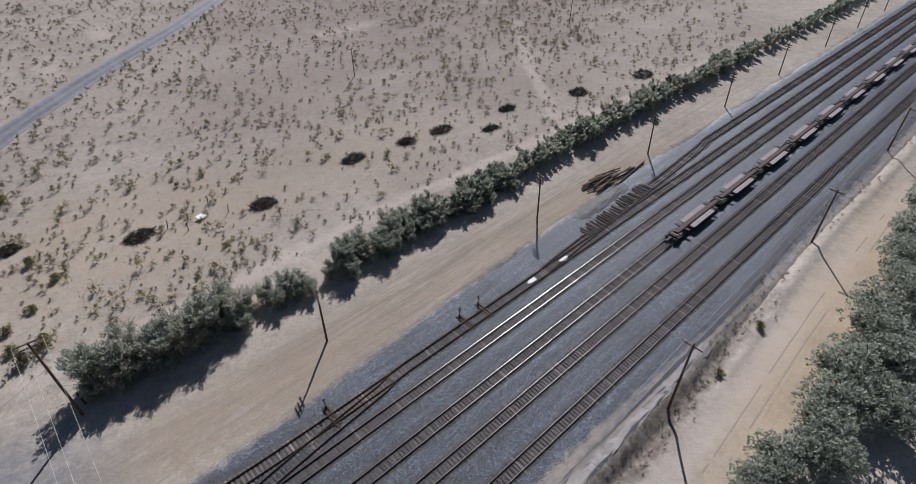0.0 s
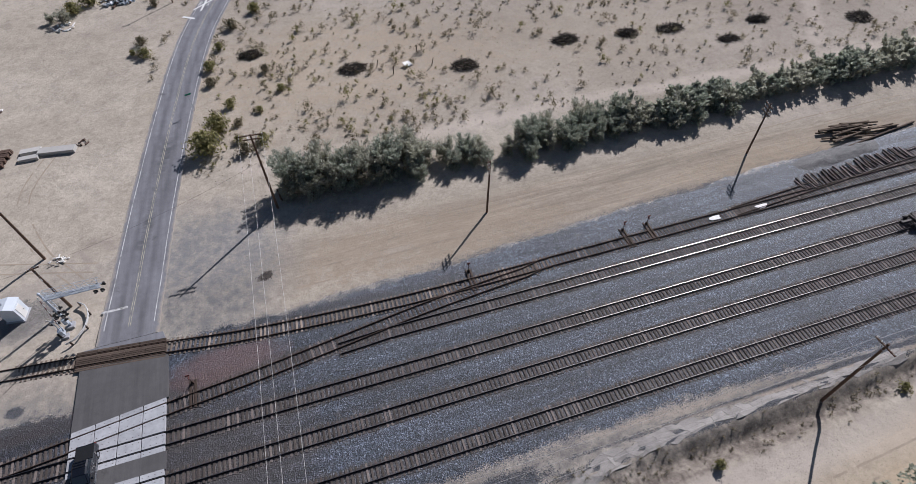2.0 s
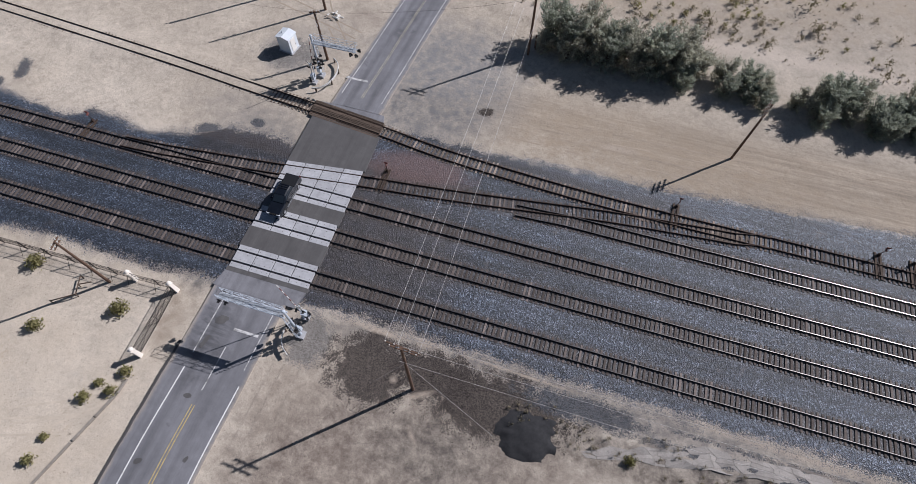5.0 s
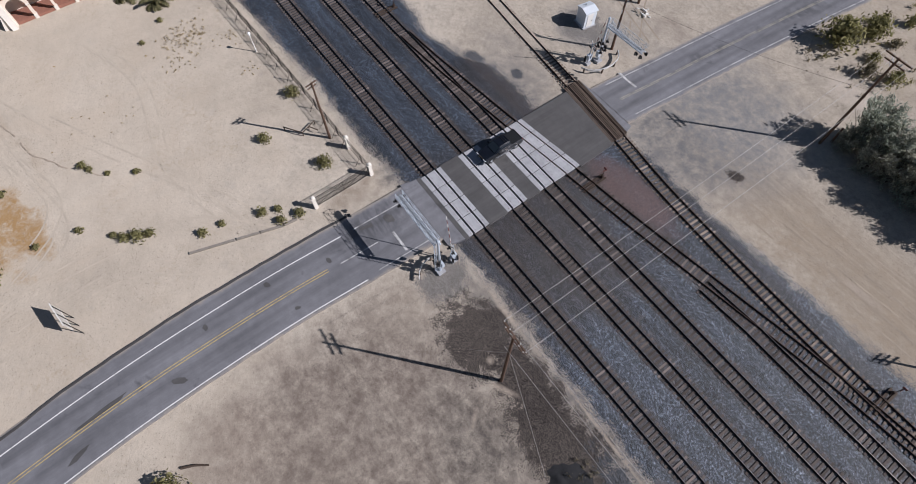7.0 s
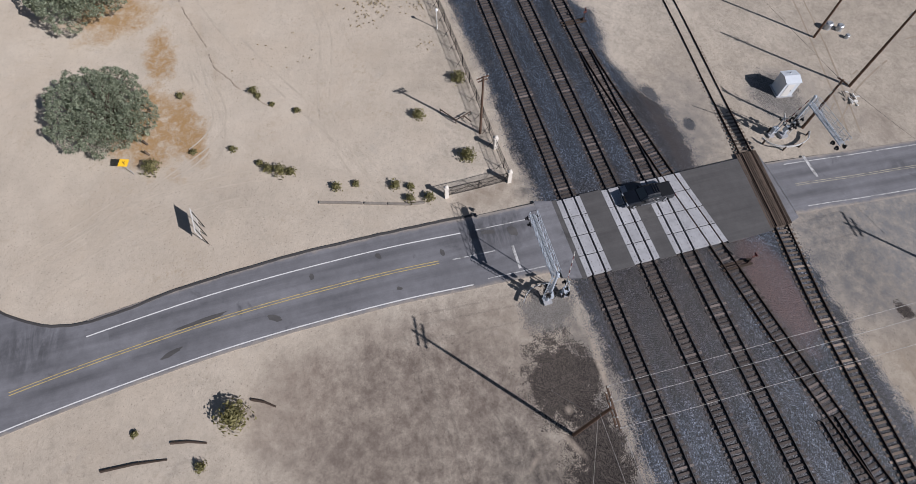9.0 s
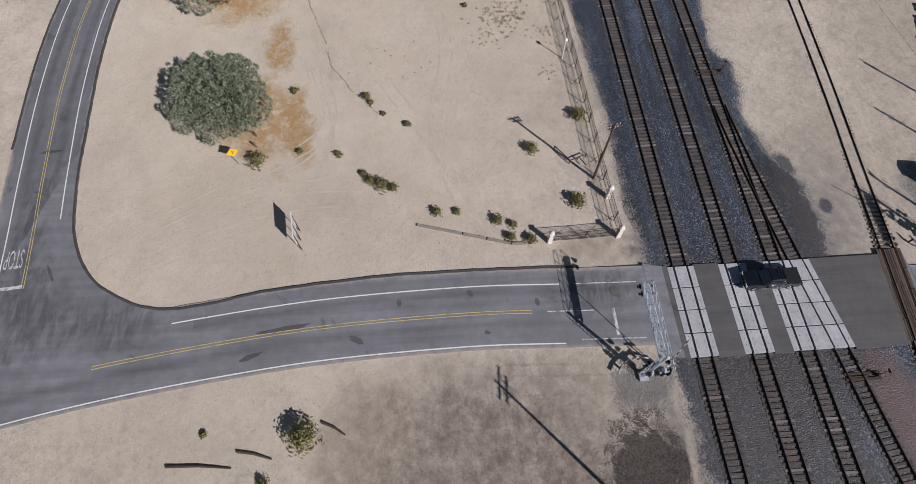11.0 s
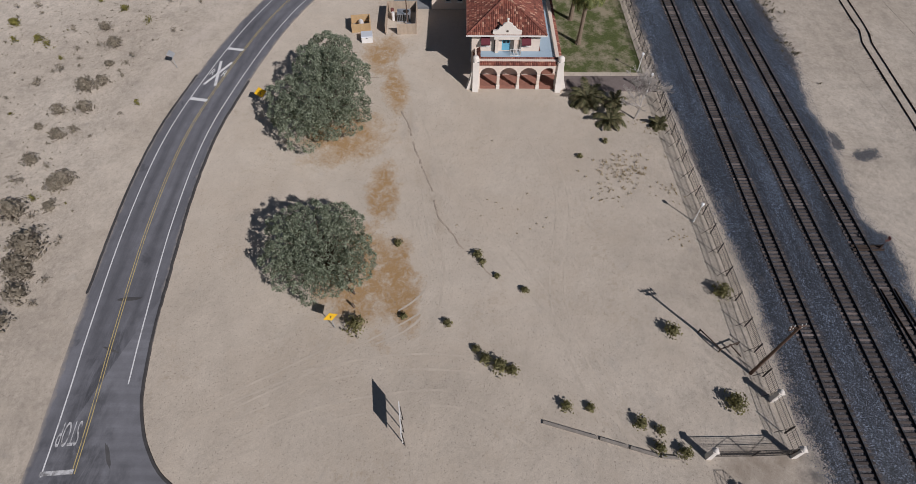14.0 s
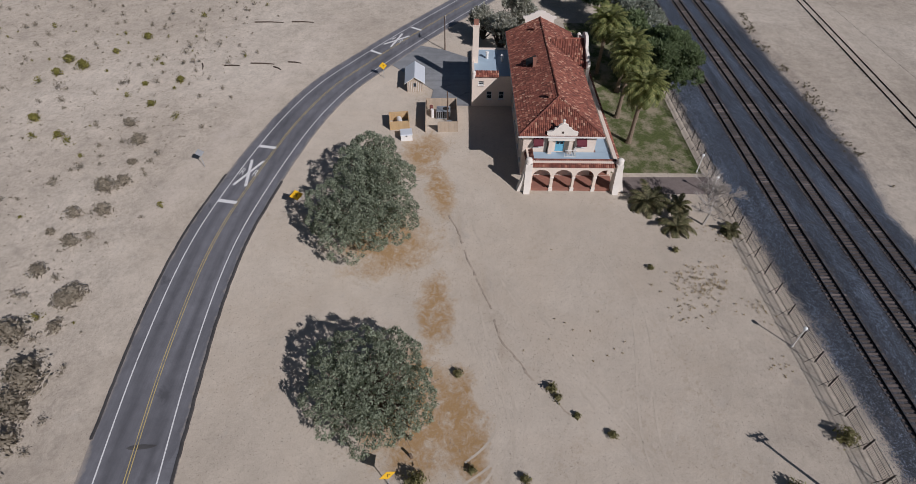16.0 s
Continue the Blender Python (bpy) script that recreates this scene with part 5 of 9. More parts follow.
def tufted_crown(name, lobes, rng, mat, tuft=0.62, leaf=0.15, quads=46):
    """A crown of leafy tufts on lobes (x, y, z, rx, ry, rz): each tuft a small dome of sprays of its own size, with open gaps between them."""
    cs, ns, ss, ax = [], [], [], []
    box = np.array(lobes)
    centres = []
    for x, y, z, rx, ry, rz_ in lobes:
        area = (rx * ry + rx * rz_ + ry * rz_) / 3 * 4 * math.pi
        for dd in unit(rng, int(area * 3.2)):
            if dd[2] < -0.45:
                continue
            cc = np.array([x, y, z]) + dd * rng.uniform(.74, .98) * np.array([rx, ry, rz_])
            if ((((cc - box[:, :3]) / box[:, 3:]) ** 2).sum(1) < 0.5).any():
                continue
            r = tuft * rng.choice([.55, .8, 1.05, 1.35], p=[.3, .3, .25, .15])
            if any(np.sum((cc - c0) ** 2) < (.86 * (r + r0)) ** 2 for c0, r0 in centres):
                continue
            centres.append((cc, r))
            k = int(quads * (r / tuft) ** 2 * 1.5)
            q = unit(rng, k)
            out = dd + np.array([0, 0, 0.4])
            out /= np.linalg.norm(out)
            q = np.where((q @ out)[:, None] < -.25, -q, q)
            ruffle = 1 + .35 * np.array([noise.noise(Vector(v * 2.2) + Vector(cc)) for v in q])[:, None]
            cs.append(cc + q * r * ruffle * rng.uniform(.72, 1.08, (k, 1)))
            ns.append(q * 1.1 + rng.normal(size=(k, 3)) * 0.42)
            ax.append(q * 0.5 + out * 0.5 + rng.normal(size=(k, 3)) * .5)
            ss.append(rng.uniform(.6, 1.4, k) * leaf)
        k = int(area * 7)
        cs.append(np.array([x, y, z]) + unit(rng, k) * rng.uniform(.2, .64, (k, 1)) * np.array([rx, ry, rz_]))
        ns.append(unit(rng, k))
        ax.append(unit(rng, k))
        ss.append(rng.uniform(1.0, 2.2, k) * leaf)
    c = np.concatenate(cs)
    keep = c[:, 2] > GROUND + 0.1
    return quad_mesh(name, c[keep], np.concatenate(ns)[keep], np.concatenate(ss)[keep], mat, rng, 1.7, np.concatenate(ax)[keep])


def feathered(name, label, at, seed, h, spread, mat, stems=10, twigs=8, quads=44, leaf=0.15, group="", bare=26):
    """A many-stemmed bush like an open vase: stems fan out of one foot, each with leafy sprays along its upper twigs."""
    rng = np.random.default_rng(seed)
    th = thing(name, label, "bush", at, group)
    wood, dry = Geo(), Geo()
    cs, ns, ss, ax = [], [], [], []
    foot = np.array([0, 0, GROUND - .05])
    for i in range(stems):
        az = i * 2.39996 + rng.uniform(-.4, .4)
        lean = 0.1 + 0.62 * math.sqrt((i + .5) / stems) + rng.uniform(-.08, .08)
        l = h * rng.uniform(.78, 1.04) * (1 - .22 * lean)
        tip = foot + l * np.array([math.sin(lean) * math.cos(az) * spread, math.sin(lean) * math.sin(az) * spread, math.cos(lean)])
        mid = foot + (tip - foot) * .5 + np.array([-.12 * math.cos(az), -.12 * math.sin(az), .12]) * l * .5
        wood.tube(tuple(foot), tuple(mid), .075, .05, 5, False).tube(tuple(mid), tuple(tip), .05, .012, 5, False)
        for j in range(twigs + 3):
            t = rng.uniform(.30, 1.0)
            p0 = foot + (mid - foot) * t * 2 if t < .5 else mid + (tip - mid) * (t - .5) * 2
            a2 = az + rng.uniform(-1.7, 1.7)
            d = np.array([math.cos(a2) * .75, math.sin(a2) * .75, rng.uniform(.35, 1.1)])
            d /= np.linalg.norm(d)
            ll = h * rng.uniform(.13, .27) * (1.15 - .45 * t)
            wood.tube(tuple(p0), tuple(p0 + d * ll), .02, .006, 3, False)
            k = int(quads * rng.uniform(.6, 1.3))
            u = rng.uniform(.12, 1.12, (k, 1))
            p = p0 + d * ll * u + rng.normal(size=(k, 3)) * (.07 + .16 * np.sin(np.clip(u, 0, 1) * 2.6))
            cs.append(p)
            ns.append(rng.normal(size=(k, 3)) + np.array([0, 0, .5]) + d * .3)
            ax.append(np.tile(d * 1.3, (k, 1)) + rng.normal(size=(k, 3)) * .35)
            ss.append(rng.uniform(.6, 1.35, k) * leaf)
    # low skirt of older growth round the foot
    for _ in range(stems * 6):
        a2, r = rng.uniform(0, 6.28), h * spread * rng.uniform(.1, .5)
        cc = np.array([math.cos(a2) * r, math.sin(a2) * r, GROUND + rng.uniform(.2, .34 * h)])
        k = quads // 2
        q = unit(rng, k)
        cs.append(cc + q * .55 * rng.uniform(.2, 1, (k, 1)))
        ns.append(q + rng.normal(size=(k, 3)) * .5)
        ax.append(q * .6 + np.array([0, 0, .8]))
        ss.append(rng.uniform(.7, 1.5, k) * leaf)
    for _ in range(bare):
        a2, lean = rng.uniform(0, 6.28), rng.uniform(.2, 1.1)
        p = Vector((math.cos(a2) * .4, math.sin(a2) * .4, GROUND + rng.uniform(.3, 1.5)))
        q = p + Vector((math.sin(lean) * math.cos(a2), math.sin(lean) * math.sin(a2), math.cos(lean))) * h * float(rng.uniform(.4, .85))
        dry.tube(p, q, .025, .006, 3, False)
    c = np.concatenate(cs)
    keep = c[:, 2] > GROUND + .05
    part("crown", quad_mesh("crown", c[keep], np.concatenate(ns)[keep], np.concatenate(ss)[keep], mat, rng, 2.1, np.concatenate(ax)[keep]), None, th)
    part("trunk", wood, M_BARK, th)
    tagged(part("twig_spray", dry, M_TWIG, th), "bare grey twigs", kind="stuff")
    return th


def limbs(g, base, tips, r0, rng, bend=0.25):
    """Curved tapering limbs from a base to each tip."""
    for tip in tips:
        b, t = Vector(base), Vector(tip)
        mid = b.lerp(t, 0.5) + Vector(rng.normal(size=3) * bend) - Vector(((t - b).x * 0.15, (t - b).y * 0.15, 0))
        r = r0 * rng.uniform(0.55, 1.0)
        g.tube(b, mid, r, r * 0.7, 6, False)
        g.tube(mid, t, r * 0.7, r * 0.2, 6, False)
    return g


def tree(name, label, category, at, lobes, seed, mat, density=1.0, clump=0.85, leaf=0.3, trunk=0.22, group="", bare=0, quads=75, lumps=0, tuft=0.0):
    rng = np.random.default_rng(seed)
    th = thing(name, label, category, at, group)
    part("crown", tufted_crown("crown", lobes, rng, mat, tuft, leaf, quads) if tuft else crown("crown", lobes, rng, mat, density, clump, leaf, lumps, quads), None, th)
    g = Geo()
    for x, y, z, rx, ry, rz_ in lobes:
        tips = [(x + d[0] * rx * .75, y + d[1] * ry * .75, z + abs(d[2]) * rz_ * .7) for d in unit(rng, 7)]
        limbs(g, (x * 0.12, y * 0.12, GROUND - .1), tips, trunk, rng)
    part("trunk", g, M_BARK, th)
    if bare:
        t = Geo()
        for _ in range(bare):
            x, y, z, rx, ry, rz_ = lobes[int(rng.integers(len(lobes)))]
            d = unit(rng, 1)[0]
            d[2] = abs(d[2]) * 0.7
            p = Vector((x + d[0] * rx * .8, y + d[1] * ry * .8, z + d[2] * rz_ * .8))
            t.tube(p, p + Vector(d) * float(rng.uniform(0.8, 2.2)), .03, .008, 4, False)
        tagged(part("twig_spray", t, M_TWIG, th), "bare grey twigs", kind="stuff")
    return th


# two wide tamarisks beside the side road, and one more behind them
tree("tamarisk_tree", "wide grey-green tamarisk tree on rusty litter", "tree", Matrix.Translation((-24.6, -50.5, 0)) @ Matrix.Scale(1.0, 4),
     [(-.4, -.3, 3.7, 4.6, 4.6, 3.6), (2.9, .4, 2.4, 3.0, 3.0, 2.5), (.8, 3.6, 2.6, 3.4, 2.8, 2.7), (-2.8, 1.9, 3.2, 3.0, 3.0, 2.9), (-2.2, -2.9, 3.0, 3.1, 2.8, 2.8), (1.5, -2.8, 2.6, 2.8, 2.8, 2.6), (3.2, 3.4, 1.7, 1.8, 1.6, 1.6)], 5, M_TAMARISK_TREE, leaf=0.145, bare=60, quads=105, tuft=0.66)
tree("tamarisk_tree", "broad double-crowned tamarisk tree beside the road", "tree", Matrix.Translation((-50.6, -55.3, 0)) @ Matrix.Scale(1.0, 4),
     [(5.2, 0.8, 3.6, 4.8, 4.4, 3.8), (2.5, -2.4, 3.4, 3.8, 3.2, 3.4), (3.0, 4.6, 3.2, 4.6, 3.6, 3.3), (-2.5, 1.4, 4.4, 4.8, 4.4, 4.2), (-6.6, 1.6, 4.0, 4.0, 3.8, 3.9), (-9.6, 1.4, 3.2, 2.9, 2.9, 3.2), (-3.4, 4.2, 3.3, 4.2, 3.4, 3.3)], 6, M_TAMARISK_TREE, leaf=0.15, bare=70, quads=100, tuft=0.68)

# hedge of tamarisks along the rails, built in four shapes and repeated
HEDGE, SPARE = [], []
HB = "grey-green tamarisk in the long hedge beside the railway"
SHAPES = ((7.0, 0.62, M_TAMARISK, 12), (6.4, 0.72, M_TAMARISK_DRY, 11), (5.6, 0.80, M_TAMARISK, 11), (5.4, 0.66, M_TAMARISK_DRY, 9))
HG = "hedge along the railway"
for i, (h, w, mt, n) in enumerate(SHAPES):
    HEDGE.append(feathered("tamarisk_bush", HB, Matrix.Translation((30.5 + 6.0 * i, 46.6, 0)), 20 + i, h, w, mt, n, 10, 34, 0.17, HG))
for i, (h, w, mt, n) in enumerate(SHAPES[:2]):
    SPARE.append(feathered("tamarisk_bush", HB, Matrix.Translation((130.5 + 4.0 * i, 45.2, 0)) @ Matrix.Scale(.85, 4), 26 + i, h, w + .1, mt, 8, 7, 15, 0.44, HG, 6))
r = random.Random(4)
spots = [(27.8, 47.6, 1.0, 0), (33.4, 47.4, 1.12, 1), (39.8, 46.2, 1.1, 1), (45.5, 47.2, 1.15, 1), (47.6, 46.0, 1.0, 3), (52.4, 46.6, .85, 3), (55.6, 46.0, .8, 2), (57.8, 45.2, .7, 3)]
x = 65.0
while x < 330:
    spots.append((x, 45.2 + r.uniform(-.7, .7) - 0.012 * max(0, x - 120), r.uniform(.78, 1.02) * (0.92 if x > 100 else 1), r.randrange(4)))
    if x < 200 and r.random() < .6:
        spots.append((x + 1.2, 47.6 + r.uniform(-.6, .6), r.uniform(.7, .9), r.randrange(4)))
    x += r.uniform(2.7, 4.0) if x < 200 else r.uniform(4, 5.5)
spots += [(x + r.uniform(-.8, .8), y - r.uniform(1.6, 2.8), s * r.uniform(.55, .75), r.randrange(4)) for x, y, s, k in spots if x < 105]
spots += [(36.4, 45.2, 1.05, 0), (42.8, 45.6, 1.1, 0), (30.6, 44.6, .9, 3), (66.8, 45.4, .95, 0), (62.6, 44.6, .6, 3)]
for x, y, s, k in spots:
    copy_thing(HEDGE[k] if x < 84 else SPARE[k % 2], Matrix.Translation((x, y, GROUND * (1 - s))) @ rz(r.uniform(-28, 28)) @ Matrix.Diagonal((s * r.choice((-1, 1)), s, s * r.uniform(.9, 1.1), 1)))
for x, y, s, k in ((-13.4, 114.5, .62, 1), (-16.2, 115.2, .5, 3), (15.0, 60.6, .36, 3), (2.9, 95.6, .34, 1)):
    copy_thing(HEDGE[k], Matrix.Translation((x, y, GROUND * (1 - s))) @ Matrix.Diagonal((s, s, s * .8, 1)))

# grove south of the tracks
GROVE = [tree("tamarisk_tree", "dense grey-green tamarisk beside the dirt track", "tree", Matrix.Translation((83.5, -19.5, 0)),
              [(0, 0, 2.9, 3.2, 3.0, 2.9), (2.4, -.9, 3.2, 2.7, 2.6, 2.9), (-2.2, .5, 2.4, 2.4, 2.4, 2.3), (0, 2.1, 2.0, 2.4, 2.0, 2.0)], 40, M_TAMARISK, leaf=0.25, trunk=.16, group="grove south of the railway", quads=30, tuft=0.8),
         tree("tamarisk_tree", "dense grey-green tamarisk beside the dirt track", "tree", Matrix.Translation((90.5, -20.8, 0)),
              [(0, 0, 3.3, 3.4, 3.2, 3.4), (-2.0, -1.8, 2.8, 2.4, 2.4, 2.6), (1.8, 2.0, 2.8, 2.6, 2.2, 2.6)], 41, M_TAMARISK, leaf=0.25, trunk=.16, group="grove south of the railway", quads=30, tuft=0.8)]
for i, (x, y, s) in enumerate(((79.0, -18.6, .75), (87.0, -22.2, .85), (97.0, -21.2, 1.05), (101.5, -19.8, .95), (106.5, -21.2, 1.1), (112, -20.2, 1.05), (117, -19.6, 1.0), (122.5, -20.8, 1.15), (128.0, -20.0, 1.0), (133, -17.6, 1.0), (138, -17.0, 1.05), (143.5, -16.6, 1.1), (149, -17.2, 1.0), (155, -16.0, 1.1), (161, -16.6, 1.1), (168, -16.0, 1.2), (110, -25, 1.0), (120, -26, 1.1), (131, -24.5, 1.1), (141, -23, 1.2), (152, -23, 1.2), (100, -25.5, .9))):
    copy_thing(GROVE[i % 2], Matrix.Translation((x, y, GROUND * (1 - s))) @ rz(i * 77) @ Matrix.Diagonal((s, s, s, 1)))

# trees round the depot
tree("shade_tree", "large dark green shade tree between depot and rails", "tree", Matrix.Translation((-83.5, -7.6, 0)),
     [(0, 0, 5.6, 4.6, 4.4, 4.4), (2.8, 1.6, 4.8, 3.6, 3.4, 3.8), (-3.6, .6, 6.0, 3.8, 3.6, 3.8), (1.0, -2.8, 5.2, 3.4, 3.2, 3.6), (-1.0, 3.2, 4.8, 3.6, 3.0, 3.6)], 50, M_TREE, 0.7, 0.6, 0.26, quads=34, lumps=10)
for i, (x, y, s, mt) in enumerate(((-95, -11.5, 1.0, M_TREE), (-103, -8.5, 1.05, M_TAMARISK), (-113, -12, 1.1, M_TREE), (-122, -9, 1.0, M_TAMARISK), (-98, -34.0, .75, M_TAMARISK_DRY), (-106, -30.5, .85, M_TAMARISK_DRY), (-104.5, -37.5, .62, M_TAMARISK_DRY), (-128, -20, 1.0, M_TREE))):
    tree("shade_tree", "leafy shade tree behind the depot", "tree", Matrix.Translation((x, y, 0)),
         [(0, 0, 5.2 * s, 4.2 * s, 4.0 * s, 4.0 * s), (2.6 * s, 1.5 * s, 4.4 * s, 3.0 * s, 3.0 * s, 3.2 * s), (-2.4 * s, -1.4 * s, 4.6 * s, 3.0 * s, 3.0 * s, 3.2 * s)], 60 + i, mt, 0.55, 0.75, 0.34, bare=20, quads=24, lumps=9)


def frond(g, dry, base, az, elev, length, rng):
    """An arching palm frond of narrow leaflets."""
    out = Vector((math.cos(az), math.sin(az), 0))
    side = Vector((-out.y, out.x, 0))
    pts = []
    for i in range(9):
        t = i / 8
        a = elev - 1.5 * t * t * (0.7 + 0.3 * math.cos(elev))
        pts.append((pts[-1] if pts else Vector(base)) + (out * math.cos(a) + Vector((0, 0, math.sin(a)))) * (length / 8 if pts else 0.02))
    for i in range(8):
        p, q = pts[i], pts[i + 1]
        g.poly([p - side * .03, p + side * .03, q + side * .025, q - side * .025])
        for k in range(3):
            o = p.lerp(q, k / 3)
            w = 0.75 * math.sin(math.pi * min(1, (i + k / 3 + 1.2) / 9.4)) * length / 3.6
            for s in (-1, 1):
                tip = o + side * (s * w) + (q - p).normalized() * w * .7 + Vector((0, 0, -0.32 * w))
                e = (q - p).normalized() * 0.11
                g.poly([o - e, o + e, tip])


def palm(label, at, h, crown_r, n, seed, trunk_r=.36, fruit=True, skirt=True):
    rng = np.random.default_rng(seed)
    th = thing("palm_tree" if h > 2 else "small_palm", label, "palm tree", at)
    g = Geo()
    rings = max(2, int(h / .45))
    for i in range(rings):
        a, b = i / rings, (i + 1) / rings
        r0 = trunk_r * (1.25 - .35 * min(1, a * 4)) if i else trunk_r * 1.4
        g.tube((0.1 * math.sin(a * 2), .12 * a, GROUND + h * a), (0.1 * math.sin(b * 2), .12 * b, GROUND + h * b), r0, r0 * .9, 10)
    part("trunk", g, M_PALM_BARK, th)
    top = Vector((.1 * math.sin(2), .12, GROUND + h))
    g, d = Geo(), Geo()
    for i in range(n):
        az = i * 2.39996 + rng.uniform(-.2, .2)
        el = (1.35 - 2.0 * (i / n) if h > 2 else .95 - 1.1 * (i / n)) + rng.uniform(-.14, .14)
        frond(g, False, top, az, el, crown_r * rng.uniform(.85, 1.1), rng)
    part("fronds", g, M_PALM_LEAF if h > 2 else M_PALM_LOW, th)
    if skirt:
        for i in range(n // 6):
            frond(d, True, top - Vector((0, 0, .3)), i * 2.1, -.75 + rng.uniform(-.2, .2), crown_r * .75, rng)
        part("dry_fronds", d, M_PALM_DRY, th, "dry tan hanging fronds")
    if fruit:
        f = Geo()
        for i in range(7):
            az = i * .9
            for _ in range(12):
                f.ball(tuple(top + Vector((math.cos(az) * rng.uniform(.5, 1.4), math.sin(az) * rng.uniform(.5, 1.4), rng.uniform(-.5, .35)))), .09, 5, 3)
        part("fruit_clusters", f, M_FRUIT, th, "orange date clusters")
    return th


PL = "tall date palm with orange fruit on the depot lawn"
palm(PL, Matrix.Translation((-68.6, -15.9, 0)), 9.6, 3.9, 92, 1)
palm(PL, Matrix.Translation((-75.7, -16.3, 0)), 10.4, 3.8, 90, 2)
palm(PL, Matrix.Translation((-90.5, -17.0, 0)), 9.5, 4.2, 80, 3, fruit=False)
palm(PL, Matrix.Translation((-84.0, -14.6, 0)), 8.6, 3.8, 76, 4, fruit=False)
SP = "low spreading palm beside the gravel path"
palm(SP, Matrix.Translation((-54.4, -16.6, 0)), .6, 3.6, 22, 5, .3, False, False)
palm(SP, Matrix.Translation((-53.6, -12.8, 0)), .5, 2.4, 13, 8, .3, False, False)
palm(SP, Matrix.Translation((-49.7, -14.0, 0)), .4, 3.0, 17, 6, .3, False, False)
palm("dry tan collapsed palm heap by the fence", Matrix.Translation((-49.0, -7.3, 0)), .3, 1.7, 24, 7, .2, False, True)


def bare_tree(label, at, h, seed):
    rng = np.random.default_rng(seed)
    th = thing("bare_tree", label, "tree", at)
    g = Geo()

    def grow(p, d, l, r, depth):
        q = p + d * l
        g.tube(p, q, r, r * .75, 4, False)
        if depth == 0:
            return
        for _ in range(4):
            e = (d + Vector(rng.normal(size=3)) * .48).normalized()
            e.z = abs(e.z) * .9 + .1
            grow(q, e.normalized(), l * rng.uniform(.62, .85), r * .66, depth - 1)

    grow(Vector((0, 0, GROUND)), Vector((.05, .08, 1)), h * .26, .15, 5)
    part("branch_crown", g, M_PALE_TWIG, th)
    return th


bare_tree("leafless grey tree beside the fence", Matrix.Translation((-50.3, -10.1, 0)), 8.6, 3)

# ---------------------------------------------------------------- desert shrubs
def shrub_points(rng, k, spread=0.58, h=0.68):
    """Leaf quads of one unit shrub: centres, normals, sizes."""
    az, t = rng.uniform(0, 2 * math.pi, k), rng.uniform(0.15, 1, k) ** 0.6
    lean = np.abs(rng.normal(0, 0.55, k)).clip(0, 1.25)
    p = np.stack([np.sin(lean) * np.cos(az) * t * spread * 1.3, np.sin(lean) * np.sin(az) * t * spread * 1.3, np.cos(lean) * t * h + 0.02], 1)
    p += rng.normal(0, 0.05, (k, 3))
    p[:, 2] = np.abs(p[:, 2])
    n = np.stack([np.cos(az), np.sin(az), np.full(k, 0.5)], 1) + rng.normal(0, 0.6, (k, 3))
    return p, n, rng.uniform(0.06, 0.135, k)


def scatter(name, label, spots_, variants, mat, k, rng, category="shrubs", leaf=1.0):
    """Many shrubs that nobody could count, in one mesh. spots: x, y, size."""
    kinds = [shrub_points(rng, k) for _ in range(variants)]
    cs, ns, ss = [], [], []
    for x, y, s in spots_:
        p, n, q = kinds[int(rng.integers(variants))]
        a = rng.uniform(0, 2 * math.pi)
        rot = np.array([[math.cos(a), -math.sin(a), 0], [math.sin(a), math.cos(a), 0], [0, 0, 1]])
        sx = s * np.array([rng.uniform(.85, 1.25), rng.uniform(.85, 1.25), rng.uniform(.75, 1.15)])
        cs.append((p * sx) @ rot.T + np.array([x, y, ground_z(x, y) - .02]))
        ns.append(n @ rot.T)
        ss.append(q * leaf * max(s, .35) ** .75)
    ob = new(name, quad_mesh(name, np.concatenate(cs), np.concatenate(ns), np.concatenate(ss), mat, rng, 2.1))
    return tagged(ob, label, category, kind="stuff")


def clear(x, y, d=6.5):
    return road_gap(x, y) > d


rng = np.random.default_rng(77)
brown, green, small = [], [], []
while len(brown) + len(green) < 11500:
    x, y = rng.uniform(-20, 480), 53 + 270 * rng.uniform(0, 1) ** 1.15
    dens = (0.62 + 0.42 * fbm(x * .03, y * .03, 4.0)) * (.5 if y < 84 and x > 60 else 1.0)
    west = x < 10 + (y - 53) * .1
    if x > 230 + (y - 53) * 2.0 or rng.uniform() > dens or not clear(x, y) or (west and (y < 118 or rng.uniform() < .6)):
        continue
    if 50.5 < y < 53.5:
        continue
    s = rng.choice([.7, 1.1, 1.6, 2.1, 2.8], p=[.32, .31, .22, .11, .04]) * rng.uniform(.75, 1.2)
    (green if rng.uniform() < (.3 if x < 60 and y < 100 else .06) else brown).append((x, y, s))
while len(small) < 3000:
    x, y = rng.uniform(15, 200), rng.uniform(50, 150)
    if clear(x, y, 5):
        small.append((x, y, rng.uniform(.2, .42)))
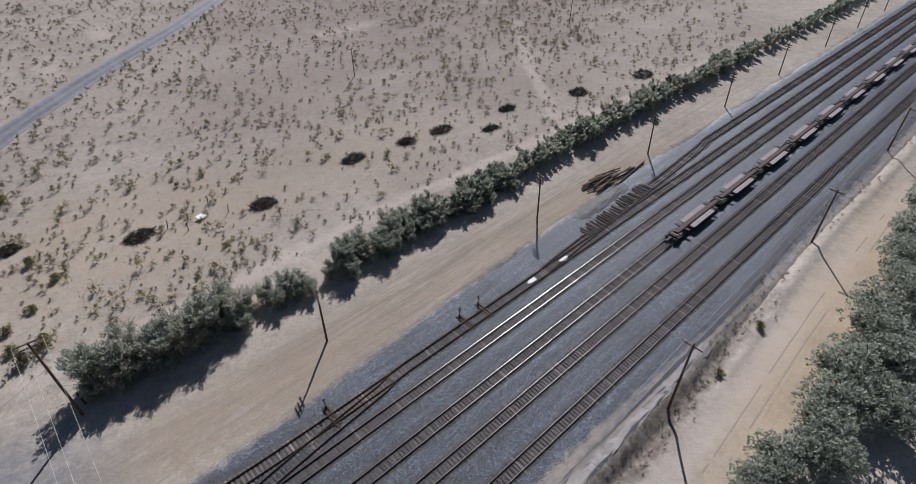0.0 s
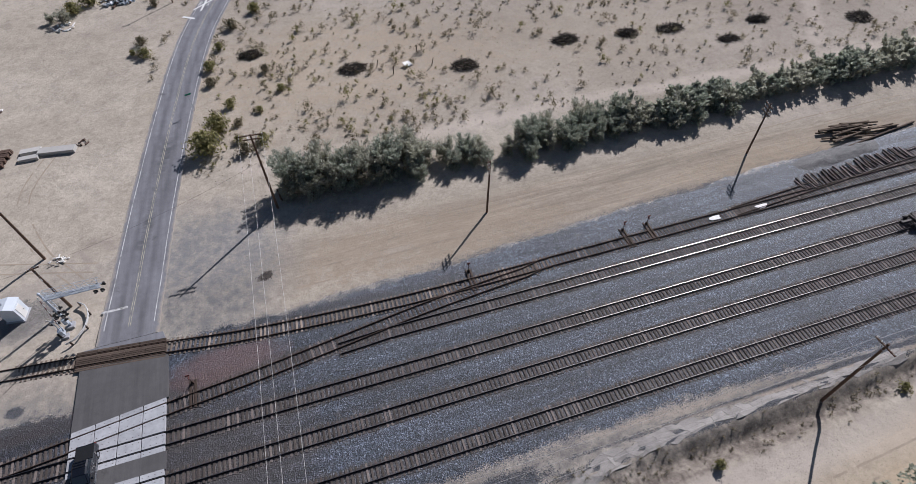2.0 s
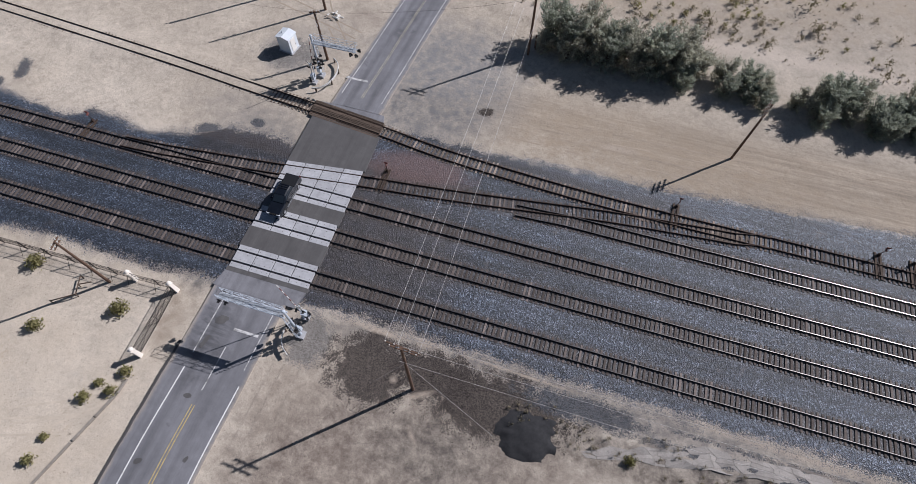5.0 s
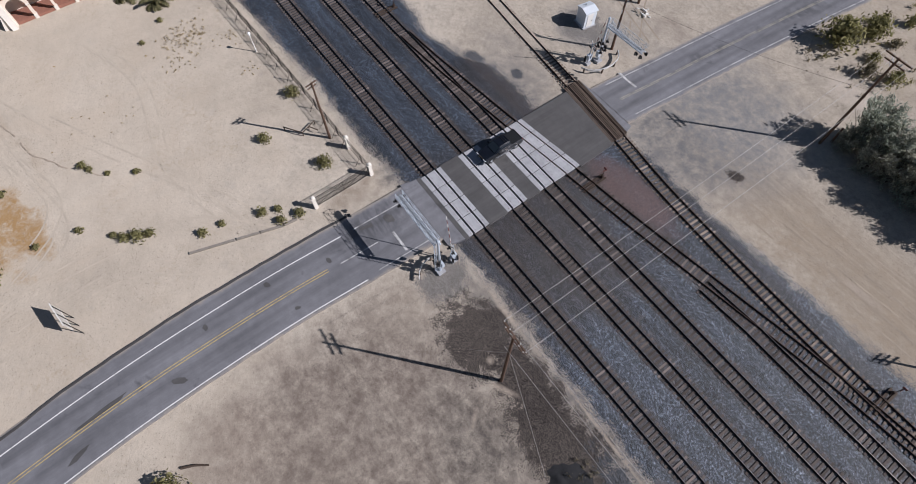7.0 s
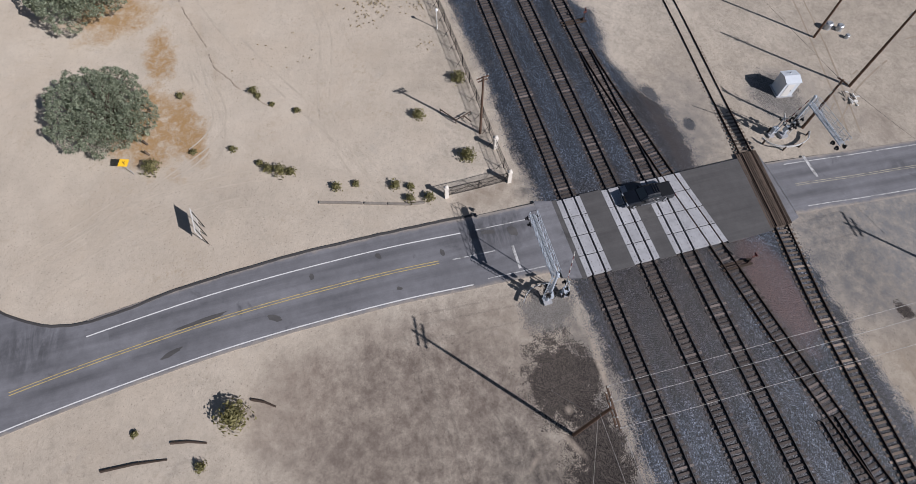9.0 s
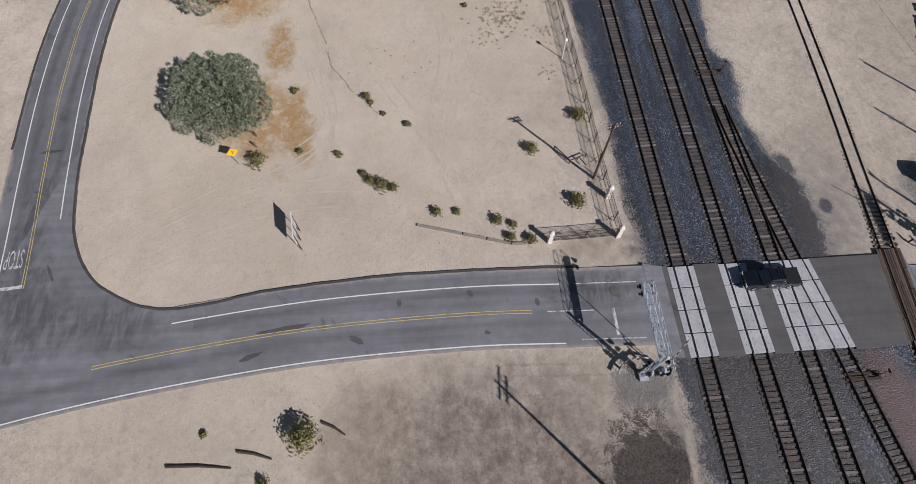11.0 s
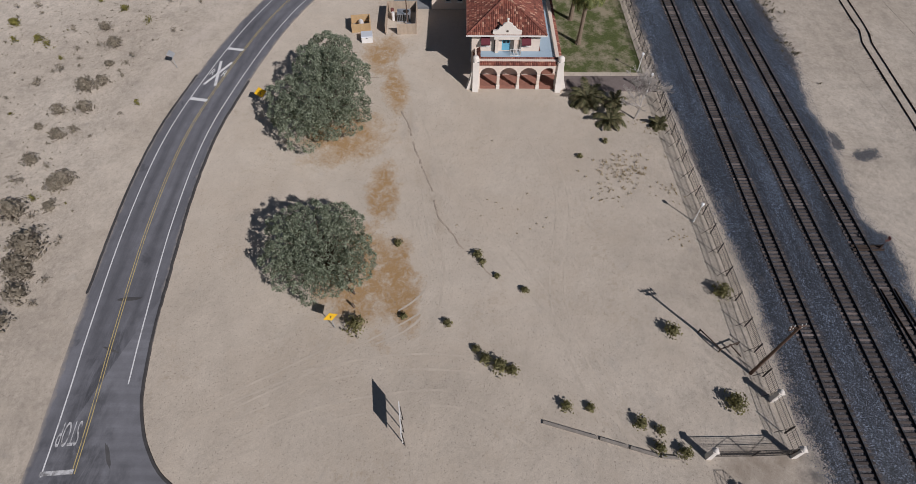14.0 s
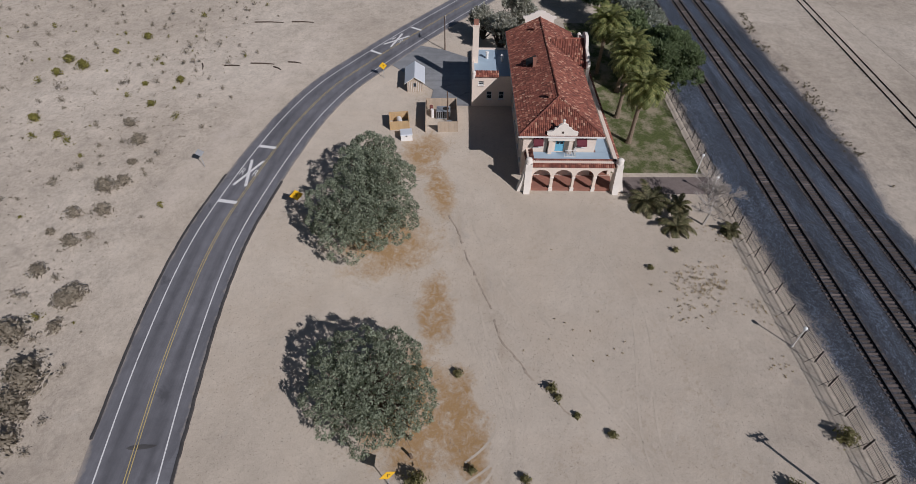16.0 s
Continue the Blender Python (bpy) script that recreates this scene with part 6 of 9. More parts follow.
# a ragged line of bushes along the foot of the road
for p, sd in fn:
    if 84 < p.y < 330:
        for side in (-1, 1):
            if rng.uniform() < (.55 if side < 0 else .3):
                q = p + sd * side * rng.uniform(4.6, 6.6)
                brown.append((q.x, q.y, rng.uniform(1.0, 2.3)))
near = [b for b in brown if b[1] < 130]
scatter("desert_scrub", "brown-green creosote scrub scattered over the desert", near, 9, M_CREOSOTE, 84, rng)
scatter("desert_scrub", "brown-green creosote scrub scattered over the desert", [b for b in brown if b[1] >= 130], 6, M_CREOSOTE, 26, rng, leaf=1.7)
scatter("desert_scrub", "olive green creosote scrub scattered over the desert", green, 6, M_CREOSOTE_GREEN, 84, rng)
scatter("desert_scrub", "tiny dry desert plants on the sand", small, 4, M_CREOSOTE, 20, rng)
# west of the side road
brown, green, small = [], [], []
while len(brown) < 900:
    x, y = rng.uniform(-190, 10), rng.uniform(-190, -80)
    if clear(x, y, 9) and rng.uniform() < .5 + .7 * fbm(x * .04, y * .04, 8.0):
        (green if rng.uniform() < .18 else brown).append((x, y, rng.choice([.5, .8, 1.2, 1.7]) * rng.uniform(.8, 1.2)))
while len(small) < 4200:
    x, y = rng.uniform(-190, 0), rng.uniform(-170, -84)
    if clear(x, y, 9):
        small.append((x, y, rng.uniform(.2, .5)))
scatter("desert_scrub", "grey-brown scrub on the sand beside the side road", brown, 7, M_CREOSOTE_PALE, 60, rng)
scatter("desert_scrub", "yellow-green scrub on the sand beside the side road", green, 6, M_YELLOW_BUSH, 80, rng)
scatter("desert_scrub", "tiny dry desert plants on the sand", small, 4, M_CREOSOTE, 18, rng)
# dry straw tufts in the depot yard
straw = [(-40 + rng.normal(0, 2.0), -13.5 + rng.normal(0, 2.0), rng.uniform(.3, .7)) for _ in range(110)]
straw += [(px + rng.normal(0, sp), py + rng.normal(0, sp), rng.uniform(.18, .42)) for px, py, sp, n in ((-35.5, -16.3, 1.0, 22), (-36.4, -8.1, .9, 20), (-29.5, -9.0, .8, 14), (-34, -28, 3.0, 14), (-48.5, -7.6, 1.2, 40)) for _ in range(n)]
scatter("dry_grass", "straw-coloured dry grass tufts in the yard", straw, 4, M_STRAW, 26, rng, "grass")
# dry brown brush drifted along the north foot of the ballast
drift = []
while len(drift) < 150:
    x = rng.uniform(-118, -58)
    if fbm(x * .12, 3.0) > -.1:
        drift.append((x, 18.4 + .8 * math.sin(x * .2) + rng.normal(0, .8), rng.uniform(.3, .9)))
scatter("desert_scrub", "dark dry brush drifted beside the ballast", drift, 5, M_CREOSOTE, 50, rng)
# weeds along the ditch and among the grove
ditch = []
while len(ditch) < 420:
    x = rng.uniform(34, 230)
    ditch.append((x, ditch_y(x) + rng.normal(0, .9), rng.uniform(.35, .9)))
scatter("ditch_weeds", "dry brown weeds along the drainage ditch", ditch, 6, M_CREOSOTE, 40, rng)


def shrub(x, y, size, mat, seed, label, k=210):
    """One rounded desert shrub with stems and leaves."""
    rg = np.random.default_rng(seed)
    th = thing("desert_shrub", label, "shrub", Matrix.Translation((x, y, ground_z(x, y))))
    p, n, s = shrub_points(rg, int(k * max(1, size * 1.3)), .62, .72)
    part("leaves", quad_mesh("leaves", p * size, n, s * (1.2 + .5 * size), mat, rg, 1.8), None, th)
    g = Geo()
    for _ in range(14):
        d = unit(rg, 1)[0] * np.array([.6, .6, .3]) * size
        g.tube((0, 0, -.05), (d[0], d[1], .12 * size + abs(d[2]) * 1.8), .025 * size, .008, 4, False)
    tagged(part("stem_cluster", g, M_TWIG, th), kind="stuff")


OL, GB, YB = "olive green rounded shrub on pale sand", "grey-brown twiggy shrub beside the road", "yellow-green shrub on pale sand"
YARD = [(-16.8, -45.6, 1.9), (-18.1, -40.7, .8), (-17.4, -36.0, .8), (-26.1, -32.7, 1.1), (-25.2, -32.2, .8), (-23.4, -30.6, .6), (-21.5, -27.6, .8), (-14.4, -33.0, .8), (-13.3, -32.1, 1.1),
        (-12.5, -30.7, 1.5), (-12.0, -29.5, 1.2), (-8.5, -24.5, 1.1), (-8.4, -22.2, .8), (-6.9, -17.7, 1.2), (-6.3, -16.0, .9), (-4.7, -16.4, 1.1), (-4.3, -14.2, 1.2), (-16.6, -12.6, 1.5), (-21.3, -6.1, 1.7),
        (-9.0, -8.3, 1.7), (-27.8, -42.0, .9), (-42.5, -18.9, .7), (-45.4, -15.1, .8)]
for i, (x, y, s) in enumerate(YARD):
    shrub(x, y, s, M_CREOSOTE_GREEN, 300 + i, OL)
SIDE = [(-37.1, -85.2, 2.0), (-36.3, -86.1, 1.7), (-31.5, -88.9, 2.6), (-26.4, -84.5, 2.9), (-23.6, -84.6, 2.2), (-56.1, -90.4, 2.1), (-67.2, -90.6, 1.8), (-71.9, -94.0, 1.4), (-50.7, -92.1, 1.5), (-45.4, -89.8, 1.6),
        (-47.4, -93.4, .9), (-20.2, -82.8, 1.9), (-23.0, -83.4, 1.6), (-40.6, -91.1, 1.6), (-32.7, -85.2, 1.2), (-51.3, -88.6, 1.7), (-57.5, -88.6, 1.5), (-62, -89.5, 1.0), (-16.5, -83.0, 1.8), (-11.5, -82.5, 1.5)]
for i, (x, y, s) in enumerate(SIDE):
    shrub(x, y, s * 1.25, M_CREOSOTE_PALE, 400 + i, GB, 150)
for i, (x, y, s) in enumerate(((-73.3, -110.0, 1.6), (-88.1, -114.1, 1.6), (-93.0, -114.5, 1.8), (-96.7, -107.5, 1.1), (-84.7, -97.0, .9), (-85.9, -91.2, 1.3), (-78.0, -93.2, 1.2), (-90.8, -110.7, 2.0), (-60.5, -112, 1.9), (-69, -104, 1.3), (-103, -104, 1.5))):
    shrub(x, y, s, M_YELLOW_BUSH, 440 + i, YB)
NORTH = [(15.4, 60.4, 4.8), (17.4, 65.5, 4.0), (21.5, 58.5, 2.4), (24.5, 60.5, 2.0), (19.5, 72.0, 2.0), (16.4, 80.2, 2.0), (16.3, 85.4, 2.4), (18.3, 92.5, 2.0), (21.2, 100.5, 2.6), (26.2, 106.3, 2.6), (4.1, 94.3, 2.4), (3.0, 99.6, 2.2), (1.6, 96.0, 1.4), (20.5, 61.4, 1.6), (20.6, 66.3, 1.5), (-9.0, 121.2, 3.6), (-12, 118, 3.2), (4.9, 116.1, 1.9),
         (9.2, 121.0, 2.0), (12.5, 123.9, 1.8), (15.0, 127.5, 1.6), (28.8, 74.5, 1.6), (24.5, 69.0, 1.4), (26.5, 81.7, 1.9)]
for i, (x, y, s) in enumerate(NORTH):
    shrub(x, y, s, M_CREOSOTE if i % 3 == 2 else M_CREOSOTE_GREEN, 500 + i, "olive green creosote bush beside the road")
for i, (x, y, s) in enumerate(((15.1, -38.1, 2.7), (14.2, -47.5, .6), (18.8, -41.5, 1.0), (47.6, -7.6, 1.0), (66, -8.9, 1.2), (91.5, -8.0, 1.3), (104, -7.8, 1.2))):
    shrub(x, y, s, M_CREOSOTE_GREEN, 540 + i, "olive shrub with dead stems on the sand")


def brush_pile(x, y, rx, ry, h, seed):
    rg = np.random.default_rng(seed)
    g = Geo()
    for _ in range(260):
        a, t = rg.uniform(0, 2 * math.pi), rg.uniform(0, 1) ** .5
        c = Vector((math.cos(a) * rx * t, math.sin(a) * ry * t, h * (1 - t * t) * rg.uniform(.2, 1)))
        d = Vector(rg.normal(size=3) * np.array([1, 1, .35])).normalized() * rg.uniform(.4, 1.1)
        g.tube(c - d, c + d, .05, .02, 4, False)
    solo("dead_brush", g, M_BRUSH, "dark heap of dead brush on the desert sand", "brush pile", at=Matrix.Translation((x, y, ground_z(x, y))))


for i, (x, y, rx, ry, h) in enumerate(((42.8, 77.0, 2.6, 1.8, 1.3), (64.0, 71.2, 2.6, 1.8, 1.4), (86.6, 74.1, 2.8, 1.7, 1.2), (100.2, 72.4, 2.2, 1.5, .9), (109.7, 71.4, 3.2, 1.5, .9), (129.6, 68.7, 2.4, 1.4, .9), (174.3, 57.8, 3.4, 2.4, 1.6), (151.1, 62.7, 2.8, 2.2, 1.3), (24.0, 88.5, 2.2, 1.6, 1.0), (118.9, 63.9, 2.4, .9, .6))):
    brush_pile(x, y, rx, ry, h, i)

# ---------------------------------------------------------------- crossing panels and planks
def concrete():
    m = Mat("pale_concrete_panel", 0.85)
    c = m.mix(m.ramp(m.noise(0.7, 5), [(0.3, (0.35, 0.35, 0.365)), (0.7, (0.49, 0.49, 0.505))]), m.ramp(m.noise(4, 5, .7), [(0.3, 0.8), (0.65, 1.05)]), 0.6, "MULTIPLY")
    c = m.mix(c, m.ramp(m.random(), [(0, 0.9), (1, 1.06)]), 1.0, "MULTIPLY")
    c = m.mix(c, (0.22, 0.21, 0.21), m.ramp(m.noise(0.9, 6, .75), [(0.66, 0), (0.76, .7)]))
    m.color(c)
    m.bump(m.noise(18, 3), .2, .01)
    return m.m


M_PANEL = concrete()
M_BOLT = plain("rusty_bolt", (0.09, 0.075, 0.065), 0.7, .3)
M_TIMBER = plain("weathered_crossing_timber", (0.17, 0.125, 0.09), 0.9, 0, .3, 2.5, .4, .35)
M_TIMBER_GREY = plain("grey_weathered_timber", (0.36, 0.32, 0.275), 0.9, 0, .25, 3, .4, .3)
M_TIMBER_DARK = plain("dark_creosoted_timber", (0.095, 0.068, 0.052), 0.9, 0, .3, 3, .4, .4)

crossing = thing("crossing_surface", "pale concrete panel crossing between the rails", "railway crossing", kind="structure")


def slab(corners):
    """One concrete panel from four plan corners, with a worn bevel, and its bolts as a sub-part."""
    g = Geo()
    c = sum((Vector((*p, 0)) for p in corners), Vector()) / 4
    inner = [c + (Vector((*p, 0)) - c) * 0.985 for p in corners]
    k = 0
    g.v = [(x, y, -.25) for x, y in corners] + [(x, y, -.012) for x, y in corners] + [(p.x, p.y, 0) for p in inner]
    for i in range(4):
        j = (i + 1) % 4
        g.f += [(i, j, 4 + j, 4 + i), (4 + i, 4 + j, 8 + j, 8 + i)]
    g.f.append((8, 9, 10, 11))
    p = part("panel", g, M_PANEL, crossing)
    b = Geo()
    p0, p1, p2, p3 = (Vector((*q, 0)) for q in corners)
    rows_ = (0.22, 0.78) if (p3 - p0).length > 1.0 else (0.5,)
    for u in (0.1, 0.37, 0.63, 0.9):
        for v in rows_:
            q = p0.lerp(p1, u).lerp(p3.lerp(p2, u), v)
            b.box((q.x, q.y, .003), (.10, .045, .006))
    tagged(part("bolts", b, M_BOLT, p), kind="stuff")


def d_y(x):
    return centre("D", x)


for i in range(4):
    a, b = i * 2.5 + .055, (i + 1) * 2.5 - .055
    for base, n_out in ((1.45, .66), (7.1, .72)):
        s, n = base - .7525, base + .7525
        slab([(a, s - .07 - n_out + .04), (b, s - .07 - n_out + .04), (b, s - .09), (a, s - .09)])
        slab([(a, s + .12), (b, s + .12), (b, n - .12), (a, n - .12)])
        slab([(a, n + .09), (b, n + .09), (b, n + .03 + n_out), (a, n + .03 + n_out)])
    s, n = 12.0 - .7525, 12.0 + .7525
    slab([(a, s - .7), (b, s - .7), (b, s - .09), (a, s - .09)])
    slab([(a, s + .12), (b, s + .12), (b, n - .12), (a, n - .12)])
    slab([(a, n + .09), (b, n + .09), (b, d_y(b) - .83), (a, max(n + .12, d_y(a) - .83))])
    slab([(a, d_y(a) - .66), (b, d_y(b) - .66), (b, d_y(b) + .66), (a, d_y(a) + .66)])
    slab([(a, d_y(a) + .82), (b, d_y(b) + .82), (b, d_y(b) + 1.42), (a, d_y(a) + 1.42)])
M_PLANK = plain("worn_dark_plank", (0.12, 0.088, 0.068), 0.9, 0, .35, 1.6, .5, .5)
planks = thing("plank_crossing", "worn brown timber planks across the old siding", "railway crossing", kind="structure")
r = random.Random(9)
for off in (-1.25, -.98, -.45, -.2, .05, .3, .52, .98, 1.22):
    x = -.6
    while x < 9.5:
        l = min(r.choice((2.4, 3.2, 4.0)), 9.8 - x)
        a, b = Vector((x, centre("E", x) + off, 0)), Vector((x + l - .04, centre("E", x + l) + off, 0))
        c, d = (a + b) / 2, b - a
        part("plank", Geo().box((0, 0, 0), (d.length, .21, .12), None, .99), M_PLANK, planks, at=Matrix.Translation((c.x, c.y, -.05 + r.uniform(-.01, .012))) @ rz(math.degrees(math.atan2(d.y, d.x))))
        x += l

# ---------------------------------------------------------------- road markings in words and symbols
def letters(text, size, at, mat, label, name="road_lettering"):
    cu = bpy.data.curves.new(name, "FONT")
    cu.body, cu.size, cu.align_x, cu.align_y, cu.extrude = text, size, "CENTER", "CENTER", 0.002
    cu.materials.append(mat)
    ob = new(name, cu)
    me = bpy.data.meshes.new_from_object(ob)
    bpy.data.objects.remove(ob)
    ob = new(name, me)
    ob.matrix_basis = at
    return tagged(ob, label, "road marking", kind="structure")


def flat_bar(name, x, y, length, width, ang, mat, label):
    solo(name, Geo().box((0, 0, 0), (length, width, .006)), mat, label, "road marking", kind="structure", at=Matrix.Translation((x, y, road_z(x, y) + .015)) @ rz(ang))


letters("STOP", 1.5, Matrix.Translation((-5.65, -70.8, -.252)) @ rz(-84) @ Matrix.Diagonal((.56, 2.2, 1, 1)), M_WHITE_WORN, "worn white STOP lettering on the asphalt")
flat_bar("stop_bar", -2.1, -70.4, 2.9, .4, 95, M_WHITE_WORN, "white stop bar across the lane")
flat_bar("stop_bar", 5.7, -6.7, .3, 2.9, 90, M_WHITE_WORN, "faded white stop bar across the lane")
flat_bar("stop_bar", 3.2, 31.6, 3.2, .35, 0, M_WHITE_WORN, "faded white stop bar across the lane")


def rail_symbol(x, y, ang, lane):
    """White X with two R letters and a bar at each end."""
    base = Matrix.Translation((x, y, -.25)) @ rz(ang)
    for s in (-1, 1):
        solo("road_cross", Geo().box((0, 0, 0), (6.2, .42, .006)), M_WHITE_PAINT, "white painted railway X on the lane", "road marking", kind="structure", at=base @ rz(s * 17) @ Matrix.Translation((0, 0, .004 * s)))
        letters("R", 1.5, base @ Matrix.Translation((0, s * .95, 0)) @ rz(-90) @ Matrix.Diagonal((.8, 1.4, 1, 1)), M_WHITE_PAINT, "white painted letter R on the lane")
        solo("road_bar", Geo().box((0, 0, 0), (.6, lane, .006)), M_WHITE_PAINT, "white painted bar across the lane", "road marking", kind="structure", at=base @ Matrix.Translation((s * 6.4, 0, 0)))


rail_symbol(-60.2, -72.1, 170, 2.6)
rail_symbol(15.6, 113.5, 58, 3.0)
rail_symbol(-103.2, -54.6, 146, 2.6)
for x, y, l, w, a in ((5.9, -33.4, 1.6, .7, 60), (1.6, -21.5, .9, .5, 30), (2.2, -29, .8, .5, 0), (4.3, -41, .6, 5.5, 8), (7.0, -44, .5, 2.4, 20), (6.0, -20, .7, .4, 70), (3.0, -14.5, .9, .5, 10), (1.9, -8.5, 2.4, .5, 80), (2.5, -6.0, 1.6, 1.0, 40), (-3.6, -66.4, 2.6, .35, 30), (1.5, -64, 3.4, .5, 60), (5.5, -66, 5.5, 1.2, 85), (-14, -70.3, 2.0, .3, 70), (-20, -70.7, .5, 2.6, 5)):
    g = Geo()
    pts = [(math.cos(t) * l / 2 * (1 + .35 * fbm(math.cos(t) * 2 + x, math.sin(t) * 2 + y)), math.sin(t) * w / 2 * (1 + .35 * fbm(math.cos(t) * 2 + y, math.sin(t) * 2 + x))) for t in np.linspace(0, 2 * math.pi, 18)[:-1]]
    g.prism(pts, 0, .004)
    solo("tar_patch", g, M_ASPHALT_NEW if l < 3 else M_ASPHALT, "dark irregular tar stain on the asphalt", "stain", kind="structure", at=Matrix.Translation((x, y, road_z(x, y) + .005)) @ rz(a))

# ---------------------------------------------------------------- poles and wires
M_POLE = plain("weathered_pole_wood", (0.125, 0.078, 0.055), 0.9, 0, .3, 3, .3)
M_INSUL = plain("pale_insulator", (0.55, 0.55, 0.52), 0.4)
M_GREY_STEEL = plain("galvanised_steel", (0.47, 0.49, 0.51), 0.5, .55, .12, 3)
M_SILVER = plain("silver_paint", (0.50, 0.55, 0.61), 0.5, .1, .1, 3)
M_WIRE = plain("pale_wire", (0.5, 0.48, 0.46), 0.5, .3)
M_WIRE_DARK = plain("dark_wire", (0.09, 0.08, 0.075), 0.6, .2)
M_BLACK = plain("black_paint", (0.02, 0.02, 0.022), 0.5)


def pole(x, y, h, arms, label="weathered brown wooden utility pole with crossarm", lean=(0, 0), r0=.19, arm_az=0.0, extra=None):
    """arms: (height below the top, length) of each crossarm."""
    th = thing("utility_pole", label, "utility pole", Matrix.Translation((x, y, GROUND)), "utility poles")
    top = Vector((lean[0], lean[1], h))
    part("post", Geo().tube((0, 0, -.3), top * .5, r0, r0 * .85, 10).tube(top * .5, top, r0 * .85, r0 * .62, 10), M_POLE, th)
    a = radians(arm_az)
    d = Vector((math.cos(a), math.sin(a), 0))
    s = Vector((-d.y, d.x, 0))
    for drop, l in arms:
        p = top * ((h - drop) / h)
        bar = part("crossarm", Geo().box(p + s * .17, (l, .12, .14), rz(arm_az)), M_POLE, th)
        for k in (-.46, -.22, .22, .46):
            q = p + s * .17 + d * (l * k)
            part("insulator", Geo().tube(q + Vector((0, 0, .06)), q + Vector((0, 0, .16)), .03, .03, 6).tube(q + Vector((0, 0, .14)), q + Vector((0, 0, .26)), .06, .045, 8), M_INSUL, bar)
        part("brace", Geo().tube(p + s * .2 + d * l * .28, p + s * .17 - Vector((0, 0, .7)), .02, .02, 5).tube(p + s * .2 - d * l * .28, p + s * .17 - Vector((0, 0, .7)), .02, .02, 5), M_GREY_STEEL, th)
    if extra:
        extra(th, top, d, s)
    return th


def fuse_cutouts(th, top, d, s):
    for k, z in ((-.5, .75), (.1, .8), (.6, .75)):
        q = Vector((top.x, top.y, top.z - z)) + d * k + s * .25
        part("cutout", Geo().tube(q - Vector((0, 0, .28)), q + Vector((0, 0, .2)), .08, .05, 8), M_INSUL, th, "pale porcelain fuse cutout")


def step_bolts(th, top, d, s):
    g = Geo()
    z = 1.5
    while z < top.z - .3:
        g.tube((0, 0, z), tuple(d * .28 * (1 if int(z / .4) % 2 else -1) + Vector((0, 0, z))), .02, .02, 4)
        z += .4
    tagged(part("step_bolts", g, M_GREY_STEEL, th), kind="stuff")
    for k, z in ((.4, 1.4), (-.35, 1.9), (.3, 2.6)):
        q = Vector((top.x, top.y, top.z - z)) + s * k
        part("cutout", Geo().tube(q - Vector((0, 0, .25)), q + Vector((0, 0, .2)), .07, .05, 8), M_INSUL, th)


S1, N1 = (25.0, -7.1, 14.2), (25.15, 43.8, 14.0)
pole(*S1, [(0.25, 3.2), (1.0, 2.6)], arm_az=-4, extra=fuse_cutouts)
pole(*N1, [(0.25, 3.2), (.9, 2.4)], arm_az=-4, extra=fuse_cutouts)
solo("pole_stub", Geo().tube((25.9, 45.2, GROUND - .1), (25.8, 45.1, 2.2), .15, .13, 8), M_POLE, "short wooden pole stub beside the hedge", "post")
LINE_S = [S1, (81.8, -6.2, 12.3), (131.3, -5.0, 10.8), (177.3, -3.5, 10.3), (225, -1.5, 10.3), (275, 0.5, 10.3)]
for x, y, h in LINE_S[1:]:
    pole(x, y, h, [(.35, 2.4)], arm_az=92, lean=(.3, .2))
for x, y, h in ((54.9, 33.2, 9.7), (100.1, 32.5, 9.4), (136.6, 32.0, 8.8), (172.0, 32.0, 8.8), (203.1, 31.6, 8.8), (237.0, 31.5, 8.8), (265.2, 31.3, 8.8), (293.9, 31.5, 8.8)):
    pole(x, y, h, [(.3, 1.9), (.95, 1.9), (1.6, 1.9)], "leaning brown pole with three short crossarms", (.35, .5), .17, 80)
pole(-12.1, -5.75, 9.7, [(.25, 1.5), (.7, 1.2)], "brown wooden pole beside the iron fence", (0, 0), .17, 100)
pole(-7.0, 43.9, 13.4, [], "tall brown pole with climbing bolts", (-.2, .1), .2, 0, step_bolts)
pole(-16.3, 44.35, 11.8, [(.2, 1.6), (.8, 1.6)], "brown wooden pole with pale insulators", (-.2, .2), .18, 40)
pole(-2.4, 34.1, 8.2, [(.3, 1.4)], "brown wooden pole with hardware beside the signal", (-.2, .1), .2, 20, step_bolts)
pole(8.7, 116.6, 9.5, [(.3, 1.6)], "thin brown pole beside the road", (-.3, .2), .15, 10)
pole(112.7, 112.8, 8.0, [(.3, 1.6)], "thin brown pole standing in the desert", (0, 0), .13, 10)
pole(196.2, 102.0, 7.6, [(.3, 1.6)], "thin brown pole standing in the desert", (0, 0), .13, 10)
pole(-99.3, -44.9, 6.6, [(.4, 1.8)], "thin brown pole behind the depot", (0, 0), .12, 0)
pole(-74.0, -43.9, 5.5, [], "short brown pole beside the fenced enclosure", (0, 0), .12, 0)


def wire(a, b, sag, mat, label, r=.014, n=14):
    pts = []
    for i in range(n + 1):
        t = i / n
        p = Vector(a).lerp(Vector(b), t)
        p.z -= sag * 4 * t * (1 - t)
        pts.append(p)
    solo("overhead_wire", Geo().path(pts, r, 4), mat, label, "wire", "overhead wires")


